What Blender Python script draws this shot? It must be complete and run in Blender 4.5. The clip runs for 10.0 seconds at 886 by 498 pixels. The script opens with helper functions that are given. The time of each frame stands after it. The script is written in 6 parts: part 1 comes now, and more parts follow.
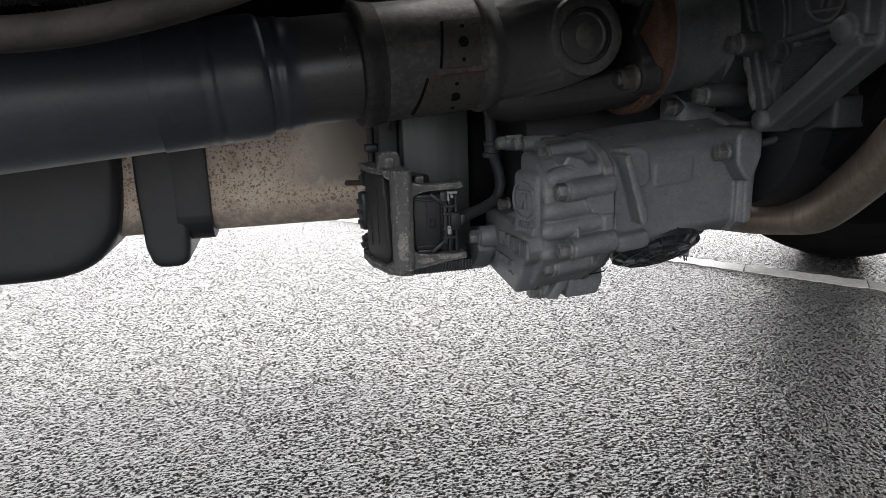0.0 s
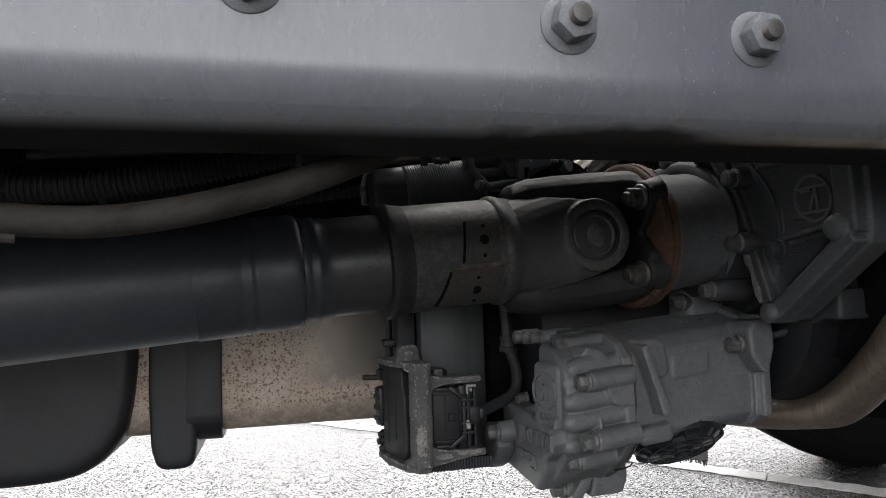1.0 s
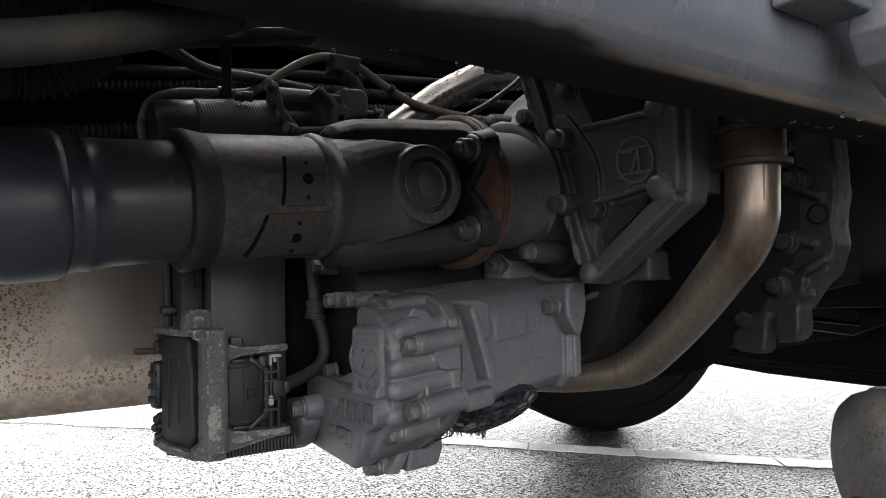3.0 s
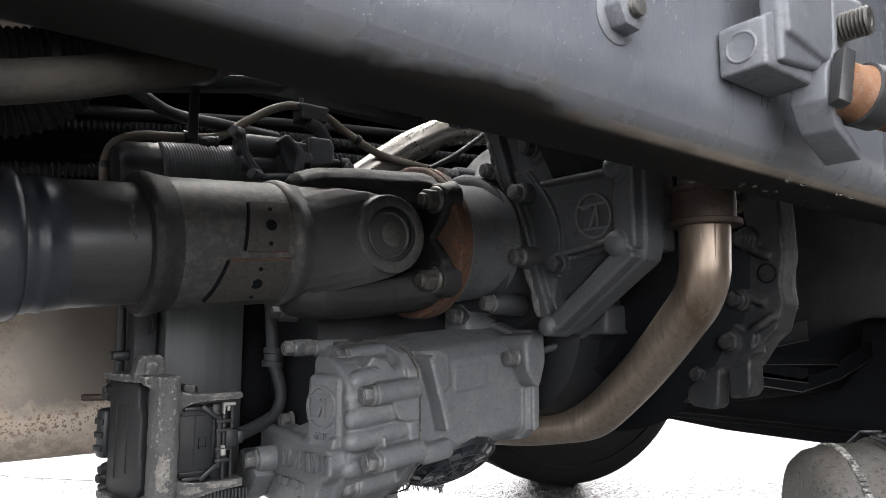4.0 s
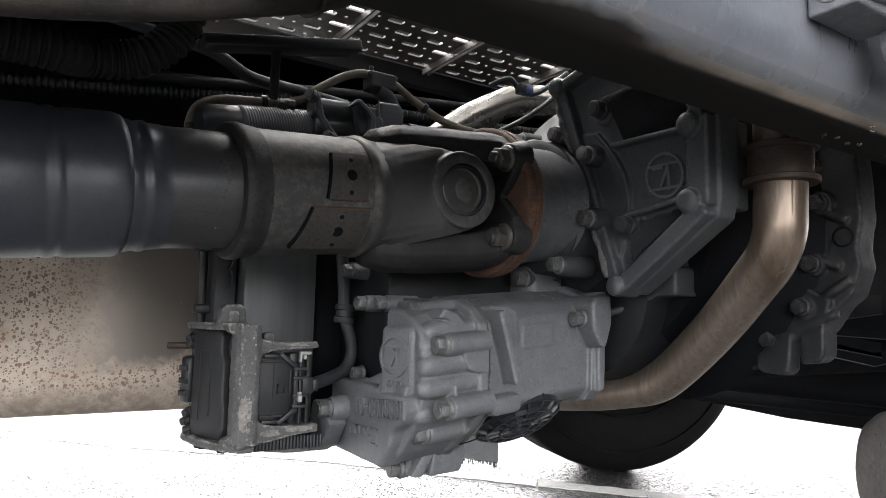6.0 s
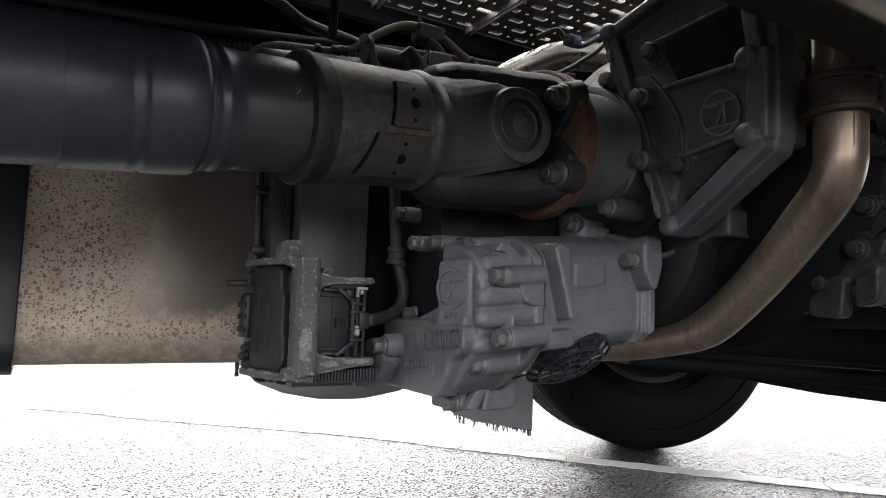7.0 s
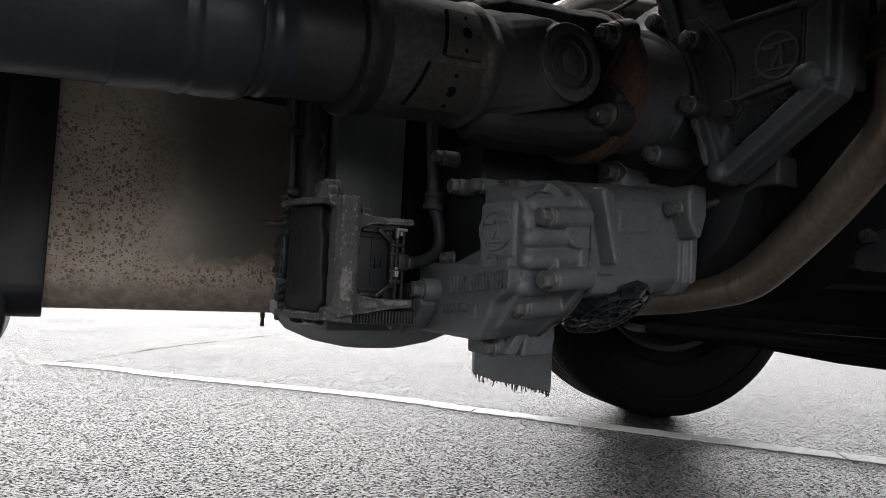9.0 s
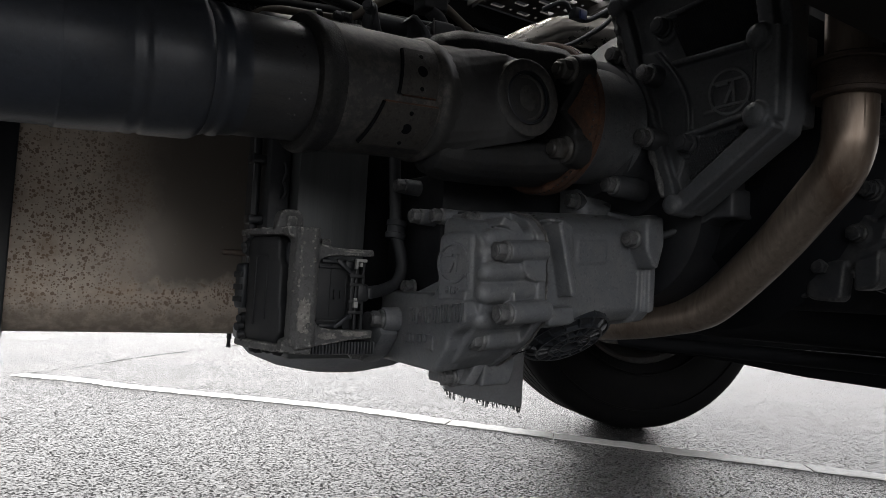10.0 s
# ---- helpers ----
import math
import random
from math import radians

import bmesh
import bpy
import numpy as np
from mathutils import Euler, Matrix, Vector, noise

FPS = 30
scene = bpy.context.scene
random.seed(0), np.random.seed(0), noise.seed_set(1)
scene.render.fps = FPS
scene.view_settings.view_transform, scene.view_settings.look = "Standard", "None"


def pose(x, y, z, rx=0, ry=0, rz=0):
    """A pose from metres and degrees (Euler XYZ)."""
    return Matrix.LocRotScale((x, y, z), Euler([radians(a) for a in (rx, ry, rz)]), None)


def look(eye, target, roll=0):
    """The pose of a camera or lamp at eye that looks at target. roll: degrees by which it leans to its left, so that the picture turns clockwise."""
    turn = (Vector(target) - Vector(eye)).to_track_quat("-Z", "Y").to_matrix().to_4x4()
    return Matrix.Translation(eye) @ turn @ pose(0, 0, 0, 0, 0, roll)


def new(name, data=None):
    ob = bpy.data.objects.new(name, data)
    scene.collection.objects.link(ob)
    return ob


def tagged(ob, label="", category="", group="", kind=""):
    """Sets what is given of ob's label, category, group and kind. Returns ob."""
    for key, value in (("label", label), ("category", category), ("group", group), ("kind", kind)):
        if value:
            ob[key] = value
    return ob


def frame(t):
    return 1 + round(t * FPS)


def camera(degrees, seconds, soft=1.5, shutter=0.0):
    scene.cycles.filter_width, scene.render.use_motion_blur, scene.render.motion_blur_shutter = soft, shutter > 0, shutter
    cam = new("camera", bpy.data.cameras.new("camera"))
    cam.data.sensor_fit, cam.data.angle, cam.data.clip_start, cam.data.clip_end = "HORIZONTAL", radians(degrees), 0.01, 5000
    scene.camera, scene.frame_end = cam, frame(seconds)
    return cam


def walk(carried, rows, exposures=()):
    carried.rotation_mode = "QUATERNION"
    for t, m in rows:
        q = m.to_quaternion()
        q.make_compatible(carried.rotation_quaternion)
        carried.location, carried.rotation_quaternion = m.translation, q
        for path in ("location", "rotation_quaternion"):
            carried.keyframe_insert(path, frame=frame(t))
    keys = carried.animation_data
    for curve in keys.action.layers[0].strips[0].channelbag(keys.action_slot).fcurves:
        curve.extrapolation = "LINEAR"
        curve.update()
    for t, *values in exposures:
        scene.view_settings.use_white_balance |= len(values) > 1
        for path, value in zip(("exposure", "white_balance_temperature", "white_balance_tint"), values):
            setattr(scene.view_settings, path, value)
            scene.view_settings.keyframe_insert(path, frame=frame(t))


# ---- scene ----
cam = camera(67.1, 10.0, soft=0.85)
PATH = [
    (0, (-0.004, 0.021, 0.619), (0.447, 1.913, 0.151), -1.9),
    (0.5, (-0.018, -0.013, 0.638), (0.448, 1.931, 0.56), -1.7),
    (1, (-0.033, 0.006, 0.602), (0.448, 1.942, 0.748), -1.9),
    (1.5, (-0.042, 0.044, 0.586), (0.75, 1.875, 0.726), -1.5),
    (2, (-0.04, 0.069, 0.577), (0.941, 1.807, 0.706), -1.0),
    (2.2, (-0.038, 0.085, 0.571), (0.938, 1.826, 0.7), -0.8),
    (3.3, (-0.062, 0.125, 0.564), (1.119, 1.735, 0.675), -0.2),
    (3.5, (-0.065, 0.128, 0.558), (1.143, 1.71, 0.751), -0.0),
    (4, (-0.057, 0.114, 0.567), (1.142, 1.697, 0.809), 0.0),
    (4.5, (-0.058, 0.117, 0.559), (1.128, 1.709, 0.8), 0.4),
    (5, (-0.077, 0.113, 0.551), (1.091, 1.719, 0.792), 0.7),
    (5.5, (-0.076, 0.116, 0.546), (1.046, 1.756, 0.775), 1.0),
    (7, (-0.119, 0.136, 0.459), (0.914, 1.838, 0.653), 1.7),
    (7.5, (-0.129, 0.157, 0.434), (0.881, 1.876, 0.595), 2.1),
    (8, (-0.134, 0.178, 0.423), (0.855, 1.912, 0.54), 2.2),
    (8.5, (-0.133, 0.172, 0.423), (0.839, 1.917, 0.523), 2.4),
    (9, (-0.143, 0.171, 0.424), (0.879, 1.887, 0.534), 2.9),
    (9.5, (-0.137, 0.17, 0.424), (0.941, 1.85, 0.547), 2.8),
    (10, (-0.126, 0.153, 0.455), (0.942, 1.839, 0.583), 3.0),
]
EXPOSURES = [(t, s + 2.4) for t, s in ((0, 0.1), (0.5, 0.1), (1, 0.1), (1.5, -0.05), (2.2, -0.1), (3.5, 0.9), (4.5, 1.2), (5.7, 1.25), (7.0, 0.5), (7.5, 0.4), (8.0, -0.05), (8.5, -0.5), (9.0, -0.6), (10.0, -0.6))]
walk(cam, [(t, look(eye, target, roll)) for t, eye, target, roll in PATH], EXPOSURES)

# ---------------------------------------------------------------- daylight
SUN_EL, SUN_AZ = 58.0, 10.0
world = bpy.data.worlds.new("overcast_sky")
scene.world = world
world.use_nodes = True
wn, wl = world.node_tree.nodes, world.node_tree.links
wn.clear()
sky = wn.new("ShaderNodeTexSky")
sky.sky_type = "NISHITA"
sky.sun_disc = False
sky.sun_elevation, sky.sun_rotation = radians(SUN_EL), radians(SUN_AZ)
sky.air_density, sky.dust_density, sky.ozone_density = 1.0, 2.0, 1.0
hsv = wn.new("ShaderNodeHueSaturation")
hsv.inputs["Saturation"].default_value = 0.05
hsv.inputs["Value"].default_value = 1.0
bg = wn.new("ShaderNodeBackground")
bg.inputs["Strength"].default_value = 0.15
wo = wn.new("ShaderNodeOutputWorld")
wl.new(sky.outputs["Color"], hsv.inputs["Color"])
warm = wn.new("ShaderNodeMix")
warm.data_type, warm.blend_type = "RGBA", "MULTIPLY"
warm.inputs[0].default_value = 1.0
warm.inputs[7].default_value = (1.0, 0.985, 0.99, 1)
wl.new(hsv.outputs["Color"], warm.inputs[6])
wl.new(warm.outputs[2], bg.inputs["Color"])
wl.new(bg.outputs["Background"], wo.inputs["Surface"])
sun = new("sun", bpy.data.lights.new("sun", "SUN"))
sun.data.energy, sun.data.angle, sun.data.color = 1.0, radians(30), (1.0, 0.94, 0.86)
sd = Vector((math.sin(radians(SUN_AZ)) * math.cos(radians(SUN_EL)), math.cos(radians(SUN_AZ)) * math.cos(radians(SUN_EL)), math.sin(radians(SUN_EL))))
sun.matrix_world = look(sd * 30, (0, 0, 0))

# ---------------------------------------------------------------- materials
def material(name, base, base2=None, rough=0.5, metal=0.0, scale=6.0, fine=90.0, bump=0.15, depth=0.002,
             dust=None, dust_amount=0.0, dust_scale=14.0, spots=None, spot_scale=120.0, spot_amount=0.0, rough_var=0.12, stretch=(1, 1, 1),
             dust_band=(0.45, 0.7), edge=None, edge_amount=0.0, edge_band=(0.515, 0.57), spec=0.5, grit=0.0, grit_scale=240.0):
    m = bpy.data.materials.new(name)
    m.use_nodes = True
    n, l = m.node_tree.nodes, m.node_tree.links
    b = n["Principled BSDF"]
    co = n.new("ShaderNodeTexCoord")
    mp = n.new("ShaderNodeMapping")
    mp.inputs["Scale"].default_value = stretch
    l.new(co.outputs["Object"], mp.inputs["Vector"])

    def noise_tex(sc, detail, rough_=0.6):
        t = n.new("ShaderNodeTexNoise")
        t.inputs["Scale"].default_value, t.inputs["Detail"].default_value, t.inputs["Roughness"].default_value = sc, detail, rough_
        l.new(mp.outputs["Vector"], t.inputs["Vector"])
        return t.outputs["Fac"]

    def ramp(fac, lo, hi):
        r = n.new("ShaderNodeMapRange")
        r.inputs["From Min"].default_value, r.inputs["From Max"].default_value = lo, hi
        r.clamp = True
        l.new(fac, r.inputs["Value"])
        return r.outputs["Result"]

    def mix(fac, a, c, amount=1.0):
        x = n.new("ShaderNodeMix")
        x.data_type = "RGBA"
        if amount != 1.0:
            k = n.new("ShaderNodeMath")
            k.operation = "MULTIPLY"
            k.inputs[1].default_value = amount
            l.new(fac, k.inputs[0])
            fac = k.outputs[0]
        l.new(fac, x.inputs[0])
        for socket, v in ((x.inputs[6], a), (x.inputs[7], c)):
            if isinstance(v, tuple):
                socket.default_value = (*v, 1)
            else:
                l.new(v, socket)
        return x.outputs[2]

    base2 = base2 or tuple(c * 0.65 for c in base)
    col = mix(ramp(noise_tex(scale, 6), 0.3, 0.7), base, base2)
    col = mix(ramp(noise_tex(fine, 4), 0.35, 0.75), col, tuple(c * 0.75 for c in base2), 0.5)
    if dust:
        col = mix(ramp(noise_tex(dust_scale, 8, 0.7), *dust_band), col, dust, dust_amount)
    if spots:
        v = n.new("ShaderNodeTexVoronoi")
        v.inputs["Scale"].default_value = spot_scale
        l.new(mp.outputs["Vector"], v.inputs["Vector"])
        k = n.new("ShaderNodeMath")
        k.operation = "MULTIPLY"
        l.new(ramp(v.outputs["Distance"], 0.45, 0.2), k.inputs[0])
        l.new(ramp(noise_tex(dust_scale * 0.4, 3), 0.36, 0.56), k.inputs[1])
        col = mix(k.outputs[0], col, spots, spot_amount)
    if grit:
        g = noise_tex(grit_scale, 3, 0.6)
        col = mix(ramp(g, 0.44, 0.36), col, tuple(c * 0.35 for c in base2), grit)
        col = mix(ramp(noise_tex(grit_scale * 1.4, 2, 0.5), 0.63, 0.70), col, tuple(min(0.8, c * 1.8) for c in base), grit * 0.6)
    if edge:
        geo = n.new("ShaderNodeNewGeometry")
        k = n.new("ShaderNodeMath")
        k.operation = "MULTIPLY"
        l.new(ramp(geo.outputs["Pointiness"], *edge_band), k.inputs[0])
        l.new(ramp(noise_tex(90, 7, 0.8), 0.47, 0.6), k.inputs[1])
        col = mix(k.outputs[0], col, edge, edge_amount)
    l.new(col, b.inputs["Base Color"])
    b.inputs["Specular IOR Level"].default_value = spec
    b.inputs["Metallic"].default_value = metal
    rr = n.new("ShaderNodeMapRange")
    rr.inputs["To Min"].default_value, rr.inputs["To Max"].default_value = max(0.03, rough - rough_var), min(1, rough + rough_var)
    l.new(noise_tex(scale * 3.3, 5), rr.inputs["Value"])
    l.new(rr.outputs["Result"], b.inputs["Roughness"])
    if bump:
        bp = n.new("ShaderNodeBump")
        bp.inputs["Strength"].default_value, bp.inputs["Distance"].default_value = bump, depth
        l.new(noise_tex(fine * 3, 5, 0.7), bp.inputs["Height"])
        l.new(bp.outputs["Normal"], b.inputs["Normal"])
    return m


M_CAST = material("cast_housing_grey", (0.149, 0.157, 0.168), (0.098, 0.104, 0.112), 0.48, 0.0, 7, 230, 0.35, 0.0007, (0.205, 0.20, 0.19), 0.4, 40, spec=0.5, grit=0.38, grit_scale=230)
M_CASTEDGE = material("cast_housing_grey_with_worn_edges", (0.149, 0.157, 0.168), (0.098, 0.104, 0.112), 0.48, 0.0, 7, 230, 0.35, 0.0007, (0.205, 0.20, 0.19), 0.4, 40, edge=(0.30, 0.29, 0.275), edge_amount=0.45, edge_band=(0.509, 0.535), spec=0.5, grit=0.38, grit_scale=230)
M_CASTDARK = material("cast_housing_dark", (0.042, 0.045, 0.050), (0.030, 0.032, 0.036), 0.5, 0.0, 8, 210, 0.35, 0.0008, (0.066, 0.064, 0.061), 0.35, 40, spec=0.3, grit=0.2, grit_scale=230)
M_DARKEDGE = material("cast_housing_dark_with_worn_edges", (0.072, 0.077, 0.084), (0.050, 0.054, 0.060), 0.5, 0.0, 8, 210, 0.35, 0.0008, (0.066, 0.064, 0.061), 0.35, 40, edge=(0.17, 0.17, 0.165), edge_amount=0.4, edge_band=(0.507, 0.53), spec=0.45, grit=0.4, grit_scale=230)
M_HUB = material("grimy_hub_casting", (0.130, 0.136, 0.144), (0.066, 0.07, 0.075), 0.5, 0.0, 22, 230, 0.5, 0.001, (0.17, 0.165, 0.155), 0.4, 30, spec=0.4, grit=0.5, grit_scale=230)
M_WHEEL = material("worn_wheel_steel", (0.20, 0.195, 0.19), (0.10, 0.095, 0.09), 0.35, 0.6, 9, 120, 0.3, 0.001, (0.10, 0.06, 0.035), 0.5, 14, grit=0.3, grit_scale=90)
M_RIM = material("pitted_casting_edge", (0.16, 0.158, 0.152), (0.085, 0.086, 0.088), 0.7, 0.0, 120, 260, 0.8, 0.002, (0.05, 0.05, 0.05), 0.6, 90, grit=0.6, grit_scale=300)
M_GRID = material("diamond_pressed_casting", (0.072, 0.076, 0.082), (0.05, 0.054, 0.059), 0.4, 0.0, 8, 210, 0.2, 0.0006, spec=0.35)
M_MODULE = material("dusty_black_module_plastic", (0.022, 0.023, 0.025), (0.016, 0.017, 0.019), 0.5, 0.0, 7, 190, 0.15, 0.0006, (0.045, 0.044, 0.042), 0.3, 30, spec=0.3, grit=0.12, grit_scale=300)
M_ALU = material("weathered_cast_aluminium", (0.125, 0.125, 0.123), (0.078, 0.078, 0.079), 0.62, 0.0, 30, 190, 0.9, 0.002, (0.45, 0.43, 0.39), 0.6, 15, dust_band=(0.63, 0.67), edge=(0.45, 0.44, 0.41), edge_amount=1.0, edge_band=(0.511, 0.54), grit=0.45, grit_scale=260)
M_SHAFT = material("black_shaft_paint", (0.027, 0.032, 0.041), (0.019, 0.0225, 0.029), 0.34, 0.0, 5, 130, 0.2, 0.0008, (0.04, 0.038, 0.036), 0.4, 12, spec=0.38, grit=0.2, grit_scale=160)
# Shaft black lifted towards blue: bluish sheen and haze put into the colour
M_TUBE = material("black_shaft_tube_with_sheen_tint", (0.042, 0.049, 0.062), (0.030, 0.035, 0.045), 0.36, 0.0, 5, 130, 0.2, 0.0008, (0.06, 0.057, 0.054), 0.35, 12, spec=0.4, grit=0.2, grit_scale=160)
M_FORK = material("black_forged_steel", (0.026, 0.0265, 0.028), (0.018, 0.0185, 0.0195), 0.55, 0.0, 9, 150, 0.5, 0.0012, (0.04, 0.037, 0.033), 0.5, 22, edge=(0.08, 0.075, 0.07), edge_amount=0.4, spec=0.2, grit=0.5, grit_scale=220)
M_SLEEVE = material("dusty_shaft_sleeve", (0.047, 0.047, 0.048), (0.036, 0.0362, 0.037), 0.5, 0.0, 8, 150, 0.25, 0.0006, (0.062, 0.057, 0.051), 0.25, 16, edge=(0.16, 0.145, 0.125), edge_amount=0.6, spec=0.35, grit=0.2, grit_scale=260)
M_STEEL = material("bare_shaft_steel", (0.055, 0.057, 0.06), (0.04, 0.041, 0.044), 0.36, 0.3, 5, 150, 0.1, 0.0006, (0.1, 0.09, 0.08), 0.25, 8, stretch=(1, 4, 4), spec=0.4, grit=0.35, grit_scale=200)
M_RUST = material("rusty_flange", (0.15, 0.062, 0.028), (0.05, 0.028, 0.02), 0.8, 0.0, 26, 190, 0.6, 0.002, (0.045, 0.038, 0.035), 0.6, 34, grit=0.6, grit_scale=260)
M_BOLT = material("dull_zinc_bolt", (0.135, 0.133, 0.128), (0.055, 0.053, 0.05), 0.45, 0.5, 90, 260, 0.35, 0.0008, (0.1, 0.08, 0.065), 0.5, 70)
M_BLACK = material("black_plastic", (0.019, 0.0215, 0.026), (0.013, 0.0145, 0.0175), 0.40, 0.0, 6, 150, 0.15, 0.0008, (0.035, 0.034, 0.032), 0.3, 18, spec=0.4)
M_RUBBER = material("tyre_rubber", (0.007, 0.007, 0.0075), (0.005, 0.005, 0.0055), 0.6, 0.0, 5, 110, 0.25, 0.001, (0.014, 0.0135, 0.013), 0.25, spec=0.06)
M_PIPE = material("heat_tinted_exhaust_steel", (0.29, 0.243, 0.202), (0.18, 0.137, 0.105), 0.36, 0.7, 9, 120, 0.15, 0.0008, (0.10, 0.06, 0.038), 0.6, 14, stretch=(1.4, 1.4, 0.3), dust_band=(0.5, 0.7), grit=0.25, grit_scale=70)
M_CHROME = material("bright_exhaust_steel", (0.6, 0.57, 0.52), (0.45, 0.42, 0.38), 0.28, 0.95, 6, 90, 0.08, 0.0008)
M_CLAMP = material("rusty_exhaust_clamp", (0.06, 0.042, 0.032), (0.032, 0.023, 0.019), 0.6, 0.3, 18, 140, 0.4, 0.0015, (0.12, 0.075, 0.045), 0.4, 22, grit=0.5, grit_scale=200)
M_HOSE = material("dusty_tan_hose", (0.050, 0.044, 0.038), (0.013, 0.012, 0.011), 0.7, 0.0, 11, 120, 0.35, 0.001, (0.06, 0.054, 0.046), 0.45, 9, spec=0.2, grit=0.25, grit_scale=200)
M_CABLE = material("beige_cable_sleeve", (0.19, 0.165, 0.13), (0.12, 0.1, 0.08), 0.65, 0.0, 14, 140, 0.3, 0.001)
M_PLATE = material("galvanised_walkway_plate", (0.26, 0.25, 0.235), (0.15, 0.143, 0.135), 0.45, 0.4, 14, 90, 0.25, 0.001, (0.1, 0.085, 0.07), 0.5, 18)
# Near black: stands in for shade under the truck, besides tar and joints
M_DARK = material("near_black_shade_and_seams", (0.007, 0.0077, 0.0095), (0.0045, 0.005, 0.006), 0.7, 0.0, 6, 90, 0.4, 0.002, (0.010, 0.010, 0.010), 0.3, 14, spec=0.07)
# Engine-side castings: gloom of the engine bay put into these dark colours
M_ENGINE = material("engine_casting_with_shade", (0.013, 0.014, 0.0165), (0.008, 0.009, 0.0105), 0.5, 0.0, 7, 190, 0.35, 0.001, (0.028, 0.028, 0.028), 0.3, 30, spec=0.22, grit=0.25, grit_scale=200)
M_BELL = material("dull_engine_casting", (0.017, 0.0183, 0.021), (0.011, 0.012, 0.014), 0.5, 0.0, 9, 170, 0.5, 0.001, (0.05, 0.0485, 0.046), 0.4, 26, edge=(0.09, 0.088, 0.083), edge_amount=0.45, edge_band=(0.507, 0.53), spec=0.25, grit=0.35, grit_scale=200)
M_COOLER = material("brushed_cooler_panel", (0.075, 0.08, 0.082), (0.052, 0.056, 0.058), 0.45, 0.2, 6, 60, 0.08, 0.0006, stretch=(14, 1, 0.6), grit=0.12, grit_scale=260)
M_LINE = material("worn_white_road_paint", (0.75, 0.74, 0.72), (0.6, 0.59, 0.57), 0.4, 0.0, 9, 60, 0.4, 0.002, (0.2, 0.2, 0.2), 0.45, 30)
M_GREASE = material("black_greasy_underseal", (0.016, 0.017, 0.019), (0.024, 0.023, 0.023), 0.6, 0.0, 9, 90, 0.6, 0.002, (0.035, 0.031, 0.028), 0.4, 22, spec=0.12)
M_PADS = material("rust_edged_balance_plate", (0.050, 0.047, 0.043), (0.040, 0.038, 0.035), 0.6, 0.0, 30, 170, 0.5, 0.001, (0.085, 0.058, 0.038), 0.4, 30, dust_band=(0.55, 0.72), spec=0.3, grit=0.6, grit_scale=260)
M_BOLTG = material("dirty_grey_bolt", (0.17, 0.172, 0.174), (0.085, 0.087, 0.09), 0.42, 0.35, 120, 260, 0.4, 0.0008, (0.26, 0.255, 0.245), 0.35, 90, spec=0.4, grit=0.5, grit_scale=400)
M_SHIELD = material("dull_silver_heat_shield", (0.13, 0.125, 0.118), (0.075, 0.072, 0.068), 0.5, 0.3, 12, 160, 0.5, 0.0015, (0.10, 0.08, 0.066), 0.5, 18, grit=0.6, grit_scale=240, spec=0.15)
M_ORANGE = material("orange_rust", (0.3, 0.14, 0.06), (0.16, 0.075, 0.04), 0.75, 0.0, 40, 200, 0.6, 0.002, (0.4, 0.36, 0.32), 0.5, 50)
M_DROP = material("water", (0.6, 0.6, 0.6), (0.55, 0.55, 0.55), 0.05, 0.0, bump=0, rough_var=0.02)
M_DROP.node_tree.nodes["Principled BSDF"].inputs["Transmission Weight"].default_value = 0.9
M_DROP.node_tree.nodes["Principled BSDF"].inputs["IOR"].default_value = 1.33
M_CRUST = material("pale_crusted_gasket", (0.30, 0.29, 0.27), (0.09, 0.089, 0.087), 0.8, 0.0, 55, 240, 0.8, 0.002, (0.085, 0.085, 0.086), 0.9, 26, dust_band=(0.42, 0.52))
M_BARE = material("bare_bright_aluminium", (0.42, 0.4, 0.37), (0.2, 0.19, 0.18), 0.6, 0.2, 60, 220, 1.0, 0.002, (0.1, 0.098, 0.09), 0.7, 70, grit=0.6, grit_scale=260)
M_CAP = material("worn_bearing_cap_steel", (0.085, 0.085, 0.081), (0.038, 0.038, 0.038), 0.45, 0.25, 70, 220, 0.5, 0.001, (0.17, 0.16, 0.14), 0.5, 60, spec=0.4, grit=0.4, grit_scale=300)
M_RIBS = material("wet_blue_black_plastic", (0.020, 0.024, 0.030), (0.014, 0.016, 0.020), 0.32, 0.0, 9, 150, 0.2, 0.0008, (0.05, 0.05, 0.05), 0.3, 30, spec=0.5)
M_FLAP = material("grey_flap_rubber", (0.37, 0.38, 0.40), (0.29, 0.297, 0.312), 0.6, 0.0, 6, 160, 0.3, 0.001, (0.22, 0.21, 0.2), 0.3, 12)
M_BLUE = material("dark_blue_plastic", (0.02, 0.035, 0.14), (0.015, 0.025, 0.09), 0.45)
M_WHITE = material("white_clip_plastic", (0.4, 0.4, 0.38), (0.25, 0.25, 0.24), 0.5)


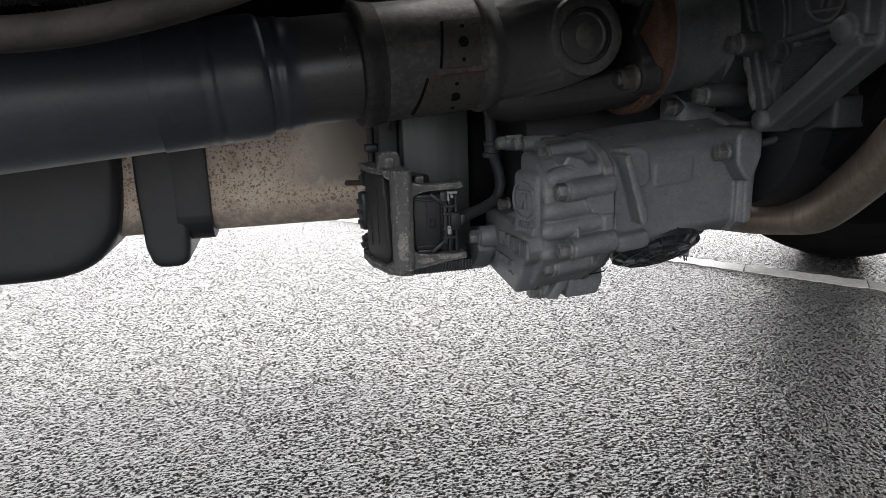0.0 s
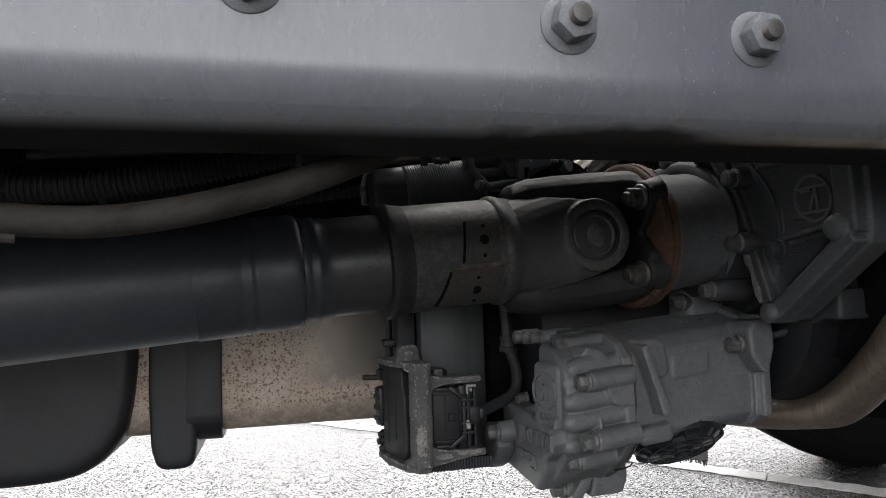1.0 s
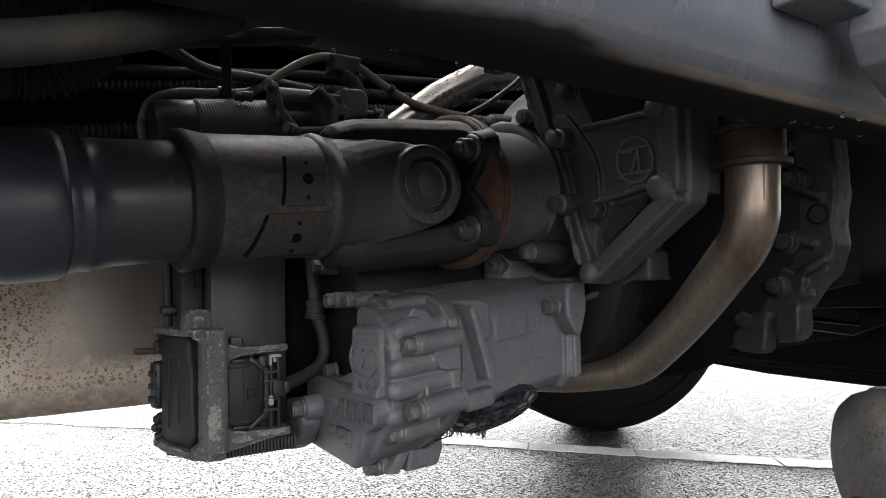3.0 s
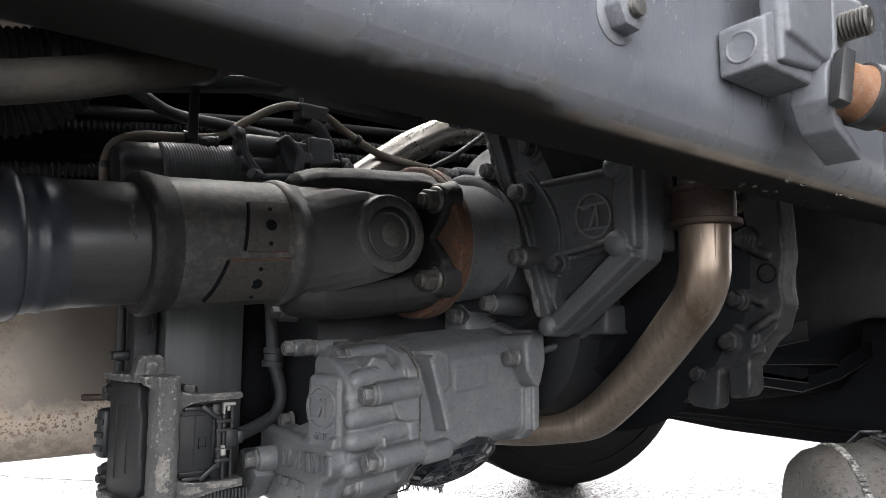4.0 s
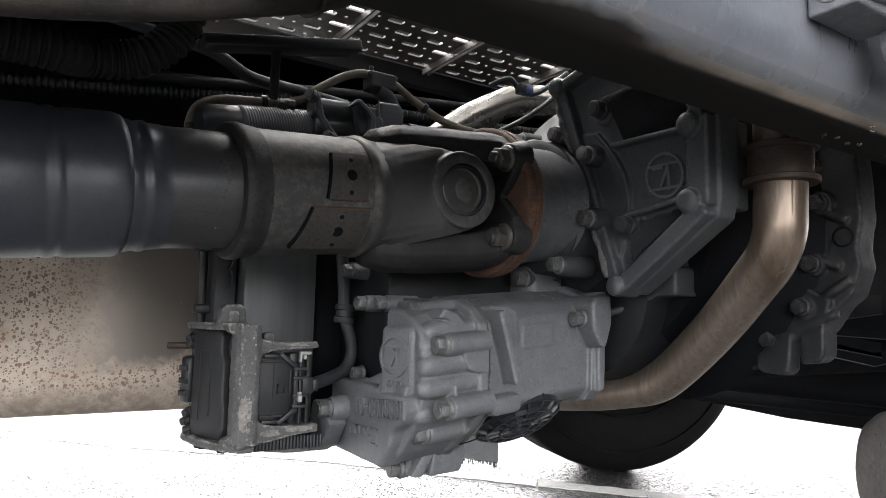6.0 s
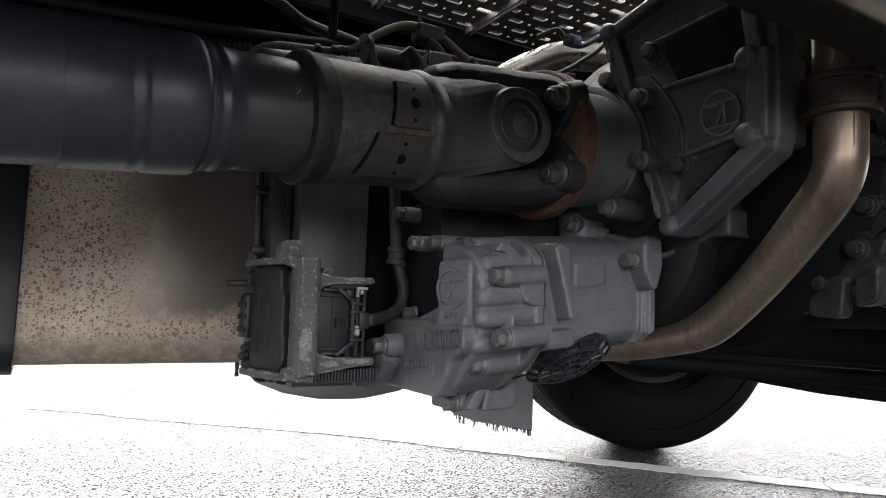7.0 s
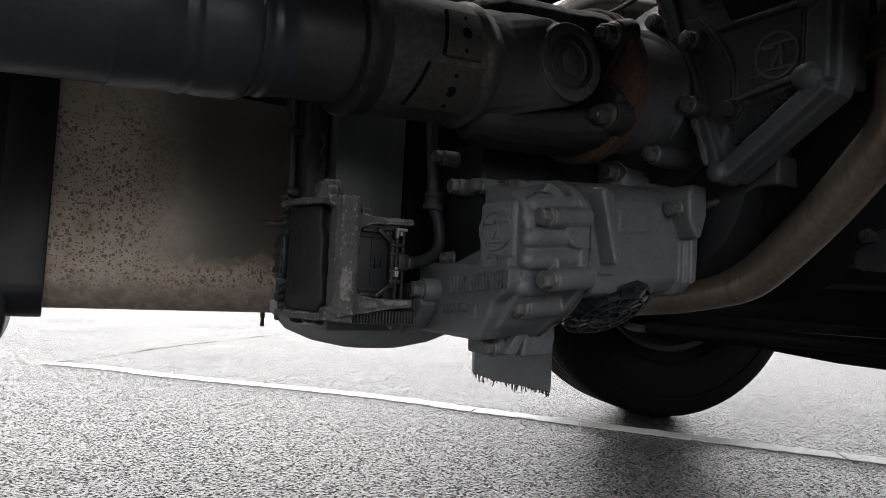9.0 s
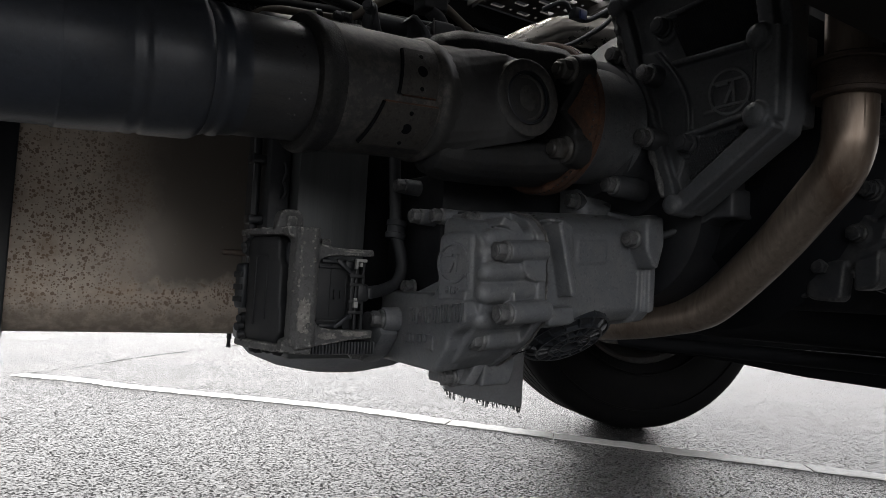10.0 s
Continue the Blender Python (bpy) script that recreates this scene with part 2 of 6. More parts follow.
def rail_paint():
    """Blue-grey chassis paint: water specks, drip marks, a ragged coat of grime round the lower edge and a painted
    glint on the lip.
    """
    m = material("grey_frame_paint", (0.150, 0.160, 0.182), (0.118, 0.127, 0.146), 0.27, 0.0, 6, 240, 0.18, 0.0005, (0.17, 0.172, 0.18), 0.35, 22, stretch=(1, 1, 0.4), spec=0.5, grit=0.12, grit_scale=330)
    n, l = m.node_tree.nodes, m.node_tree.links
    b = n["Principled BSDF"]
    co = n.new("ShaderNodeTexCoord")
    sep = n.new("ShaderNodeSeparateXYZ")
    l.new(co.outputs["Object"], sep.inputs["Vector"])

    def noisy(scale, detail, stretch=(1, 1, 1)):
        mp = n.new("ShaderNodeMapping")
        mp.inputs["Scale"].default_value = stretch
        l.new(co.outputs["Object"], mp.inputs["Vector"])
        t = n.new("ShaderNodeTexNoise")
        t.inputs["Scale"].default_value, t.inputs["Detail"].default_value, t.inputs["Roughness"].default_value = scale, detail, 0.65
        l.new(mp.outputs["Vector"], t.inputs["Vector"])
        return t.outputs["Fac"]

    def ranged(v, a, c, to0=0.0, to1=1.0):
        r = n.new("ShaderNodeMapRange")
        r.inputs["From Min"].default_value, r.inputs["From Max"].default_value = a, c
        r.inputs["To Min"].default_value, r.inputs["To Max"].default_value = to0, to1
        l.new(v, r.inputs["Value"])
        return r.outputs["Result"]

    def math_(op, x, y):
        k = n.new("ShaderNodeMath")
        k.operation = op
        for i, v in enumerate((x, y)):
            if isinstance(v, float):
                k.inputs[i].default_value = v
            else:
                l.new(v, k.inputs[i])
        return k.outputs[0]

    def over(fac, under, colour):
        x = n.new("ShaderNodeMix")
        x.data_type = "RGBA"
        l.new(fac, x.inputs[0])
        l.new(under, x.inputs[6])
        x.inputs[7].default_value = (*colour, 1)
        return x.outputs[2]

    col = b.inputs["Base Color"].links[0].from_socket
    drip = math_("MULTIPLY", ranged(noisy(60, 3, (1, 1, 0.03)), 0.68, 0.76), ranged(noisy(9, 3), 0.5, 0.65))
    col = over(math_("MULTIPLY", drip, 0.55), col, (0.34, 0.34, 0.35))
    v = n.new("ShaderNodeTexVoronoi")
    v.inputs["Scale"].default_value = 210
    l.new(co.outputs["Object"], v.inputs["Vector"])
    speck = math_("MULTIPLY", ranged(v.outputs["Distance"], 0.13, 0.05), ranged(noisy(14, 3), 0.48, 0.6))
    col = over(math_("MULTIPLY", speck, 0.7), col, (0.5, 0.5, 0.5))
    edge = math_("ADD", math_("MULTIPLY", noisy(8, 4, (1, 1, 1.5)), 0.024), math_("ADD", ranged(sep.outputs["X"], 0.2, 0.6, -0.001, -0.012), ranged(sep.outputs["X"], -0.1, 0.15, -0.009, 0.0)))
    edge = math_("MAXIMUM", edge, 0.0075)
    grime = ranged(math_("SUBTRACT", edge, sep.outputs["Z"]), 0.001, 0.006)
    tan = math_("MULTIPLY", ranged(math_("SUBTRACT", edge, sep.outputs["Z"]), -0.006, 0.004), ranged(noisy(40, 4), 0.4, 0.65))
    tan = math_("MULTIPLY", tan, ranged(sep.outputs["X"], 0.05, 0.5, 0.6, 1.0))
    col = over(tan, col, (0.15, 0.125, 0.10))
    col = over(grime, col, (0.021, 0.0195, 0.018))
    # Pale line on the lip: the light it catches, put into the paint
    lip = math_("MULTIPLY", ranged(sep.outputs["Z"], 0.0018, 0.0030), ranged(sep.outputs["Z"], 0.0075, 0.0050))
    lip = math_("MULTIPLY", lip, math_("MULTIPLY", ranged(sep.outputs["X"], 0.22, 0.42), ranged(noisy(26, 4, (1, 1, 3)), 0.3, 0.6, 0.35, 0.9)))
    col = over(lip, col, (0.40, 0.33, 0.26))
    l.new(col, b.inputs["Base Color"])
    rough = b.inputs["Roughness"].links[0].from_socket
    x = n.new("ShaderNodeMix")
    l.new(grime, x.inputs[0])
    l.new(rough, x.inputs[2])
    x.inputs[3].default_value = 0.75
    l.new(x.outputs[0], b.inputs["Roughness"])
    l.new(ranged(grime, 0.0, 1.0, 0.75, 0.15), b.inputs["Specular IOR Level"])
    return m


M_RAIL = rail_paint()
M_PAINT = material("grey_bracket_paint", (0.155, 0.164, 0.181), (0.120, 0.127, 0.141), 0.4, 0.0, 10, 210, 0.4, 0.001, (0.16, 0.1, 0.06), 0.35, 24, dust_band=(0.64, 0.74), edge=(0.36, 0.36, 0.36), edge_amount=0.35, grit=0.1, grit_scale=300)

def asphalt():
    """Wet asphalt: glossy dark stones in duller, darker bitumen."""
    m = bpy.data.materials.new("wet_coarse_asphalt")
    m.use_nodes = True
    n, l = m.node_tree.nodes, m.node_tree.links
    b = n["Principled BSDF"]
    co = n.new("ShaderNodeTexCoord")

    def tex(kind, scale, detail=None):
        t = n.new(kind)
        t.inputs["Scale"].default_value = scale
        if detail is not None:
            t.inputs["Detail"].default_value = detail
        l.new(co.outputs["Object"], t.inputs["Vector"])
        return t

    def ranged(v, a, c, to0=0.0, to1=1.0):
        r = n.new("ShaderNodeMapRange")
        r.inputs["From Min"].default_value, r.inputs["From Max"].default_value = a, c
        r.inputs["To Min"].default_value, r.inputs["To Max"].default_value = to0, to1
        l.new(v, r.inputs["Value"])
        return r.outputs["Result"]

    def math_(op, x, y):
        k = n.new("ShaderNodeMath")
        k.operation = op
        for i, v in enumerate((x, y)):
            if isinstance(v, float):
                k.inputs[i].default_value = v
            else:
                l.new(v, k.inputs[i])
        return k.outputs[0]

    stones = tex("ShaderNodeTexVoronoi", 150.0)
    stones.feature = "SMOOTH_F1"
    stones.inputs["Smoothness"].default_value = 0.25
    big = tex("ShaderNodeTexNoise", 1.3, 5)
    patch = tex("ShaderNodeTexNoise", 16.0, 6)
    pits = tex("ShaderNodeTexNoise", 130.0, 3)
    grit = tex("ShaderNodeTexNoise", 290.0, 3)
    lumps = tex("ShaderNodeTexNoise", 98.0, 1)
    grey = n.new("ShaderNodeRGBToBW")
    l.new(stones.outputs["Color"], grey.inputs[0])
    # stones stand apart from one another where the binder has worn away
    pick = n.new("ShaderNodeSeparateColor")
    hollow = tex("ShaderNodeTexVoronoi", 126.0)
    l.new(hollow.outputs["Color"], pick.inputs[0])
    wide = ranged(pick.outputs[1], 0.0, 1.0, 0.18, 0.67)
    wide = math_("ADD", wide, math_("MULTIPLY", math_("SUBTRACT", pits.outputs["Fac"], 0.5), 0.9))
    wide = math_("ADD", wide, math_("MULTIPLY", math_("SUBTRACT", patch.outputs["Fac"], 0.5), 0.35))
    low = math_("SUBTRACT", wide, hollow.outputs["Distance"])
    gap = ranged(low, 0.0, 0.12)
    ramp = n.new("ShaderNodeValToRGB")
    ramp.color_ramp.elements[0].color, ramp.color_ramp.elements[1].color = (0.036, 0.0358, 0.0355, 1), (0.022, 0.022, 0.022, 1)
    l.new(big.outputs["Fac"], ramp.inputs["Fac"])
    tint = n.new("ShaderNodeMix")
    tint.data_type, tint.blend_type = "RGBA", "MULTIPLY"
    tint.inputs[0].default_value = 0.6
    l.new(ramp.outputs["Color"], tint.inputs[6])
    l.new(grey.outputs[0], tint.inputs[7])
    base = n.new("ShaderNodeMix")
    base.data_type = "RGBA"
    l.new(gap, base.inputs[0])
    l.new(tint.outputs[2], base.inputs[6])
    base.inputs[7].default_value = (0.004, 0.004, 0.004, 1)
    l.new(base.outputs[2], b.inputs["Base Color"])
    shine = ranged(grey.outputs[0], 0.25, 0.75, 0.30, 1.0)
    l.new(math_("MULTIPLY", shine, ranged(gap, 0.0, 1.0, 1.0, 0.04)), b.inputs["Specular IOR Level"])
    wet = ranged(big.outputs["Fac"], 0.35, 0.65, 0.10, 0.22)
    l.new(math_("ADD", wet, math_("MULTIPLY", gap, 0.4)), b.inputs["Roughness"])
    height = math_("ADD", math_("MULTIPLY", ranged(low, -0.2, 0.25), -0.8), math_("ADD", math_("MULTIPLY", lumps.outputs["Fac"], 3.6), math_("ADD", math_("MULTIPLY", grit.outputs["Fac"], 0.6), math_("MULTIPLY", stones.outputs["Distance"], -0.5))))
    bp = n.new("ShaderNodeBump")
    bp.inputs["Strength"].default_value, bp.inputs["Distance"].default_value = 1.0, 0.0040
    l.new(height, bp.inputs["Height"])
    l.new(bp.outputs["Normal"], b.inputs["Normal"])
    return m


M_ASPHALT = asphalt()


def tank_skin():
    """Aluminium: dull, whitish and rust-speckled over one stretch and along the foot, smooth and darker past it."""
    m = material("rust_speckled_aluminium_tank", (0.80, 0.69, 0.58), (0.68, 0.58, 0.48), 0.5, 0.1, 5, 70, 0.12, 0.001)
    n, l = m.node_tree.nodes, m.node_tree.links
    b = n["Principled BSDF"]
    co = n.new("ShaderNodeTexCoord")
    sep = n.new("ShaderNodeSeparateXYZ")
    l.new(co.outputs["Object"], sep.inputs["Vector"])

    def noisy(scale, detail, rough=0.6):
        t = n.new("ShaderNodeTexNoise")
        t.inputs["Scale"].default_value, t.inputs["Detail"].default_value, t.inputs["Roughness"].default_value = scale, detail, rough
        l.new(co.outputs["Object"], t.inputs["Vector"])
        return t.outputs["Fac"]

    def ranged(v, a, c, to0=0.0, to1=1.0):
        r = n.new("ShaderNodeMapRange")
        r.inputs["From Min"].default_value, r.inputs["From Max"].default_value = a, c
        r.inputs["To Min"].default_value, r.inputs["To Max"].default_value = to0, to1
        l.new(v, r.inputs["Value"])
        return r.outputs["Result"]

    def math_(op, x, y):
        k = n.new("ShaderNodeMath")
        k.operation = op
        for i, v in enumerate((x, y)):
            if isinstance(v, float):
                k.inputs[i].default_value = v
            else:
                l.new(v, k.inputs[i])
        return k.outputs[0]

    def over(fac, under, colour):
        x = n.new("ShaderNodeMix")
        x.data_type = "RGBA"
        l.new(fac, x.inputs[0])
        l.new(under, x.inputs[6])
        x.inputs[7].default_value = (*colour, 1)
        return x.outputs[2]

    wob = math_("MULTIPLY", math_("SUBTRACT", noisy(14, 4), 0.5), 0.10)
    smooth_x = ranged(math_("ADD", sep.outputs["X"], wob), -0.025, 0.075)
    smooth_z = ranged(math_("ADD", sep.outputs["Z"], wob), -0.170, -0.145)
    smooth = math_("MULTIPLY", smooth_x, smooth_z)
    col = over(smooth, b.inputs["Base Color"].links[0].from_socket, (0.31, 0.272, 0.24))
    # corrosion: dense blooms of small rust points, thinning out at their edges
    where = math_("MULTIPLY", math_("SUBTRACT", 1.0, smooth), ranged(sep.outputs["Z"], -0.23, -0.19))
    where = math_("MULTIPLY", where, ranged(sep.outputs["Z"], 0.14, 0.05))
    def points(scale, chance):
        v = n.new("ShaderNodeTexVoronoi")
        v.inputs["Scale"].default_value = scale
        l.new(co.outputs["Object"], v.inputs["Vector"])
        pick = n.new("ShaderNodeSeparateColor")
        l.new(v.outputs["Color"], pick.inputs[0])
        size = ranged(pick.outputs[1], 0.0, 1.0, 0.26, 0.55)
        there = ranged(math_("SUBTRACT", chance, pick.outputs[0]), 0.0, 0.05)
        return math_("MULTIPLY", ranged(math_("SUBTRACT", math_("ADD", size, math_("MULTIPLY", math_("SUBTRACT", noisy(420, 3), 0.5), 0.35)), v.outputs["Distance"]), 0.0, 0.08), there)

    chance = ranged(noisy(17, 4, 0.65), 0.34, 0.60, 0.25, 1.05)
    dots = math_("MULTIPLY", math_("MAXIMUM", points(165.0, math_("MULTIPLY", chance, 0.9)), points(300.0, math_("MULTIPLY", chance, 0.65))), where)
    col = over(math_("MULTIPLY", dots, 0.8), col, (0.19, 0.105, 0.058))
    stain = math_("MULTIPLY", ranged(noisy(20, 5, 0.7), 0.48, 0.68), where)
    col = over(math_("MULTIPLY", stain, 0.45), col, (0.42, 0.28, 0.17))
    foot = math_("MULTIPLY", ranged(sep.outputs["Z"], -0.175, -0.215), ranged(noisy(60, 4), 0.35, 0.6, 0.35, 0.8))
    col = over(foot, col, (0.27, 0.22, 0.18))
    specks = math_("MULTIPLY", ranged(noisy(210, 2), 0.70, 0.74), smooth)
    col = over(math_("MULTIPLY", specks, 0.5), col, (0.6, 0.57, 0.53))
    l.new(col, b.inputs["Base Color"])
    l.new(ranged(smooth, 0.0, 1.0, 0.1, 0.6), b.inputs["Metallic"])
    l.new(ranged(smooth, 0.0, 1.0, 0.55, 0.36), b.inputs["Roughness"])
    return m


M_TANK = tank_skin()


# ---------------------------------------------------------------- shape helpers
def frame_to(d):
    """The turn that lays the local z axis along d."""
    return Vector(d).normalized().to_track_quat("Z", "Y").to_matrix().to_4x4()


def finish(name, bm, mat, smooth=40):
    me = bpy.data.meshes.new(name)
    bmesh.ops.recalc_face_normals(bm, faces=bm.faces)
    bm.to_mesh(me)
    bm.free()
    me.materials.append(mat)
    if smooth:
        for p in me.polygons:
            p.use_smooth = True
        me.set_sharp_from_angle(angle=radians(smooth))
    return me


def part(name, bm, mat, parent=None, label="", smooth=40):
    ob = new(name, finish(name, bm, mat, smooth))
    ob.parent = parent
    if label:
        ob["label"] = label
    return ob


def thing(name, label, category, group="", kind="", at=(0, 0, 0)):
    e = new(name)
    e.location = at
    e.empty_display_size = 0.05
    return tagged(e, label, category, group, kind)


def joined(*bms):
    out = bmesh.new()
    for b in bms:
        me = bpy.data.meshes.new("tmp")
        b.to_mesh(me)
        b.free()
        out.from_mesh(me)
        bpy.data.meshes.remove(me)
    return out


def moved(bm, m):
    bmesh.ops.transform(bm, matrix=m, verts=bm.verts)
    return bm


def rounded(bm, w, seg=2):
    if w > 0:
        bmesh.ops.bevel(bm, geom=list(bm.edges), offset=w, segments=seg, profile=0.5, affect="EDGES", clamp_overlap=True)
    return bm


def box(lo, hi, bev=0.003, seg=2, m=None):
    bm = bmesh.new()
    bmesh.ops.create_cube(bm, size=1)
    c = [(a + b) / 2 for a, b in zip(lo, hi)]
    s = [abs(b - a) for a, b in zip(lo, hi)]
    moved(bm, Matrix.Translation(c) @ Matrix.Diagonal((*s, 1)))
    rounded(bm, bev, seg)
    return moved(bm, m) if m else bm


def prism(poly, lo, hi, axis="x", bev=0.0, seg=2):
    """A polygon drawn in the two other axes, in order, drawn out along axis from lo to hi."""
    bm = bmesh.new()
    put = {"x": lambda a, b, c: (c, a, b), "y": lambda a, b, c: (a, c, b), "z": lambda a, b, c: (a, b, c)}[axis]
    p = [bm.verts.new(put(a, b, lo)) for a, b in poly]
    q = [bm.verts.new(put(a, b, hi)) for a, b in poly]
    k = len(poly)
    bm.faces.new(p)
    bm.faces.new(q[::-1])
    for i in range(k):
        bm.faces.new((p[i], p[(i + 1) % k], q[(i + 1) % k], q[i]))
    bmesh.ops.recalc_face_normals(bm, faces=bm.faces)
    return rounded(bm, bev, seg)


def lathe(profile, origin, d, seg=48, closed=True):
    """A profile of (way along d, radius) turned about the line through origin along d."""
    bm = bmesh.new()
    rings = []
    for s, r in profile:
        rings.append([bm.verts.new((r * math.cos(2 * math.pi * i / seg), r * math.sin(2 * math.pi * i / seg), s)) for i in range(seg)])
    for a, b in zip(rings, rings[1:]):
        for i in range(seg):
            bm.faces.new((a[i], a[(i + 1) % seg], b[(i + 1) % seg], b[i]))
    if closed:
        bm.faces.new(rings[0][::-1])
        bm.faces.new(rings[-1])
    return moved(bm, Matrix.Translation(origin) @ frame_to(d))


def spline(pts, steps=8):
    out = []
    P = [Vector(p) for p in pts]
    P = [P[0] * 2 - P[1]] + P + [P[-1] * 2 - P[-2]]
    for i in range(1, len(P) - 2):
        a, b, c, d = P[i - 1:i + 3]
        for k in range(steps):
            t = k / steps
            out.append(0.5 * ((2 * b) + (c - a) * t + (2 * a - 5 * b + 4 * c - d) * t * t + (3 * b - a - 3 * c + d) * t ** 3))
    out.append(P[-2])
    return out


def tube(pts, r, seg=16, steps=8, ribs=0.0, pitch=0.006, smooth=True):
    """A round tube along the points; ribs: the height of corrugations, one each pitch."""
    path = spline(pts, steps) if smooth else [Vector(p) for p in pts]
    if ribs:
        dense = []
        step = pitch / 4
        for a, b in zip(path, path[1:]):
            k = max(1, round((b - a).length / step))
            dense += [a.lerp(b, i / k) for i in range(k)]
        path = dense + [path[-1]]
    bm = bmesh.new()
    rings = []
    up = None
    for i, p in enumerate(path):
        t = (path[min(i + 1, len(path) - 1)] - path[max(i - 1, 0)]).normalized()
        if up is None:
            up = t.orthogonal().normalized()
        up = (up - t * up.dot(t)).normalized()
        side = t.cross(up)
        rr = r(i / (len(path) - 1)) if callable(r) else r
        if ribs:
            rr += ribs * (1 if i % 4 in (1, 2) else -1)
        rings.append([bm.verts.new(p + (up * math.cos(2 * math.pi * k / seg) + side * math.sin(2 * math.pi * k / seg)) * rr) for k in range(seg)])
    for a, b in zip(rings, rings[1:]):
        for k in range(seg):
            bm.faces.new((a[k], a[(k + 1) % seg], b[(k + 1) % seg], b[k]))
    bm.faces.new(rings[0][::-1])
    bm.faces.new(rings[-1])
    return bm


def hexhead(pos, d, af=0.018, h=0.011, washer=0.0, dome=True):
    """A hexagon bolt head with washer flange, its seat at pos, standing out along d."""
    bms = []
    w = 0.0
    if washer:
        w = 0.003
        bms.append(lathe([(0, washer), (w * 0.6, washer), (w, washer * 0.94), (w + 0.001, af * 0.5)], (0, 0, 0), (0, 0, 1), 24))
    r = af / math.sqrt(3)
    bm = bmesh.new()
    bmesh.ops.create_cone(bm, cap_ends=True, segments=6, radius1=r, radius2=r, depth=h)
    moved(bm, Matrix.Translation((0, 0, w + h / 2)))
    rounded(bm, af * 0.07, 2)
    bms.append(bm)
    if dome:
        bms.append(lathe([(w + h - 0.0005, af * 0.4), (w + h + 0.0012, af * 0.38), (w + h + 0.0015, af * 0.2)], (0, 0, 0), (0, 0, 1), 20))
    return moved(joined(*bms), Matrix.Translation(pos) @ frame_to(d) @ pose(0, 0, 0, 0, 0, random.uniform(0, 60)))


def cast(voxel, passes, *bms, rough=0.0, grain=60.0):
    """One casting out of overlapping solids, their joins filleted and the skin left a little uneven."""
    bm = joined(*bms)
    me = bpy.data.meshes.new("tmp")
    bm.to_mesh(me)
    bm.free()
    ob = bpy.data.objects.new("tmp", me)
    scene.collection.objects.link(ob)
    r = ob.modifiers.new("skin", "REMESH")
    r.mode, r.voxel_size = "VOXEL", voxel
    if passes:
        sm = ob.modifiers.new("fillet", "SMOOTH")
        sm.factor, sm.iterations = 0.5, passes
    bpy.context.view_layer.update()
    done = bpy.data.meshes.new_from_object(ob.evaluated_get(bpy.context.evaluated_depsgraph_get()))
    out = bmesh.new()
    out.from_mesh(done)
    bpy.data.objects.remove(ob)
    bpy.data.meshes.remove(me)
    bpy.data.meshes.remove(done)
    if rough:
        out.normal_update()
        for v in out.verts:
            v.co += v.normal * (noise.noise(v.co * grain) + 0.5 * noise.noise(v.co * grain * 2.7)) * rough
    return out


def lettering(text, size, depth, m):
    cu = bpy.data.curves.new("lettering", "FONT")
    cu.body, cu.size, cu.extrude, cu.align_x, cu.align_y = text, size, depth, "CENTER", "CENTER"
    ob = bpy.data.objects.new("lettering", cu)
    scene.collection.objects.link(ob)
    bpy.context.view_layer.update()
    me = bpy.data.meshes.new_from_object(ob.evaluated_get(bpy.context.evaluated_depsgraph_get()))
    bm = bmesh.new()
    bm.from_mesh(me)
    bpy.data.objects.remove(ob)
    bpy.data.curves.remove(cu)
    bpy.data.meshes.remove(me)
    return moved(bm, m)

# ---------------------------------------------------------------- ground
# The road lies below z = 0; what stands on it further off is laid out from one station under the chassis.
STATION, REACH = Vector((-0.133, 0.172, 0.423)), 1.165
ROAD_Z = STATION.z * (1 - REACH)


def laid_out(p, k=REACH):
    return STATION + (Vector(p) - STATION) * k


def ground():
    bm = bmesh.new()
    bmesh.ops.create_grid(bm, x_segments=8, y_segments=8, size=400)
    g = part("ground", bm, M_ASPHALT, smooth=0)
    g.location.z = ROAD_Z
    tagged(g, "wet dark coarse asphalt car park", "ground", kind="structure")


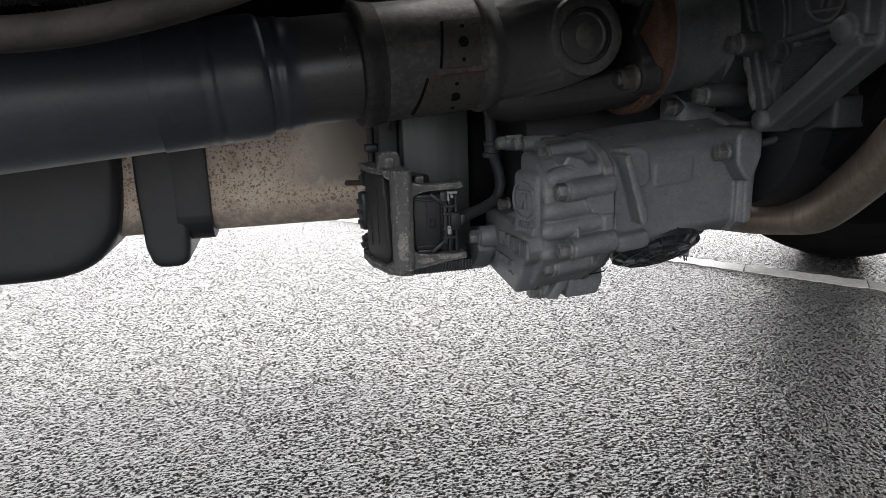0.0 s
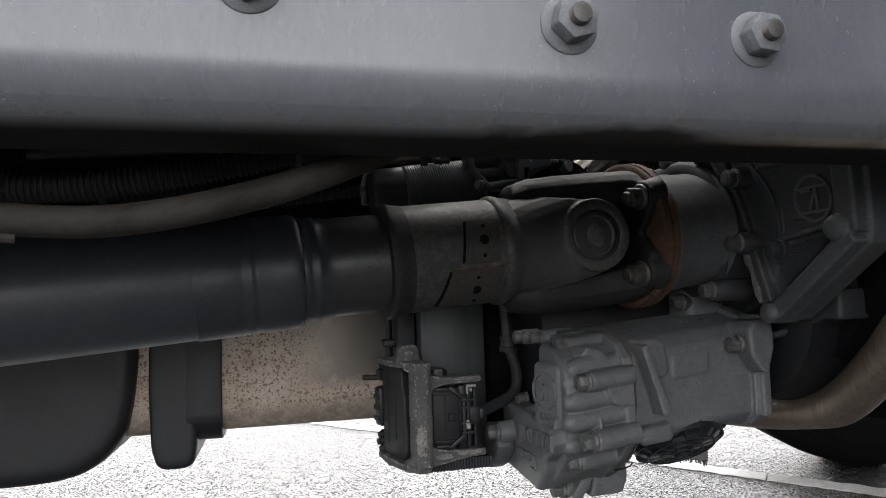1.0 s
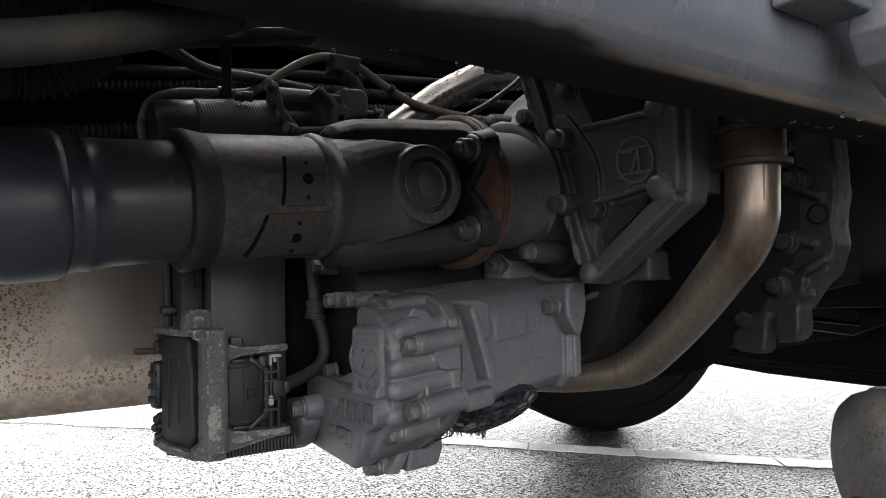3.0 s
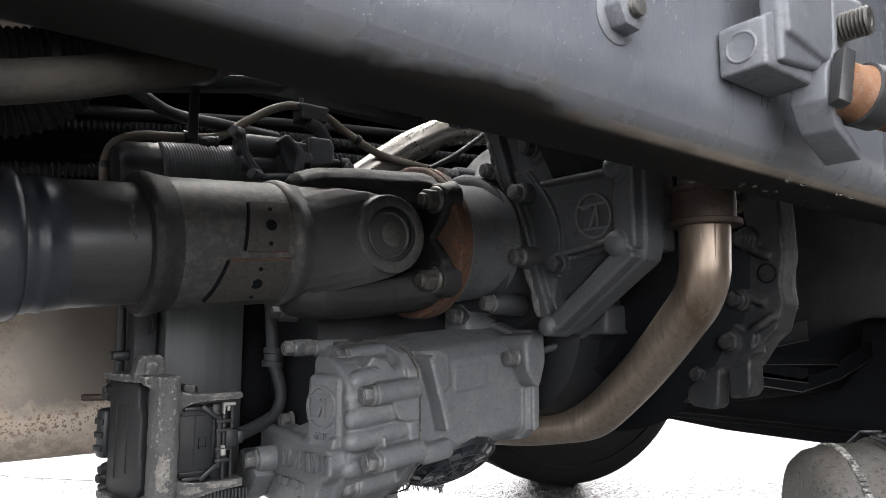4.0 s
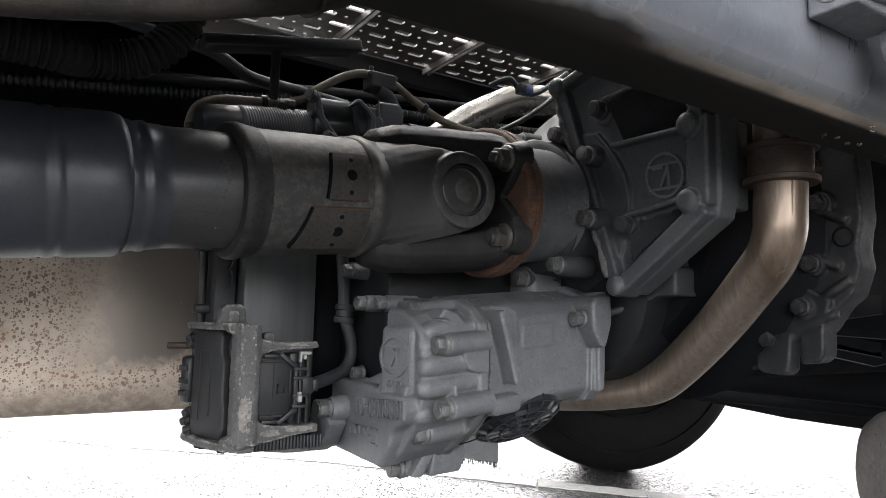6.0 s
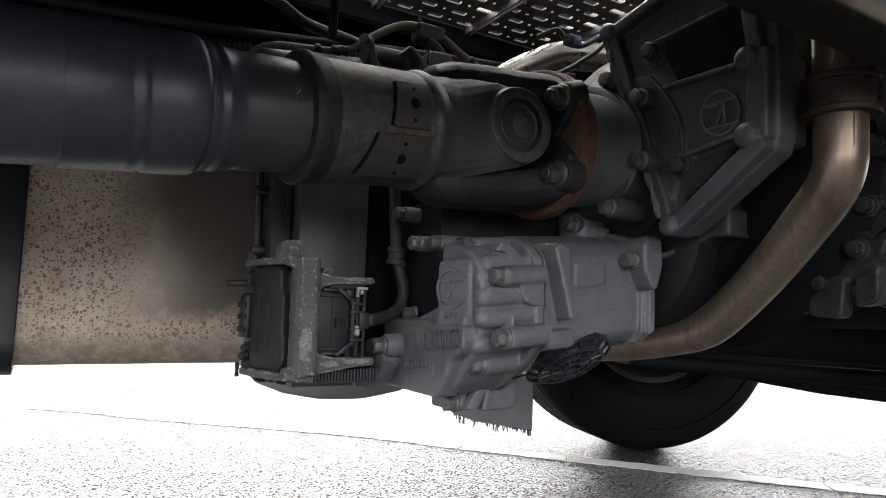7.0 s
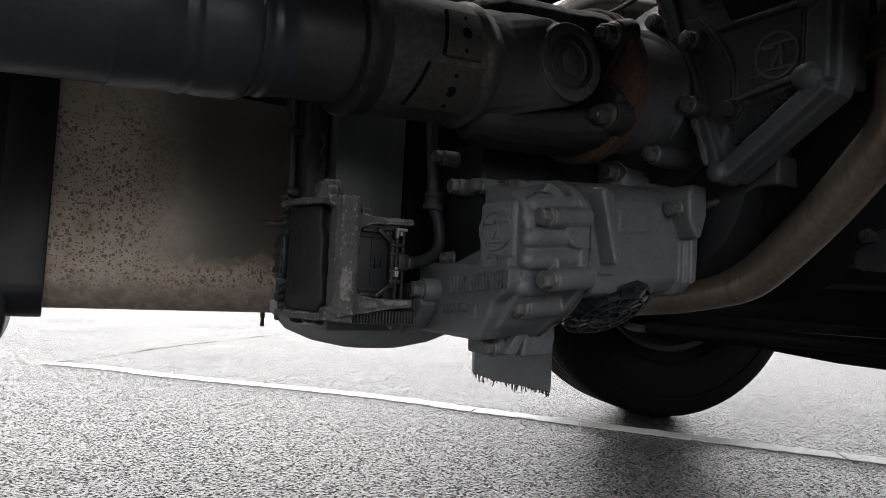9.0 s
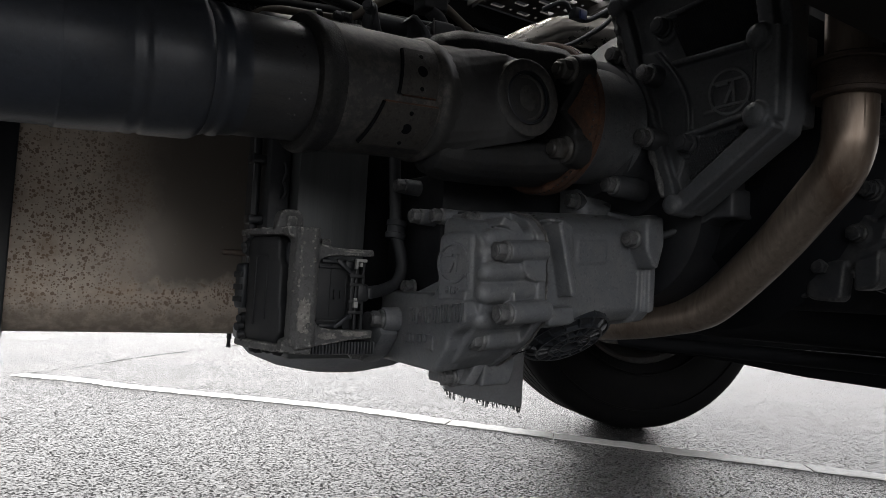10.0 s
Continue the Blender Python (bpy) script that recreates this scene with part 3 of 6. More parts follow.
def road_line():
    """A worn painted line with broken edges, a little proud of the asphalt."""
    pts = [(-0.09, 3.57), (0.155, 3.33), (0.32, 3.11), (0.92, 2.48), (1.19, 2.09), (1.5, 1.67), (1.80, 1.27), (2.5, 0.37), (3.3, -0.7)]
    path = spline([laid_out((x, y, 0)) for x, y in pts], 24)
    bm = bmesh.new()
    rnd = random.Random(3)
    prev = None
    for i, p in enumerate(path):
        t = (path[min(i + 1, len(path) - 1)] - path[max(i - 1, 0)]).normalized()
        s = Vector((-t.y, t.x, 0))
        w = 0.048

        def pair(q):
            return [bm.verts.new(q + s * k * (w + rnd.uniform(-0.009, 0.006)) + Vector((0, 0, 0.003))) for k in (1, -1)]

        a, b = pair(p)
        if prev:
            bm.faces.new((prev[0], prev[1], b, a))
        prev = (a, b)
        # crack across the paint, slanted
        if i % 17 == 9 and i + 1 < len(path):
            d = path[i + 1] - p
            lag = rnd.uniform(-0.012, 0.012)
            c, e = pair(p + d * 0.42)
            c.co, e.co = c.co + t * lag, e.co - t * lag
            bm.faces.new((a, b, e, c))
            g0, g1 = pair(p + d * 0.42 + t * rnd.uniform(0.004, 0.010))
            g0.co, g1.co = g0.co + t * lag, g1.co - t * lag
            prev = (g0, g1)
    g = bmesh.ops.extrude_face_region(bm, geom=bm.faces[:])
    moved_verts = [v for v in g["geom"] if isinstance(v, bmesh.types.BMVert)]
    bmesh.ops.translate(bm, verts=moved_verts, vec=(0, 0, -0.0025))
    ob = part("road_marking", bm, M_LINE, smooth=0)
    tagged(ob, "worn white painted line on wet asphalt", "road marking", kind="structure")
    seam = tube([Vector(q) - Vector((0, 0, ROAD_Z)) for q in (laid_out(a) for a in ((-0.084, 3.59, 0), (0.18, 3.83, 0), (0.51, 4.24, 0), (1.16, 4.87, 0), (2.6, 6.2, 0)))], 0.0055, 8)
    moved(seam, Matrix.Translation((0, 0, ROAD_Z)) @ Matrix.Diagonal((1, 1, 0.3, 1)))
    for v in seam.verts:
        v.co.z -= 0.0016 * (0.5 + 0.5 * math.sin(v.co.x * 7.0 + 1.5 * math.sin(v.co.x * 19.0)))
    ob = part("asphalt_seam", seam, M_DARK)
    tagged(ob, "thin black tar seam in the asphalt", "seam", kind="structure")


# ---------------------------------------------------------------- chassis
RAIL_Y, RAIL_Z, RAIL_H = 0.366, 0.697, 0.27


def frame_rail(y, z, out, mats, label):
    """A C section in three parts; out is -1 where the web is on the -y side."""
    e = thing("frame_rail", label, "frame rail", "chassis frame rails", at=(0, y, z))
    w, t, r = 0.076, 0.009, 0.040
    k = -out

    def arc(r_, zc, start):
        return [(k * (r - r_ * math.cos(a)), zc - start * r_ * math.sin(a)) for a in [radians(d) for d in (0, 5, 10, 15, 20, 25, 30, 35, 40)]]

    low, top = r, RAIL_H - r
    web = [(0, top)] + [(0, low)] + arc(r, low, 1)[1:] + arc(r - t, low, 1)[::-1] + [(k * t, top)]
    part("web", prism(web, -2.6, 2.6, "x"), mats[0], e, smooth=30)

    def flange(zc, start):
        ang = [radians(d) for d in (40, 46, 52, 58, 64, 70, 76, 83, 90)]
        o = [(k * (r - r * math.cos(a)), zc - start * r * math.sin(a)) for a in ang]
        i_ = [(k * (r - (r - t) * math.cos(a)), zc - start * (r - t) * math.sin(a)) for a in ang]
        return o + [(k * (w - 0.003), zc - start * r), (k * w, zc - start * (r - 0.003)), (k * w, zc - start * (r - t))] + i_[::-1]

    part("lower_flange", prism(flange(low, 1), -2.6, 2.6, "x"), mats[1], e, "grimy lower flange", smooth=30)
    part("upper_flange", prism([(0, top), (0, RAIL_H), (k * w, RAIL_H), (k * w, RAIL_H - t), (k * t, RAIL_H - t), (k * t, top)], -2.6, 2.6, "x"), mats[0], e, smooth=30)


def frame_rails():
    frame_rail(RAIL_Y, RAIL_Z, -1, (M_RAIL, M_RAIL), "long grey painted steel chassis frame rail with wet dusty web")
    # Far rail is the same steel; its shade is put into the colour
    frame_rail(1.245, RAIL_Z, 1, (M_DARK, M_DARK), "steel chassis frame rail beyond the gearbox, coloured near black for shade")


def rail_bolt(x, z):
    e = thing("rail_bolt", "grey flange nut on a threaded stud in the frame rail", "bolt", "bolts along the frame rail", at=(x, RAIL_Y, z))
    part("nut", hexhead((0, 0.001, 0), (0, -1, 0), 0.0245, 0.0125, 0.0185, False), M_PAINT, e)
    stud = [(0, 0.0068)]
    s = 0.012
    while s < 0.018:
        stud += [(s, 0.0066), (s + 0.0008, 0.0058), (s + 0.0016, 0.0066)]
        s += 0.0018
    stud += [(0.0205, 0.006), (0.021, 0.004)]
    part("stud", lathe(stud, (0, 0.001, 0), (0, -1, 0), 20), M_BOLT, e, "threaded steel stud end")


def rail_bracket():
    e = thing("rail_bracket", "grey cast steel bracket with rusty bushing bolted to the frame rail", "bracket", at=(0.42, 0.35, 0.77))
    inv = Matrix.Translation((-0.42, -0.35, -0.77))

    def p(name, bm, mat, label=""):
        return part(name, moved(bm, inv), mat, e, label)

    p("block", prism([(0.384, 0.748), (0.384, 0.783), (0.396, 0.790), (0.455, 0.815), (0.455, 0.748)], 0.329, 0.3645, "y", 0.0028, 3), M_PAINT)
    p("dimple", lathe([(0.0, 0.0122), (0.0010, 0.0116), (0.0013, 0.0106), (0.0006, 0.0098), (0.0003, 0.0090), (0.0003, 0.001)], (0.3841, 0.347, 0.766), (-1, 0, 0), 32), M_PAINT)
    p("plate", cast(0.0012, 1, prism([(0.396, 0.752), (0.452, 0.7585), (0.467, 0.778), (0.478, 0.90), (0.397, 0.90)], 0.3235, 0.340, "y", 0.003, 2), prism([(0.398, 0.772), (0.462, 0.764), (0.468, 0.785), (0.476, 0.90), (0.399, 0.90)], 0.3195, 0.330, "y", 0.0025, 2), rough=0.0004), M_PAINT, "blistered grey paint")
    p("strap", prism([(0.449, 0.757), (0.4465, 0.735), (0.460, 0.714), (0.500, 0.696), (0.504, 0.703), (0.472, 0.720), (0.4595, 0.738), (0.4615, 0.757), (0.4715, 0.772), (0.487, 0.90), (0.4745, 0.90), (0.4660, 0.776)], 0.318, 0.345, "y", 0.0022, 3), M_PAINT)
    p("washer", box((-0.0055, -0.005, -0.023), (0.0055, 0.006, 0.023), 0.0015, m=Matrix.Translation((0.452, 0.309, 0.748)) @ Matrix.Rotation(radians(20), 4, "Y") @ Matrix.Rotation(radians(-25), 4, "Z")), M_STEEL, "scuffed steel washer plate")
    d = Vector((0.86, -0.42, -0.18))
    p("bushing", lathe([(0, 0.018), (0.002, 0.0205), (0.016, 0.0200), (0.018, 0.0215), (0.030, 0.0225), (0.034, 0.0208), (0.07, 0.0208), (0.072, 0.017)], (0.462, 0.318, 0.745), d, 32), M_ORANGE, "rusty orange bushing sleeve")
    p("sleeve_band", lathe([(0.018, 0.0218), (0.019, 0.0238), (0.036, 0.0238), (0.037, 0.0218)], (0.462, 0.318, 0.745), d, 32, False), M_STEEL)
    p("lug", prism([(0.476, 0.775), (0.476, 0.83), (0.54, 0.84), (0.54, 0.775)], 0.322, 0.345, "y", 0.006, 3), M_PAINT)
    st = [(0, 0.0108)]
    k = 0.0
    while k < 0.020:
        st += [(k, 0.0112), (k + 0.0011, 0.0096), (k + 0.0022, 0.0112)]
        k += 0.0028
    p("stud", lathe(st + [(0.0235, 0.0095), (0.0232, 0.005), (0.0222, 0.004)], (0.481, 0.322, 0.797), (0.06, -1, 0.0), 28), M_BOLT, "threaded steel stud end")


# ---------------------------------------------------------------- propeller shaft
AX0, AXD = Vector((0, 0.748, 0.6372)), Vector((1, 0.08, 0.0885)).normalized()


def on_axis(x, dy=0.0, dz=0.0):
    return Vector((x, 0.748 + 0.08 * x + dy, 0.6372 + 0.0885 * x + dz))


def propeller_shaft():
    e = thing("propeller_shaft", "black propeller shaft with grey slip sleeve and universal joint", "propeller shaft", at=on_axis(-0.3))
    inv = Matrix.Translation(-on_axis(-0.3))

    def p(name, bm, mat, label="", parent=None, smooth=40):
        return part(name, moved(bm, inv), mat, parent or e, label, smooth)

    p("shaft_tube", lathe([(-1.9, 0.0605), (-0.12, 0.0605), (-0.118, 0.062)], AX0, AXD, 64), M_TUBE, "glossy black tube")
    p("dust_sleeve", lathe([(-0.118, 0.0618), (-0.075, 0.0618), (-0.073, 0.0608), (-0.069, 0.0608), (-0.067, 0.0618), (-0.062, 0.0618), (-0.060, 0.0605), (-0.056, 0.0605),
                            (-0.054, 0.0618), (-0.018, 0.0618), (-0.013, 0.0600), (-0.011, 0.0572), (-0.006, 0.0572), (-0.004, 0.0562), (0.0, 0.0562), (0.002, 0.0572),
                            (0.006, 0.0572), (0.008, 0.0556), (0.02, 0.0552)], AX0, AXD, 64), M_TUBE, "ridged black dust sleeve")
    p("slip_tube", lathe([(0.0, 0.0545), (0.085, 0.0545)], AX0, AXD, 64), M_STEEL, "bare grey steel slip tube")
    p("seal_collar", lathe([(0.079, 0.053), (0.080, 0.063), (0.083, 0.0655), (0.088, 0.0655), (0.096, 0.0635), (0.104, 0.0625)], AX0, AXD, 64), M_FORK, "black rubber seal collar")
    p("sleeve", lathe([(0.096, 0.0625), (0.112, 0.0615), (0.212, 0.0615)], AX0, AXD, 64), M_SLEEVE)
    ring = [(0.210, 0.0615), (0.213, 0.0645), (0.217, 0.0652), (0.222, 0.0642), (0.226, 0.0622), (0.24, 0.061)]
    p("weld_ring", lathe(ring, AX0, AXD, 64), M_SLEEVE)
    for a0, x0, x1 in ((9, 0.168, 0.206), (-41, 0.150, 0.211)):
        bm = bmesh.new()
        k, half = 10, 21
        rows = []
        for i in range(k + 1):
            a = radians(a0 - half + 2 * half * i / k)
            slant = 0.012 * (1 - i / k) if a0 < -40 else 0.004 * (1 - i / k)
            rows.append([[bm.verts.new(AX0 + AXD * (x + (-slant if x == x0 else 0)) + Vector((0, -math.cos(a) * r, math.sin(a) * r))) for r in (0.0612, 0.0660)] for x in (x0, x1)])
        for u, v in zip(rows, rows[1:]):
            bm.faces.new((u[0][1], u[1][1], v[1][1], v[0][1]))
            bm.faces.new((u[0][0], u[0][1], v[0][1], v[0][0]))
            bm.faces.new((u[1][0], u[1][1], v[1][1], v[1][0]))
        for u in (rows[0], rows[-1]):
            bm.faces.new((u[0][0], u[0][1], u[1][1], u[1][0]))
        rim = [(AX0 + AXD * (x0 - (0.012 if a0 < -40 else 0.004) * (1 - i / k)) + Vector((0, -math.cos(radians(a0 - half + 2 * half * i / k)) * 0.0632, math.sin(radians(a0 - half + 2 * half * i / k)) * 0.0632))) for i in range(k + 1)]
        # Dark bead along the plate's end draws the shadow at its edge
        p("pad_weld_and_shadow", tube(rim, 0.0024, 8), M_DARK)
        for a in (a0 - half, a0 + half):
            u = Vector((0, -math.cos(radians(a)) * 0.0628, math.sin(radians(a)) * 0.0628))
            p("pad_weld_and_shadow", tube([AX0 + AXD * (x0 + (x1 - x0) * q) + u for q in (0.0, 0.35, 0.7, 1.0)], 0.0017, 8), M_RUST, "rusty weld bead")
        w = p("balance_weight", bm, M_PADS, "welded steel balance weight plate")
        # Near-black discs on the plate stand in for unlit rivet holes
        for dx, da, rr in ((0.5, 0, 0.0055), (0.5, 14, 0.0022), (0.5, -15, 0.0022)):
            a = radians(a0 + da)
            c = AX0 + AXD * (x0 + (x1 - x0) * dx) + Vector((0, -math.cos(a) * 0.0660, math.sin(a) * 0.0660))
            hole = lathe([(-0.001, rr), (0.0004, rr), (0.0004, rr * 0.6)], c, (0, -math.cos(a), math.sin(a)), 16)
            part("rivet_hole_disc", moved(hole, inv), M_DARK, w)
    # fork of the shaft, ears towards and away from the near side
    for side in (-1, 1):
        bm = bmesh.new()
        xs = [0.226, 0.25, 0.275, 0.30, 0.324, 0.342, 0.355, 0.362, 0.3665]
        hs = [0.0615, 0.0585, 0.0535, 0.0490, 0.0440, 0.0395, 0.0305, 0.0210, 0.009]
        out = [0.0615, 0.0618, 0.0630, 0.0650, 0.0665, 0.0665, 0.066, 0.0655, 0.065]
        thick = [0.06, 0.05, 0.036, 0.028, 0.024, 0.023, 0.022, 0.021, 0.020]
        rings = []
        for x, h, o, th in zip(xs, hs, out, thick):
            row = []
            for i in range(13):
                a = -1 + 2 * i / 12
                flat = min(1.0, max(0.0, (x - 0.226) / 0.075)) ** 1.3
                bulge = (1 - flat) * math.sqrt(max(0, 0.0618 ** 2 - (a * min(h, 0.0617)) ** 2)) + flat * (o - 0.008 * abs(a) ** 4)
                row.append((a * h, bulge, th))
            rings.append([(bm.verts.new(on_axis(x, side * b, z)), bm.verts.new(on_axis(x, side * max(0.004, b - th), z * 0.92))) for z, b, th in row])
        for u, v in zip(rings, rings[1:]):
            for i in range(12):
                for k in (0, 1):
                    bm.faces.new((u[i][k], u[i + 1][k], v[i + 1][k], v[i][k]))
            for i in (0, 12):
                bm.faces.new((u[i][0], u[i][1], v[i][1], v[i][0]))
        for u in (rings[0], rings[-1]):
            for i in range(12):
                bm.faces.new((u[i][0], u[i + 1][0], u[i + 1][1], u[i][1]))
        c = on_axis(0.324, side * 0.0665, 0.003)
        bmesh.ops.recalc_face_normals(bm, faces=bm.faces)
        boss = lathe([(-0.022, 0.0425), (-0.0005, 0.0425), (0.0008, 0.0405), (0.0010, 0.0300), (-0.004, 0.0290), (-0.0042, 0.002)], c, (0, side, 0), 56)
        p("fork_ear", cast(0.0014, 5, bm, boss, rough=0.0003), M_SLEEVE, smooth=80)
        p("bearing_boss", lathe([(-0.004, 0.0425), (0.0008, 0.0415), (0.0018, 0.0395), (0.0020, 0.0312), (0.0012, 0.0296), (-0.0036, 0.0290)], c, (0, side, 0), 56, False), M_SLEEVE, "raised bearing boss")
        ring = lathe([(-0.004, 0.0285), (0.0002, 0.0283), (0.0008, 0.0272), (0.0008, 0.0262), (-0.0028, 0.0256)], c, (0, side, 0), 48, False)
        p("snap_ring", ring, M_SHAFT)
        p("bearing_cap", lathe([(-0.006, 0.0252), (-0.0014, 0.0250), (-0.0004, 0.0236), (-0.0008, 0.0212), (-0.0018, 0.0200), (-0.0014, 0.0165), (-0.0002, 0.0140), (0.0008, 0.0095), (0.0012, 0.005), (0.0013, 0.001)], c, (0, side, 0), 44), M_CAP, "worn round bearing cap", smooth=70)
    p("cross", joined(lathe([(-0.055, 0.017), (0.055, 0.017)], on_axis(0.324), (0, 1, 0), 24), lathe([(-0.06, 0.017), (0.06, 0.017)], on_axis(0.324), (0, 0, 1), 24)), M_SHAFT)
    # flange fork: arms above and below growing out of a notched plate
    solids = []
    for side in (1, -1):
        bm = bmesh.new()
        xs = [0.230, 0.236, 0.26, 0.30, 0.34, 0.365, 0.385, 0.402]
        hw = [0.016, 0.028, 0.038, 0.043, 0.047, 0.054, 0.062, 0.068]
        top = [0.068, 0.076, 0.083, 0.085, 0.085, 0.085, 0.084, 0.083]
        bot = [0.058, 0.052, 0.046, 0.044, 0.044, 0.040, 0.034, 0.028]
        rings = []
        for x, w, t, b in zip(xs, hw, top, bot):
            ring = []
            for i in range(16):
                a = 2 * math.pi * i / 16
                ca, sa = math.cos(a), math.sin(a)
                ca, sa = math.copysign(abs(ca) ** 0.6, ca), math.copysign(abs(sa) ** 0.6, sa)
                ring.append(bm.verts.new(on_axis(x, ca * w, side * ((t + b) / 2 + sa * (t - b) / 2 - 0.010 * ca * ca))))
            rings.append(ring)
        for u, v in zip(rings, rings[1:]):
            for i in range(16):
                bm.faces.new((u[i], u[(i + 1) % 16], v[(i + 1) % 16], v[i]))
        bm.faces.new(rings[0])
        bm.faces.new(rings[-1][::-1])
        bmesh.ops.recalc_face_normals(bm, faces=bm.faces)
        solids.append(bm)
    poly = []
    for k in range(96):
        a = 2 * math.pi * k / 96
        r = 0.0835
        d = min(abs(a), abs(a - 2 * math.pi), abs(a - math.pi))
        if d < 0.32:
            r -= 0.032 * (1 - d / 0.32) ** 0.8
        poly.append((-math.cos(a) * r, math.sin(a) * r))
    solids.append(moved(prism(poly, -0.004, 0.009, "x", 0.003), Matrix.Translation(AX0 + AXD * 0.395)))
    for dy, dz in ((-0.066, 0.043), (-0.063, -0.0475), (0.063, 0.0455), (0.063, -0.0475)):
        solids.append(lathe([(-0.011, 0.0175), (-0.004, 0.019), (0.012, 0.023)], on_axis(0.398, dy, dz), AXD, 24))
    p("flange_fork", cast(0.0018, 7, *solids, rough=0.0007, grain=40), M_FORK, "black forged fork with a notched plate", smooth=80)
    p("flange", lathe([(0.397, 0.088), (0.399, 0.0910), (0.401, 0.0925), (0.4055, 0.0925), (0.4065, 0.0907), (0.4075, 0.0907), (0.4085, 0.0927), (0.4165, 0.0927), (0.418, 0.0905)], AX0, AXD, 80), M_RUST, "rust-brown coupling flange")
    teeth = []
    for i in range(70):
        a = 2 * math.pi * i / 70
        c = AX0 + AXD * 0.4070 + Vector((0, -math.cos(a) * 0.0922, math.sin(a) * 0.0922))
        teeth.append(box((-0.0008, -0.0007, -0.0012), (0.0008, 0.0005, 0.0012), 0, m=Matrix.Translation(c) @ Matrix.Rotation(-a, 4, "X")))
    p("serration", joined(*teeth), M_SHAFT, smooth=0)
    for dy, dz in ((-0.066, 0.0425), (-0.0625, -0.0480), (0.063, 0.0455), (0.063, -0.0475)):
        c = on_axis(0.386, dy, dz)
        b = p("flange_bolt", hexhead(c, -AXD, 0.022, 0.013, 0.0155, False), M_BOLT, "zinc flange nut and bolt end")
        st = lathe([(0.0, 0.0075), (0.016, 0.0075), (0.017, 0.0062), (0.0175, 0.0074), (0.021, 0.0074), (0.0225, 0.006), (0.022, 0.003)], c, -AXD, 20)
        part("bolt_end", moved(st, inv), M_BOLT, b)


# ---------------------------------------------------------------- gearbox
def inclined(bm, x0):
    """Lay a part that is drawn level along the slope of the drive line, turning at x0."""
    for v in bm.verts:
        v.co += Vector((0, 0.08, 0.0885)) * (v.co.x - x0)
    return bm


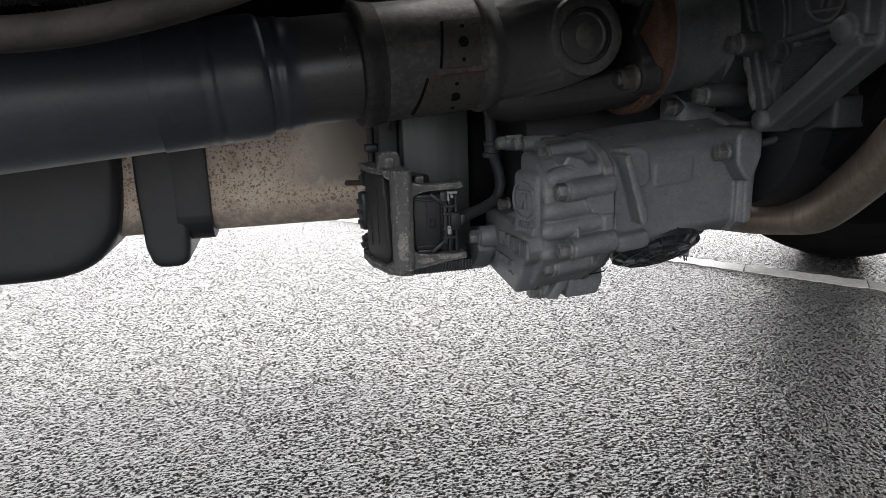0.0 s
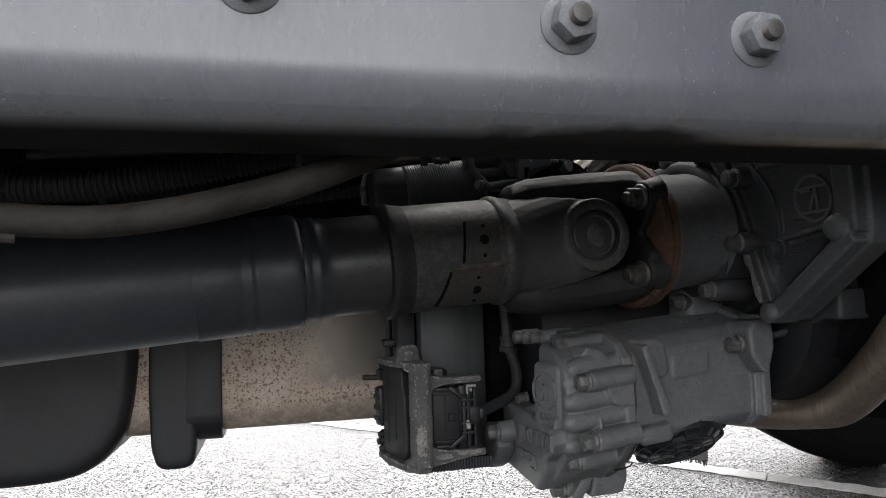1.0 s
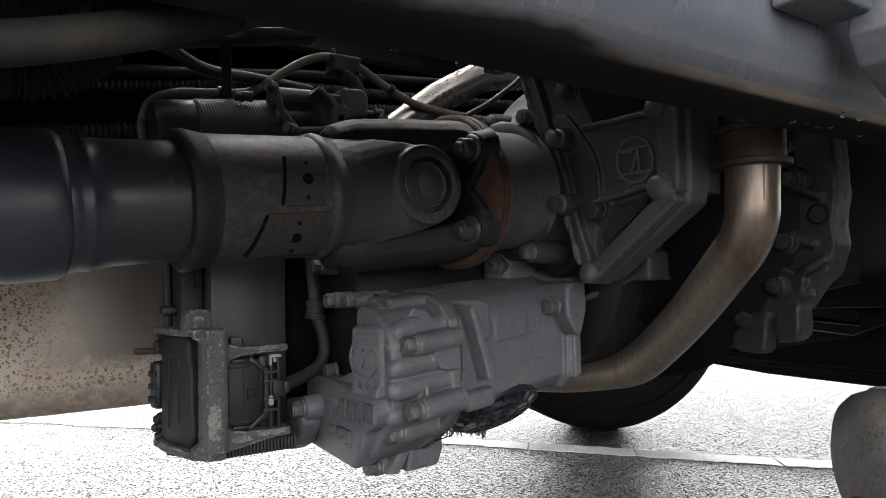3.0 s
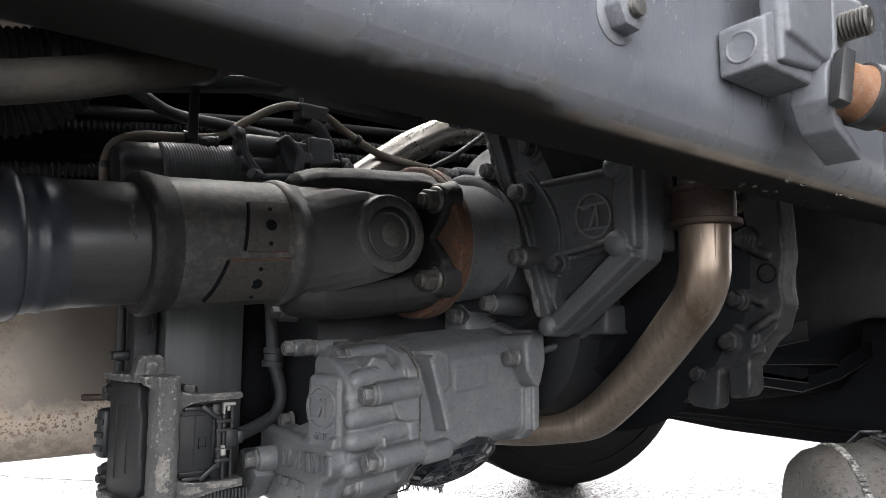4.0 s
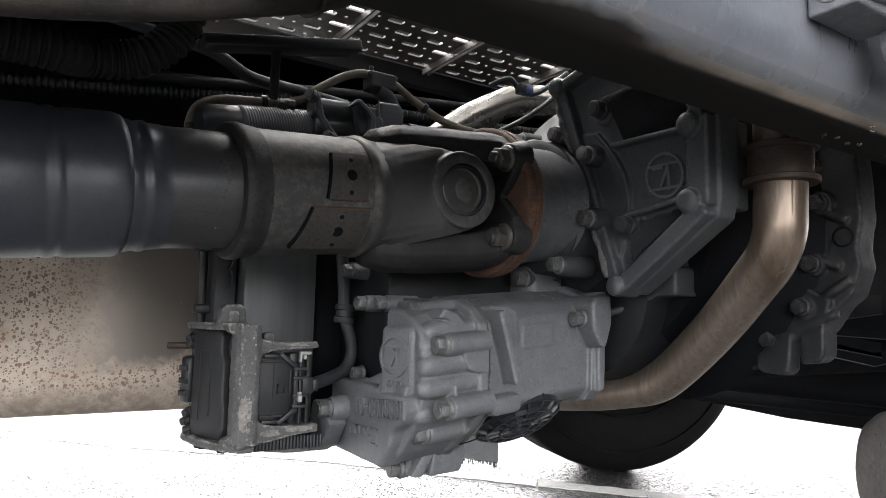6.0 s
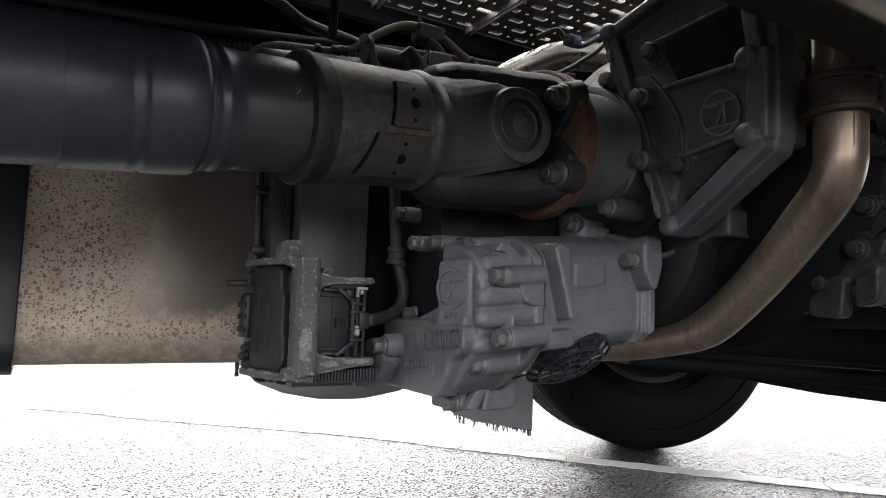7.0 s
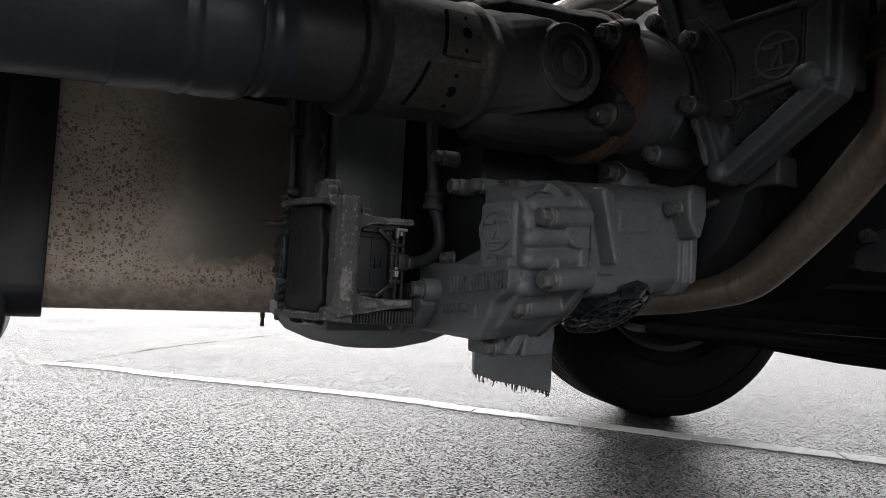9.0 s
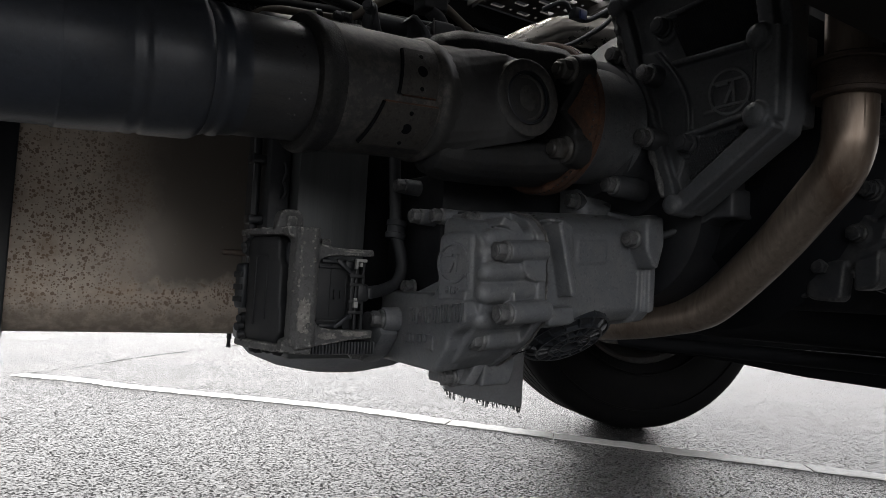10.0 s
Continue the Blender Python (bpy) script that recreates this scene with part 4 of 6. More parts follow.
def gearbox():
    e = thing("gearbox", "dusty grey cast truck gearbox with retarder and bolted covers", "gearbox", at=(0.6, 0.78, 0.62))
    inv = Matrix.Translation((-0.6, -0.78, -0.62))

    def p(name, bm, mat=M_CAST, label="", parent=None, smooth=40):
        return part(name, moved(bm, inv), mat, parent or e, label, smooth)

    def bolt(pos, d=(-1, 0, 0), af=0.018, h=0.011, w=0.0118, mat=M_BOLTG):
        return p("bolt", hexhead(pos, d, af, h, w), mat)

    p("output_flange", lathe([(0.416, 0.088), (0.419, 0.0890), (0.424, 0.0885), (0.426, 0.0800), (0.432, 0.0765), (0.466, 0.0760), (0.473, 0.0745), (0.50, 0.0745), (0.51, 0.081)], AX0, AXD, 56), M_HUB, "grimy grey output flange hub")
    # Grime and the gloom behind the hub both go into this darker casting
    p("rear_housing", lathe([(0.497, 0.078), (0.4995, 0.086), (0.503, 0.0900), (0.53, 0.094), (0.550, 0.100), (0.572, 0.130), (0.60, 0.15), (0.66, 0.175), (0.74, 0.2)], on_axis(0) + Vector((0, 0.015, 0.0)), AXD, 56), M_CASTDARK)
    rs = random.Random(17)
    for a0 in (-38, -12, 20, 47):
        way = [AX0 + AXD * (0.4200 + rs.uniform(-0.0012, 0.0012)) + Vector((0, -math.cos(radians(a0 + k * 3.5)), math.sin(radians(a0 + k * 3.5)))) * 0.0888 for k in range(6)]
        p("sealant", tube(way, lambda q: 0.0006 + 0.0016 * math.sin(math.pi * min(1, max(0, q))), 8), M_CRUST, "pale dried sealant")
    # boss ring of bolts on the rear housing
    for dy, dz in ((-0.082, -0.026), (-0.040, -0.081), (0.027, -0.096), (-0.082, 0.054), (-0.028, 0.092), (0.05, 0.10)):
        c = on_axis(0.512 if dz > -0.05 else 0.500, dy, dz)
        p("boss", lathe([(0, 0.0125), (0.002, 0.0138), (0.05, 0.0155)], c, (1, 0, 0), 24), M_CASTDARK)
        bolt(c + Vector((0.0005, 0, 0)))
    # Box added to fill the gap behind; its colour is the shade there
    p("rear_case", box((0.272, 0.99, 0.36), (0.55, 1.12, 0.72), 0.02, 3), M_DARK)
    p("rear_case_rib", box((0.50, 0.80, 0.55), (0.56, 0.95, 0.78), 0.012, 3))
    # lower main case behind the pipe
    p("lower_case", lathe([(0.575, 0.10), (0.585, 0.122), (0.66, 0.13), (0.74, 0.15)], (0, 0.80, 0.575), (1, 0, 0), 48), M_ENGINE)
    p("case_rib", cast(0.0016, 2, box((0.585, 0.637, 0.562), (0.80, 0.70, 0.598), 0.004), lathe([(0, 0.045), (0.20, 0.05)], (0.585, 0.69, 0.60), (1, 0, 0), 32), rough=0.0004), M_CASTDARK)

    # retarder: main body
    sec = [(0.735, 0.535), (0.752, 0.552), (0.80, 0.566), (0.93, 0.566), (0.96, 0.52), (0.96, 0.44), (0.93, 0.420), (0.81, 0.418), (0.752, 0.426), (0.737, 0.440)]
    rim = prism([(a + (-0.007 if a < 0.82 else 0), b + (0.004 if b > 0.5 else -0.004)) for a, b in sec], 0.545, 0.566, "x", 0.002, 2)
    lug = prism([(0.522, 0.548), (0.530, 0.556), (0.558, 0.556), (0.560, 0.520), (0.549, 0.490), (0.540, 0.492), (0.524, 0.515)], 0.7065, 0.76, "y", 0.004)
    body = [prism(sec, 0.3695, 0.552, "x", 0.006, 3), rim, lug,
            prism([(0.376, 0.553), (0.402, 0.552), (0.417, 0.545), (0.421, 0.512), (0.414, 0.503), (0.40, 0.504)], 0.7315, 0.76, "y", 0.004),
            prism([(0.3725, 0.546), (0.380, 0.549), (0.4065, 0.474), (0.4055, 0.464), (0.398, 0.463)], 0.7115, 0.75, "y", 0.0015),
            prism([(0.430, 0.500), (0.478, 0.500), (0.4795, 0.502), (0.4795, 0.525), (0.478, 0.527), (0.430, 0.527), (0.428, 0.525), (0.428, 0.502)], 0.7338, 0.75, "y", 0.0008), box((0.372, 0.722, 0.430), (0.418, 0.76, 0.452), 0.007),
            prism([(0.549, 0.560), (0.568, 0.560), (0.564, 0.436), (0.552, 0.433)], 0.7225, 0.80, "y", 0.003),
            lathe([(0, 0.013), (0.002, 0.0145), (0.04, 0.017)], (0.5225, 0.728, 0.533), (1, 0, 0), 28),
            prism([(0.345, 0.356), (0.392, 0.353), (0.40, 0.372), (0.395, 0.43), (0.36, 0.43), (0.35, 0.39)], 0.808, 0.835, "y", 0.004)]
    p("retarder_body", inclined(cast(0.0015, 3, *body, rough=0.0004, grain=30), 0.47), M_CASTEDGE, smooth=80)
    bolt((0.520, 0.728, 0.533))
    # end cover: cast lobes, bolt bosses and the angled end with its marks
    sec2 = [(0.7235, 0.442), (0.7205, 0.47), (0.7210, 0.502), (0.727, 0.516), (0.742, 0.529), (0.765, 0.539), (0.797, 0.543), (0.803, 0.536), (0.803, 0.472), (0.86, 0.456), (0.86, 0.375), (0.82, 0.364), (0.79, 0.368), (0.765, 0.384), (0.745, 0.406), (0.7285, 0.425)]
    END = Matrix.Translation((0.2675, 0.784, 0.435)) @ Matrix.Rotation(radians(-4.5), 4, "Z")
    PAD = Matrix.Translation((0.2735, 0.7640, 0.488)) @ Matrix.Rotation(radians(14), 4, "Z")
    rnd0 = random.Random(21)
    flange_sec = [(0.711, 0.424), (0.7105, 0.50), (0.716, 0.520), (0.735, 0.537), (0.765, 0.548), (0.83, 0.550), (0.86, 0.52), (0.86, 0.40), (0.80, 0.362), (0.772, 0.376), (0.735, 0.400)]
    solids = [prism(sec2, 0.283, 0.369, "x", 0.008, 4),
              prism(flange_sec, 0.3545, 0.3675, "x", 0.002),
              moved(prism([(0.16, 0.02), (0.03, 0.02), (0.01, 0.0165), (-0.050, 0.0155), (-0.056, 0.0), (-0.050, -0.012), (-0.032, -0.022), (-0.022, -0.04), (0.0, -0.066), (0.16, -0.068)], 0.0, 0.032, "x", 0.005), END),
              moved(box((0, -0.030, -0.050), (0.04, 0.026, 0.036), 0.008, 3), PAD),
              prism([(0.270, 0.436), (0.2703, 0.442), (0.2745, 0.460), (0.30, 0.47), (0.30, 0.43)], 0.738, 0.80, "y", 0.001),
              # step with a rounded lower corner in front of the seam, and the brow over the top boss
              prism([(0.329, 0.497), (0.331, 0.482), (0.338, 0.472), (0.349, 0.468), (0.366, 0.467), (0.366, 0.497)], 0.7085, 0.73, "y", 0.002),
              prism([(0.305, 0.530), (0.318, 0.528), (0.328, 0.520), (0.334, 0.509), (0.346, 0.509), (0.340, 0.524), (0.330, 0.534), (0.312, 0.540)], 0.7225, 0.76, "y", 0.002),
              box((0.318, 0.7085, 0.443), (0.322, 0.73, 0.458), 0.0015)]
    lobes = [((0.309, 0.774, 0.537), 0.0115, 0.366), ((0.309, 0.7145, 0.501), 0.0112, 0.366), ((0.310, 0.7075, 0.4353), 0.0118, 0.366), ((0.308, 0.750, 0.404), 0.0115, 0.372), ((0.314, 0.812, 0.356), 0.0120, 0.40)]
    for c, rad, x1 in lobes:
        L = x1 - c[0]
        solids.append(lathe([(0, rad * 0.92), (0.0015, rad), (L - 0.002, rad * 1.03), (L, rad)], c, (1, 0, 0), 28))
        solids.append(box((c[0] + 0.002, c[1], c[2] - rad * 1.05), (x1 - 0.002, c[1] + 0.06, c[2] + rad * 1.05), 0.004))
        bolt((c[0] - 0.001, c[1], c[2]))
    for x0, y, z, rr in ((0.279, 0.7240, 0.4800, 0.0120), (0.2785, 0.7240, 0.4575, 0.0118), (0.288, 0.7340, 0.5155, 0.0118), (0.280, 0.7360, 0.4300, 0.0125), (0.281, 0.7300, 0.5010, 0.0105), (0.284, 0.756, 0.5235, 0.012), (0.282, 0.765, 0.404, 0.013), (0.284, 0.795, 0.384, 0.012)):
        pts = [(0, 0.002), (0.001, rr * 0.5), (0.004, rr * 0.75), (0.009, rr * 0.92), (0.016, rr), (0.07, rr), (0.085, rr * 0.9)]
        solids.append(lathe(pts, (x0, y, z), (1, 0, 0), 28))
    cover = p("retarder_cover", inclined(cast(0.0012, 4, *solids, rough=0.0004, grain=35), 0.31), M_CASTEDGE, smooth=80)
    lip = [(a - (0.0014 if a < 0.82 else 0), b + (0.0014 if b > 0.45 else -0.0014)) for a, b in flange_sec]
    k = []
    for (a0, b0), (a1, b1) in zip(lip, lip[1:] + lip[:1]):
        n_ = max(1, round(math.hypot(a1 - a0, b1 - b0) / 0.003))
        k += [(a0 + (a1 - a0) * i / n_ + rnd0.uniform(-0.0012, 0.0012), b0 + (b1 - b0) * i / n_ + rnd0.uniform(-0.0008, 0.0008)) for i in range(n_)]
    p("gasket", inclined(prism(k, 0.3674, 0.3689, "x"), 0.31), M_CRUST, "pale crusted gasket seam", smooth=20)
    p("diagonal_stay", tube([(0.566, 0.73, 0.54), (0.60, 0.68, 0.56), (0.62, 0.655, 0.575)], 0.005, 10, smooth=False), M_CASTDARK)
    p("joint_line", tube([(0.371, 0.7365, 0.4010), (0.369, 0.7405, 0.3955), (0.363, 0.7480, 0.3915), (0.357, 0.7570, 0.388)], 0.0008, 6, smooth=False), M_DARK)
    p("foot_rib", prism([(0.315, 0.35), (0.345, 0.395), (0.36, 0.395), (0.33, 0.348)], 0.79, 0.81, "y", 0.002))

    rc = random.Random(44)
    for k in range(46):
        x = rc.uniform(0.30, 0.52)
        d = rc.uniform(0.0, 0.03)
        y, z = (0.755 + d, 0.5535 + d * 0.29) if x > 0.37 else (0.765 + d, 0.5395 + d * 0.12)
        w = rc.uniform(0.0008, 0.0026)
        crumb = lathe([(0, w), (w * 0.4, w * rc.uniform(0.6, 0.9)), (w * 0.7, w * 0.2)], (0, 0, 0), (0, 0, 1), 7)
        m = Matrix.Translation((x, y + 0.08 * (x - 0.42), z + 0.0885 * (x - (0.47 if x > 0.37 else 0.31)))) @ Matrix.Rotation(rc.uniform(0, 6), 4, "Z") @ Matrix.Diagonal((rc.uniform(0.8, 2.6), 1, 1, 1))
        p("dirt_crumb", moved(crumb, m), M_CRUST, "pale dried dirt")

    def mark_ring(c, n, up, rad, parent, depth=0.0015):
        n, up = Vector(n).normalized(), Vector(up)
        right = up.cross(n).normalized()
        up = n.cross(right).normalized()
        m = Matrix(((right.x, up.x, n.x, c[0]), (right.y, up.y, n.y, c[1]), (right.z, up.z, n.z, c[2]), (0, 0, 0, 1)))
        bits = [lathe([(0, rad * 0.86), (depth, rad * 0.88), (depth, rad * 0.99), (0, rad * 1.01), (0, rad * 0.86)], (0, 0, 0), (0, 0, 1), 48, False)]
        for x0, y0, x1, y1, a in ((-0.86, 0.42, 0.86, 0.52, 0), (-0.86, -0.60, 0.86, -0.50, 0), (-0.50, -0.10, 0.42, 0.04, 62), (0.14, -0.46, 0.28, 0.42, 0), (-0.62, 0.30, -0.02, 0.42, 0)):
            bits.append(box((x0 * rad, y0 * rad, 0), (x1 * rad, y1 * rad, depth), 0, m=Matrix.Rotation(radians(a), 4, "Z") if a else None))
        p("maker_mark", moved(joined(*bits), m), M_CAST, "raised round maker's mark", parent)

    mark_ring((0.2727, 0.7602, 0.487), (-0.970, -0.242, 0), (0, 0, 1), 0.0225, None, 0.0022)
    p("mark_frame", moved(joined(box((-0.0016, -0.0252, -0.0265), (0.001, -0.0240, 0.0265), 0), box((-0.0016, -0.025, -0.0265), (0.001, 0.016, -0.0253), 0)), PAD))

    def glyph_bars(i, y, z, w, h, t, d):
        """A plain raised bar group standing in for one cast character; y runs backwards along the line."""
        bits = [box((-d, y - t, z), (0.001, y, z + h), 0)]
        if i % 3 != 1:
            bits.append(box((-d, y - w, z + h - t), (0.001, y, z + h), 0))
        if i % 2:
            bits.append(box((-d, y - w, z), (0.001, y, z + t), 0))
        if i % 4 in (1, 2, 3):
            bits.append(box((-d, y - w, z), (0.001, y - w + t, z + h), 0))
        return joined(*bits)

    for i in range(11):
        y, z = 0.066 - i * 0.0122, -0.016 + i * 0.0011
        bits = box((-0.0024, y - 0.006, z + 0.009), (0.001, y - 0.001, z + 0.012), 0) if i == 2 else glyph_bars(i, y, z, 0.0092, 0.019, 0.0028, 0.0024)
        p("raised_bar", inclined(moved(bits, Matrix.Translation((-0.0012, 0, 0)) @ END), 0.31))
    for i in (0, 1, 2, 3, 5, 6, 7):
        p("raised_bar", moved(glyph_bars(i, 0.078 - i * 0.0078, -0.042 + i * 0.0006, 0.0052, 0.0095, 0.0016, 0.0018), Matrix.Translation((-0.0010, 0, 0)) @ END))
    p("raised_frame", moved(joined(box((-0.002, 0.0, -0.046), (0.001, 0.018, -0.0445), 0), box((-0.002, 0.0, -0.030), (0.001, 0.018, -0.0285), 0), box((-0.002, 0.0, -0.046), (0.001, 0.0015, -0.0285), 0)), END))
    m = PAD @ Matrix.Translation((-0.0016, -0.004, -0.0310)) @ Matrix(((0, 0, -1, 0), (-1, 0, 0, 0), (0, 1, 0, 0), (0, 0, 0, 1)))
    p("raised_number", lettering("6130", 0.0115, 0.0014, m), M_CAST)
    # pad with bolt, foot with bolt, at the back corner of the end face
    p("side_lug", lathe([(0, 0.013), (0.003, 0.0145), (0.03, 0.016)], (0.254, 0.885, 0.418), (1, 0, 0), 28))
    bolt((0.2535, 0.885, 0.418), af=0.018, h=0.011, w=0.0115)
    p("side_arm", prism([(0.90, 0.425), (0.875, 0.40), (0.90, 0.372), (0.93, 0.36), (0.95, 0.38), (0.93, 0.425)], 0.25, 0.275, "x", 0.004))
    bolt((0.248, 0.925, 0.375), af=0.018)
    for c in ((0.303, 0.837, 0.546), (0.288, 0.862, 0.546), (0.288, 0.905, 0.588)):
        p("boss", lathe([(0, 0.010), (0.04, 0.011)], c, (1, 0, 0), 20))
        bolt(c, af=0.016, w=0.010)
    # Bolt bridge and recess wall: shade of the recess put into dark colours
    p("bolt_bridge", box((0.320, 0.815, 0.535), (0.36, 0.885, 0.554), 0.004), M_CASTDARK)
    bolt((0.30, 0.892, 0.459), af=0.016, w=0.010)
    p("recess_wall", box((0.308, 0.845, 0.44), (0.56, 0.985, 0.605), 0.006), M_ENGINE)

    # ribbed cover standing out towards the rail, its lower end set further back
    def lean(bm):
        for v in bm.verts:
            k = min(0.018, 0.018 - 0.12 * (v.co.z - 0.655))
            v.co += Vector((k, k * 0.75, 0))
        return bm

    out = [(0.757, 0.835), (0.735, 0.765), (0.705, 0.69), (0.676, 0.592), (0.664, 0.566), (0.648, 0.565), (0.535, 0.642), (0.530, 0.66), (0.530, 0.735), (0.535, 0.80), (0.545, 0.873), (0.57, 0.885), (0.66, 0.872)]

    def bar(a, b, w, x0, x1=0.55):
        a, b = Vector((0, *a)), Vector((0, *b))
        d = b - a
        dn = d.normalized()
        y = Vector((1, 0, 0)).cross(dn)
        bm = box((-w * 0.3, -w / 2, x0), (d.length + w * 0.3, w / 2, x1), min(0.003, w * 0.3))
        return moved(bm, Matrix(((0, 0, 1, 0), (dn.y, y.y, 0, a.y), (dn.z, y.z, 0, a.z), (0, 0, 0, 1))))

    arc = [(0.70 - 0.045 * k / 12 - 0.022 * math.sin(math.pi * k / 12), 0.765 - 0.125 * k / 12) for k in range(13)]
    solids = [prism(out, 0.522, 0.555, "x", 0.003),
              prism([(0.735, 0.772)] + arc + [(0.672, 0.59)], 0.518, 0.53, "x", 0.001),
              bar((0.757, 0.835), (0.733, 0.765), 0.018, 0.507), bar((0.735, 0.768), (0.705, 0.69), 0.018, 0.507), bar((0.706, 0.693), (0.664, 0.572), 0.016, 0.507),
              bar((0.672, 0.744), (0.553, 0.741), 0.006, 0.511), bar((0.655, 0.655), (0.557, 0.668), 0.006, 0.511), bar((0.69, 0.803), (0.56, 0.812), 0.005, 0.514),
              bar((0.655, 0.573), (0.545, 0.650), 0.020, 0.504, 0.555), bar((0.547, 0.742), (0.547, 0.662), 0.026, 0.506, 0.58),
              bar((0.566, 0.868), (0.549, 0.745), 0.018, 0.506, 0.57), bar((0.757, 0.835), (0.57, 0.872), 0.012, 0.504),
              bar((0.632, 0.678), (0.568, 0.682), 0.0025, 0.5205), bar((0.57, 0.66), (0.57, 0.738), 0.003, 0.519),
              prism([(0.585, 0.845), (0.552, 0.83), (0.532, 0.795), (0.532, 0.74), (0.56, 0.74)], 0.548, 0.558, "x", 0.002)]
    for k in range(12):
        solids.append(bar(arc[k], arc[k + 1], 0.004, 0.5155))
    for y, z, rr in ((0.556, 0.741, 0.0135), (0.557, 0.660, 0.0140), (0.660, 0.572, 0.0125), (0.566, 0.872, 0.0135), (0.757, 0.835, 0.012)):
        solids.append(lathe([(0, rr * 0.3), (0.001, rr * 0.6), (0.0035, rr * 0.88), (0.008, rr), (0.04, rr * 1.05)], (0.496, y, z), (1, 0, 0), 24))
    for y, z in ((0.687, 0.790), (0.648, 0.645)):
        solids.append(lathe([(0, 0.015), (0.002, 0.017), (0.012, 0.018)], (0.516, y, z), (1, 0, 0), 24))
    c = p("side_cover", lean(cast(0.0013, 1, *solids, rough=0.0004, grain=50)), M_DARKEDGE, "dark ribbed cast side cover", smooth=80)
    for y, z in ((0.687, 0.790), (0.648, 0.645)):
        part("bolt", moved(lean(hexhead((0.514, y, z), (-1, 0, 0), 0.019, 0.012, 0.012)), inv), M_CASTDARK, c)
    p("plate_hole", lean(lathe([(0, 0.0062), (-0.001, 0.0075), (-0.001, 0.0095), (0.001, 0.0098)], (0.5475, 0.556, 0.783), (1, 0, 0), 20, False)), M_CASTDARK, "", c)
    mark_ring((0.5350, 0.6096, 0.697), (-1, 0, -0.12), (0, 0, 1), 0.0265, c, 0.003)

    rr = random.Random(12)
    way = []
    for (y0, z0), (y1, z1) in (((0.765, 0.832), (0.742, 0.765)), ((0.742, 0.765), (0.714, 0.692)), ((0.714, 0.692), (0.673, 0.575))):
        way += [(0.5078 + rr.uniform(-0.0008, 0.0008), y0 + (y1 - y0) * k / 14 + rr.uniform(-0.001, 0.001), z0 + (z1 - z0) * k / 14) for k in range(14)]
    p("rim_edge", lean(cast(0.0011, 0, tube(way, lambda q: 0.0042 + 0.0010 * math.sin(q * 61), 8, 3), rough=0.0007, grain=240)), M_RIM, "pitted pale edge", c)

    # diamond grid pressed into two fields of the cover
    def grid(field):
        def inside(y, z):
            ok = False
            for (y0, z0), (y1, z1) in zip(field, field[1:] + field[:1]):
                if (z0 > z) != (z1 > z) and y < (y1 - y0) * (z - z0) / (z1 - z0) + y0:
                    ok = not ok
            return ok
        bm = bmesh.new()
        y0, y1 = min(a for a, b in field), max(a for a, b in field)
        z0, z1 = min(b for a, b in field), max(b for a, b in field)
        s = 0.0032
        for i in range(int((y1 - y0) / s) + 1):
            for j in range(int((z1 - z0) / s) + 1):
                y, z = y0 + i * s + (s / 2 if j % 2 else 0), z0 + j * s
                if inside(y, z):
                    top = bm.verts.new((0.5219, y, z))
                    k = [bm.verts.new((0.5150, y + dy * s * 0.5, z + dz * s)) for dy, dz in ((1, 0), (0, 1), (-1, 0), (0, -1))]
                    for q in range(4):
                        bm.faces.new((top, k[q], k[(q + 1) % 4]))
        p("diamond_grid", lean(bm), M_GRID, "", c, 0)
    grid([(0.655, 0.747), (0.566, 0.748), (0.570, 0.803), (0.680, 0.797)])
    grid([(0.648, 0.645), (0.572, 0.655), (0.645, 0.602)])

    # bell housing towards the engine
    bell = [prism([(0.66, 0.47), (0.612, 0.492), (0.583, 0.507), (0.549, 0.524), (0.530, 0.552), (0.514, 0.566), (0.503, 0.60), (0.506, 0.622), (0.500, 0.66), (0.503, 0.73), (0.52, 0.82), (0.60, 0.88), (0.9, 0.9), (1.05, 0.8), (1.05, 0.55), (0.95, 0.47)], 0.745, 0.785, "x", 0.003),
            prism([(0.629, 0.52), (0.629, 0.476), (0.622, 0.470), (0.592, 0.468), (0.586, 0.474), (0.581, 0.52)], 0.732, 0.76, "x", 0.003),
            prism([(0.664, 0.49), (0.660, 0.472), (0.645, 0.470), (0.625, 0.475), (0.62, 0.50)], 0.738, 0.76, "x", 0.003),
            prism([(0.573, 0.52), (0.573, 0.483), (0.552, 0.486), (0.545, 0.495), (0.544, 0.53)], 0.736, 0.77, "x", 0.003)]
    for y, z in ((0.544, 0.679), (0.556, 0.605), (0.569, 0.553), (0.611, 0.512)):
        bell.append(lathe([(0, 0.0135), (0.003, 0.0155), (0.03, 0.019)], (0.736, y, z), (1, 0, 0), 24))
    for (y0, z0), (y1, z1) in (((0.513, 0.585), (0.552, 0.560)), ((0.53, 0.545), (0.585, 0.525)), ((0.64, 0.50), (0.62, 0.66)), ((0.60, 0.54), (0.58, 0.68)), ((0.525, 0.600), (0.590, 0.625)), ((0.515, 0.655), (0.60, 0.70)), ((0.56, 0.70), (0.55, 0.80))):
        bell.append(tube([(0.745, y0, z0), (0.742, (y0 + y1) / 2, (z0 + z1) / 2), (0.745, y1, z1)], 0.006, 10))
    bell.append(prism([(0.60, 0.50), (0.545, 0.53), (0.535, 0.56), (0.575, 0.585), (0.63, 0.56)], 0.738, 0.75, "x", 0.003))
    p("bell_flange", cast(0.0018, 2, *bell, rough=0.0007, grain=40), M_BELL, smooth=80)
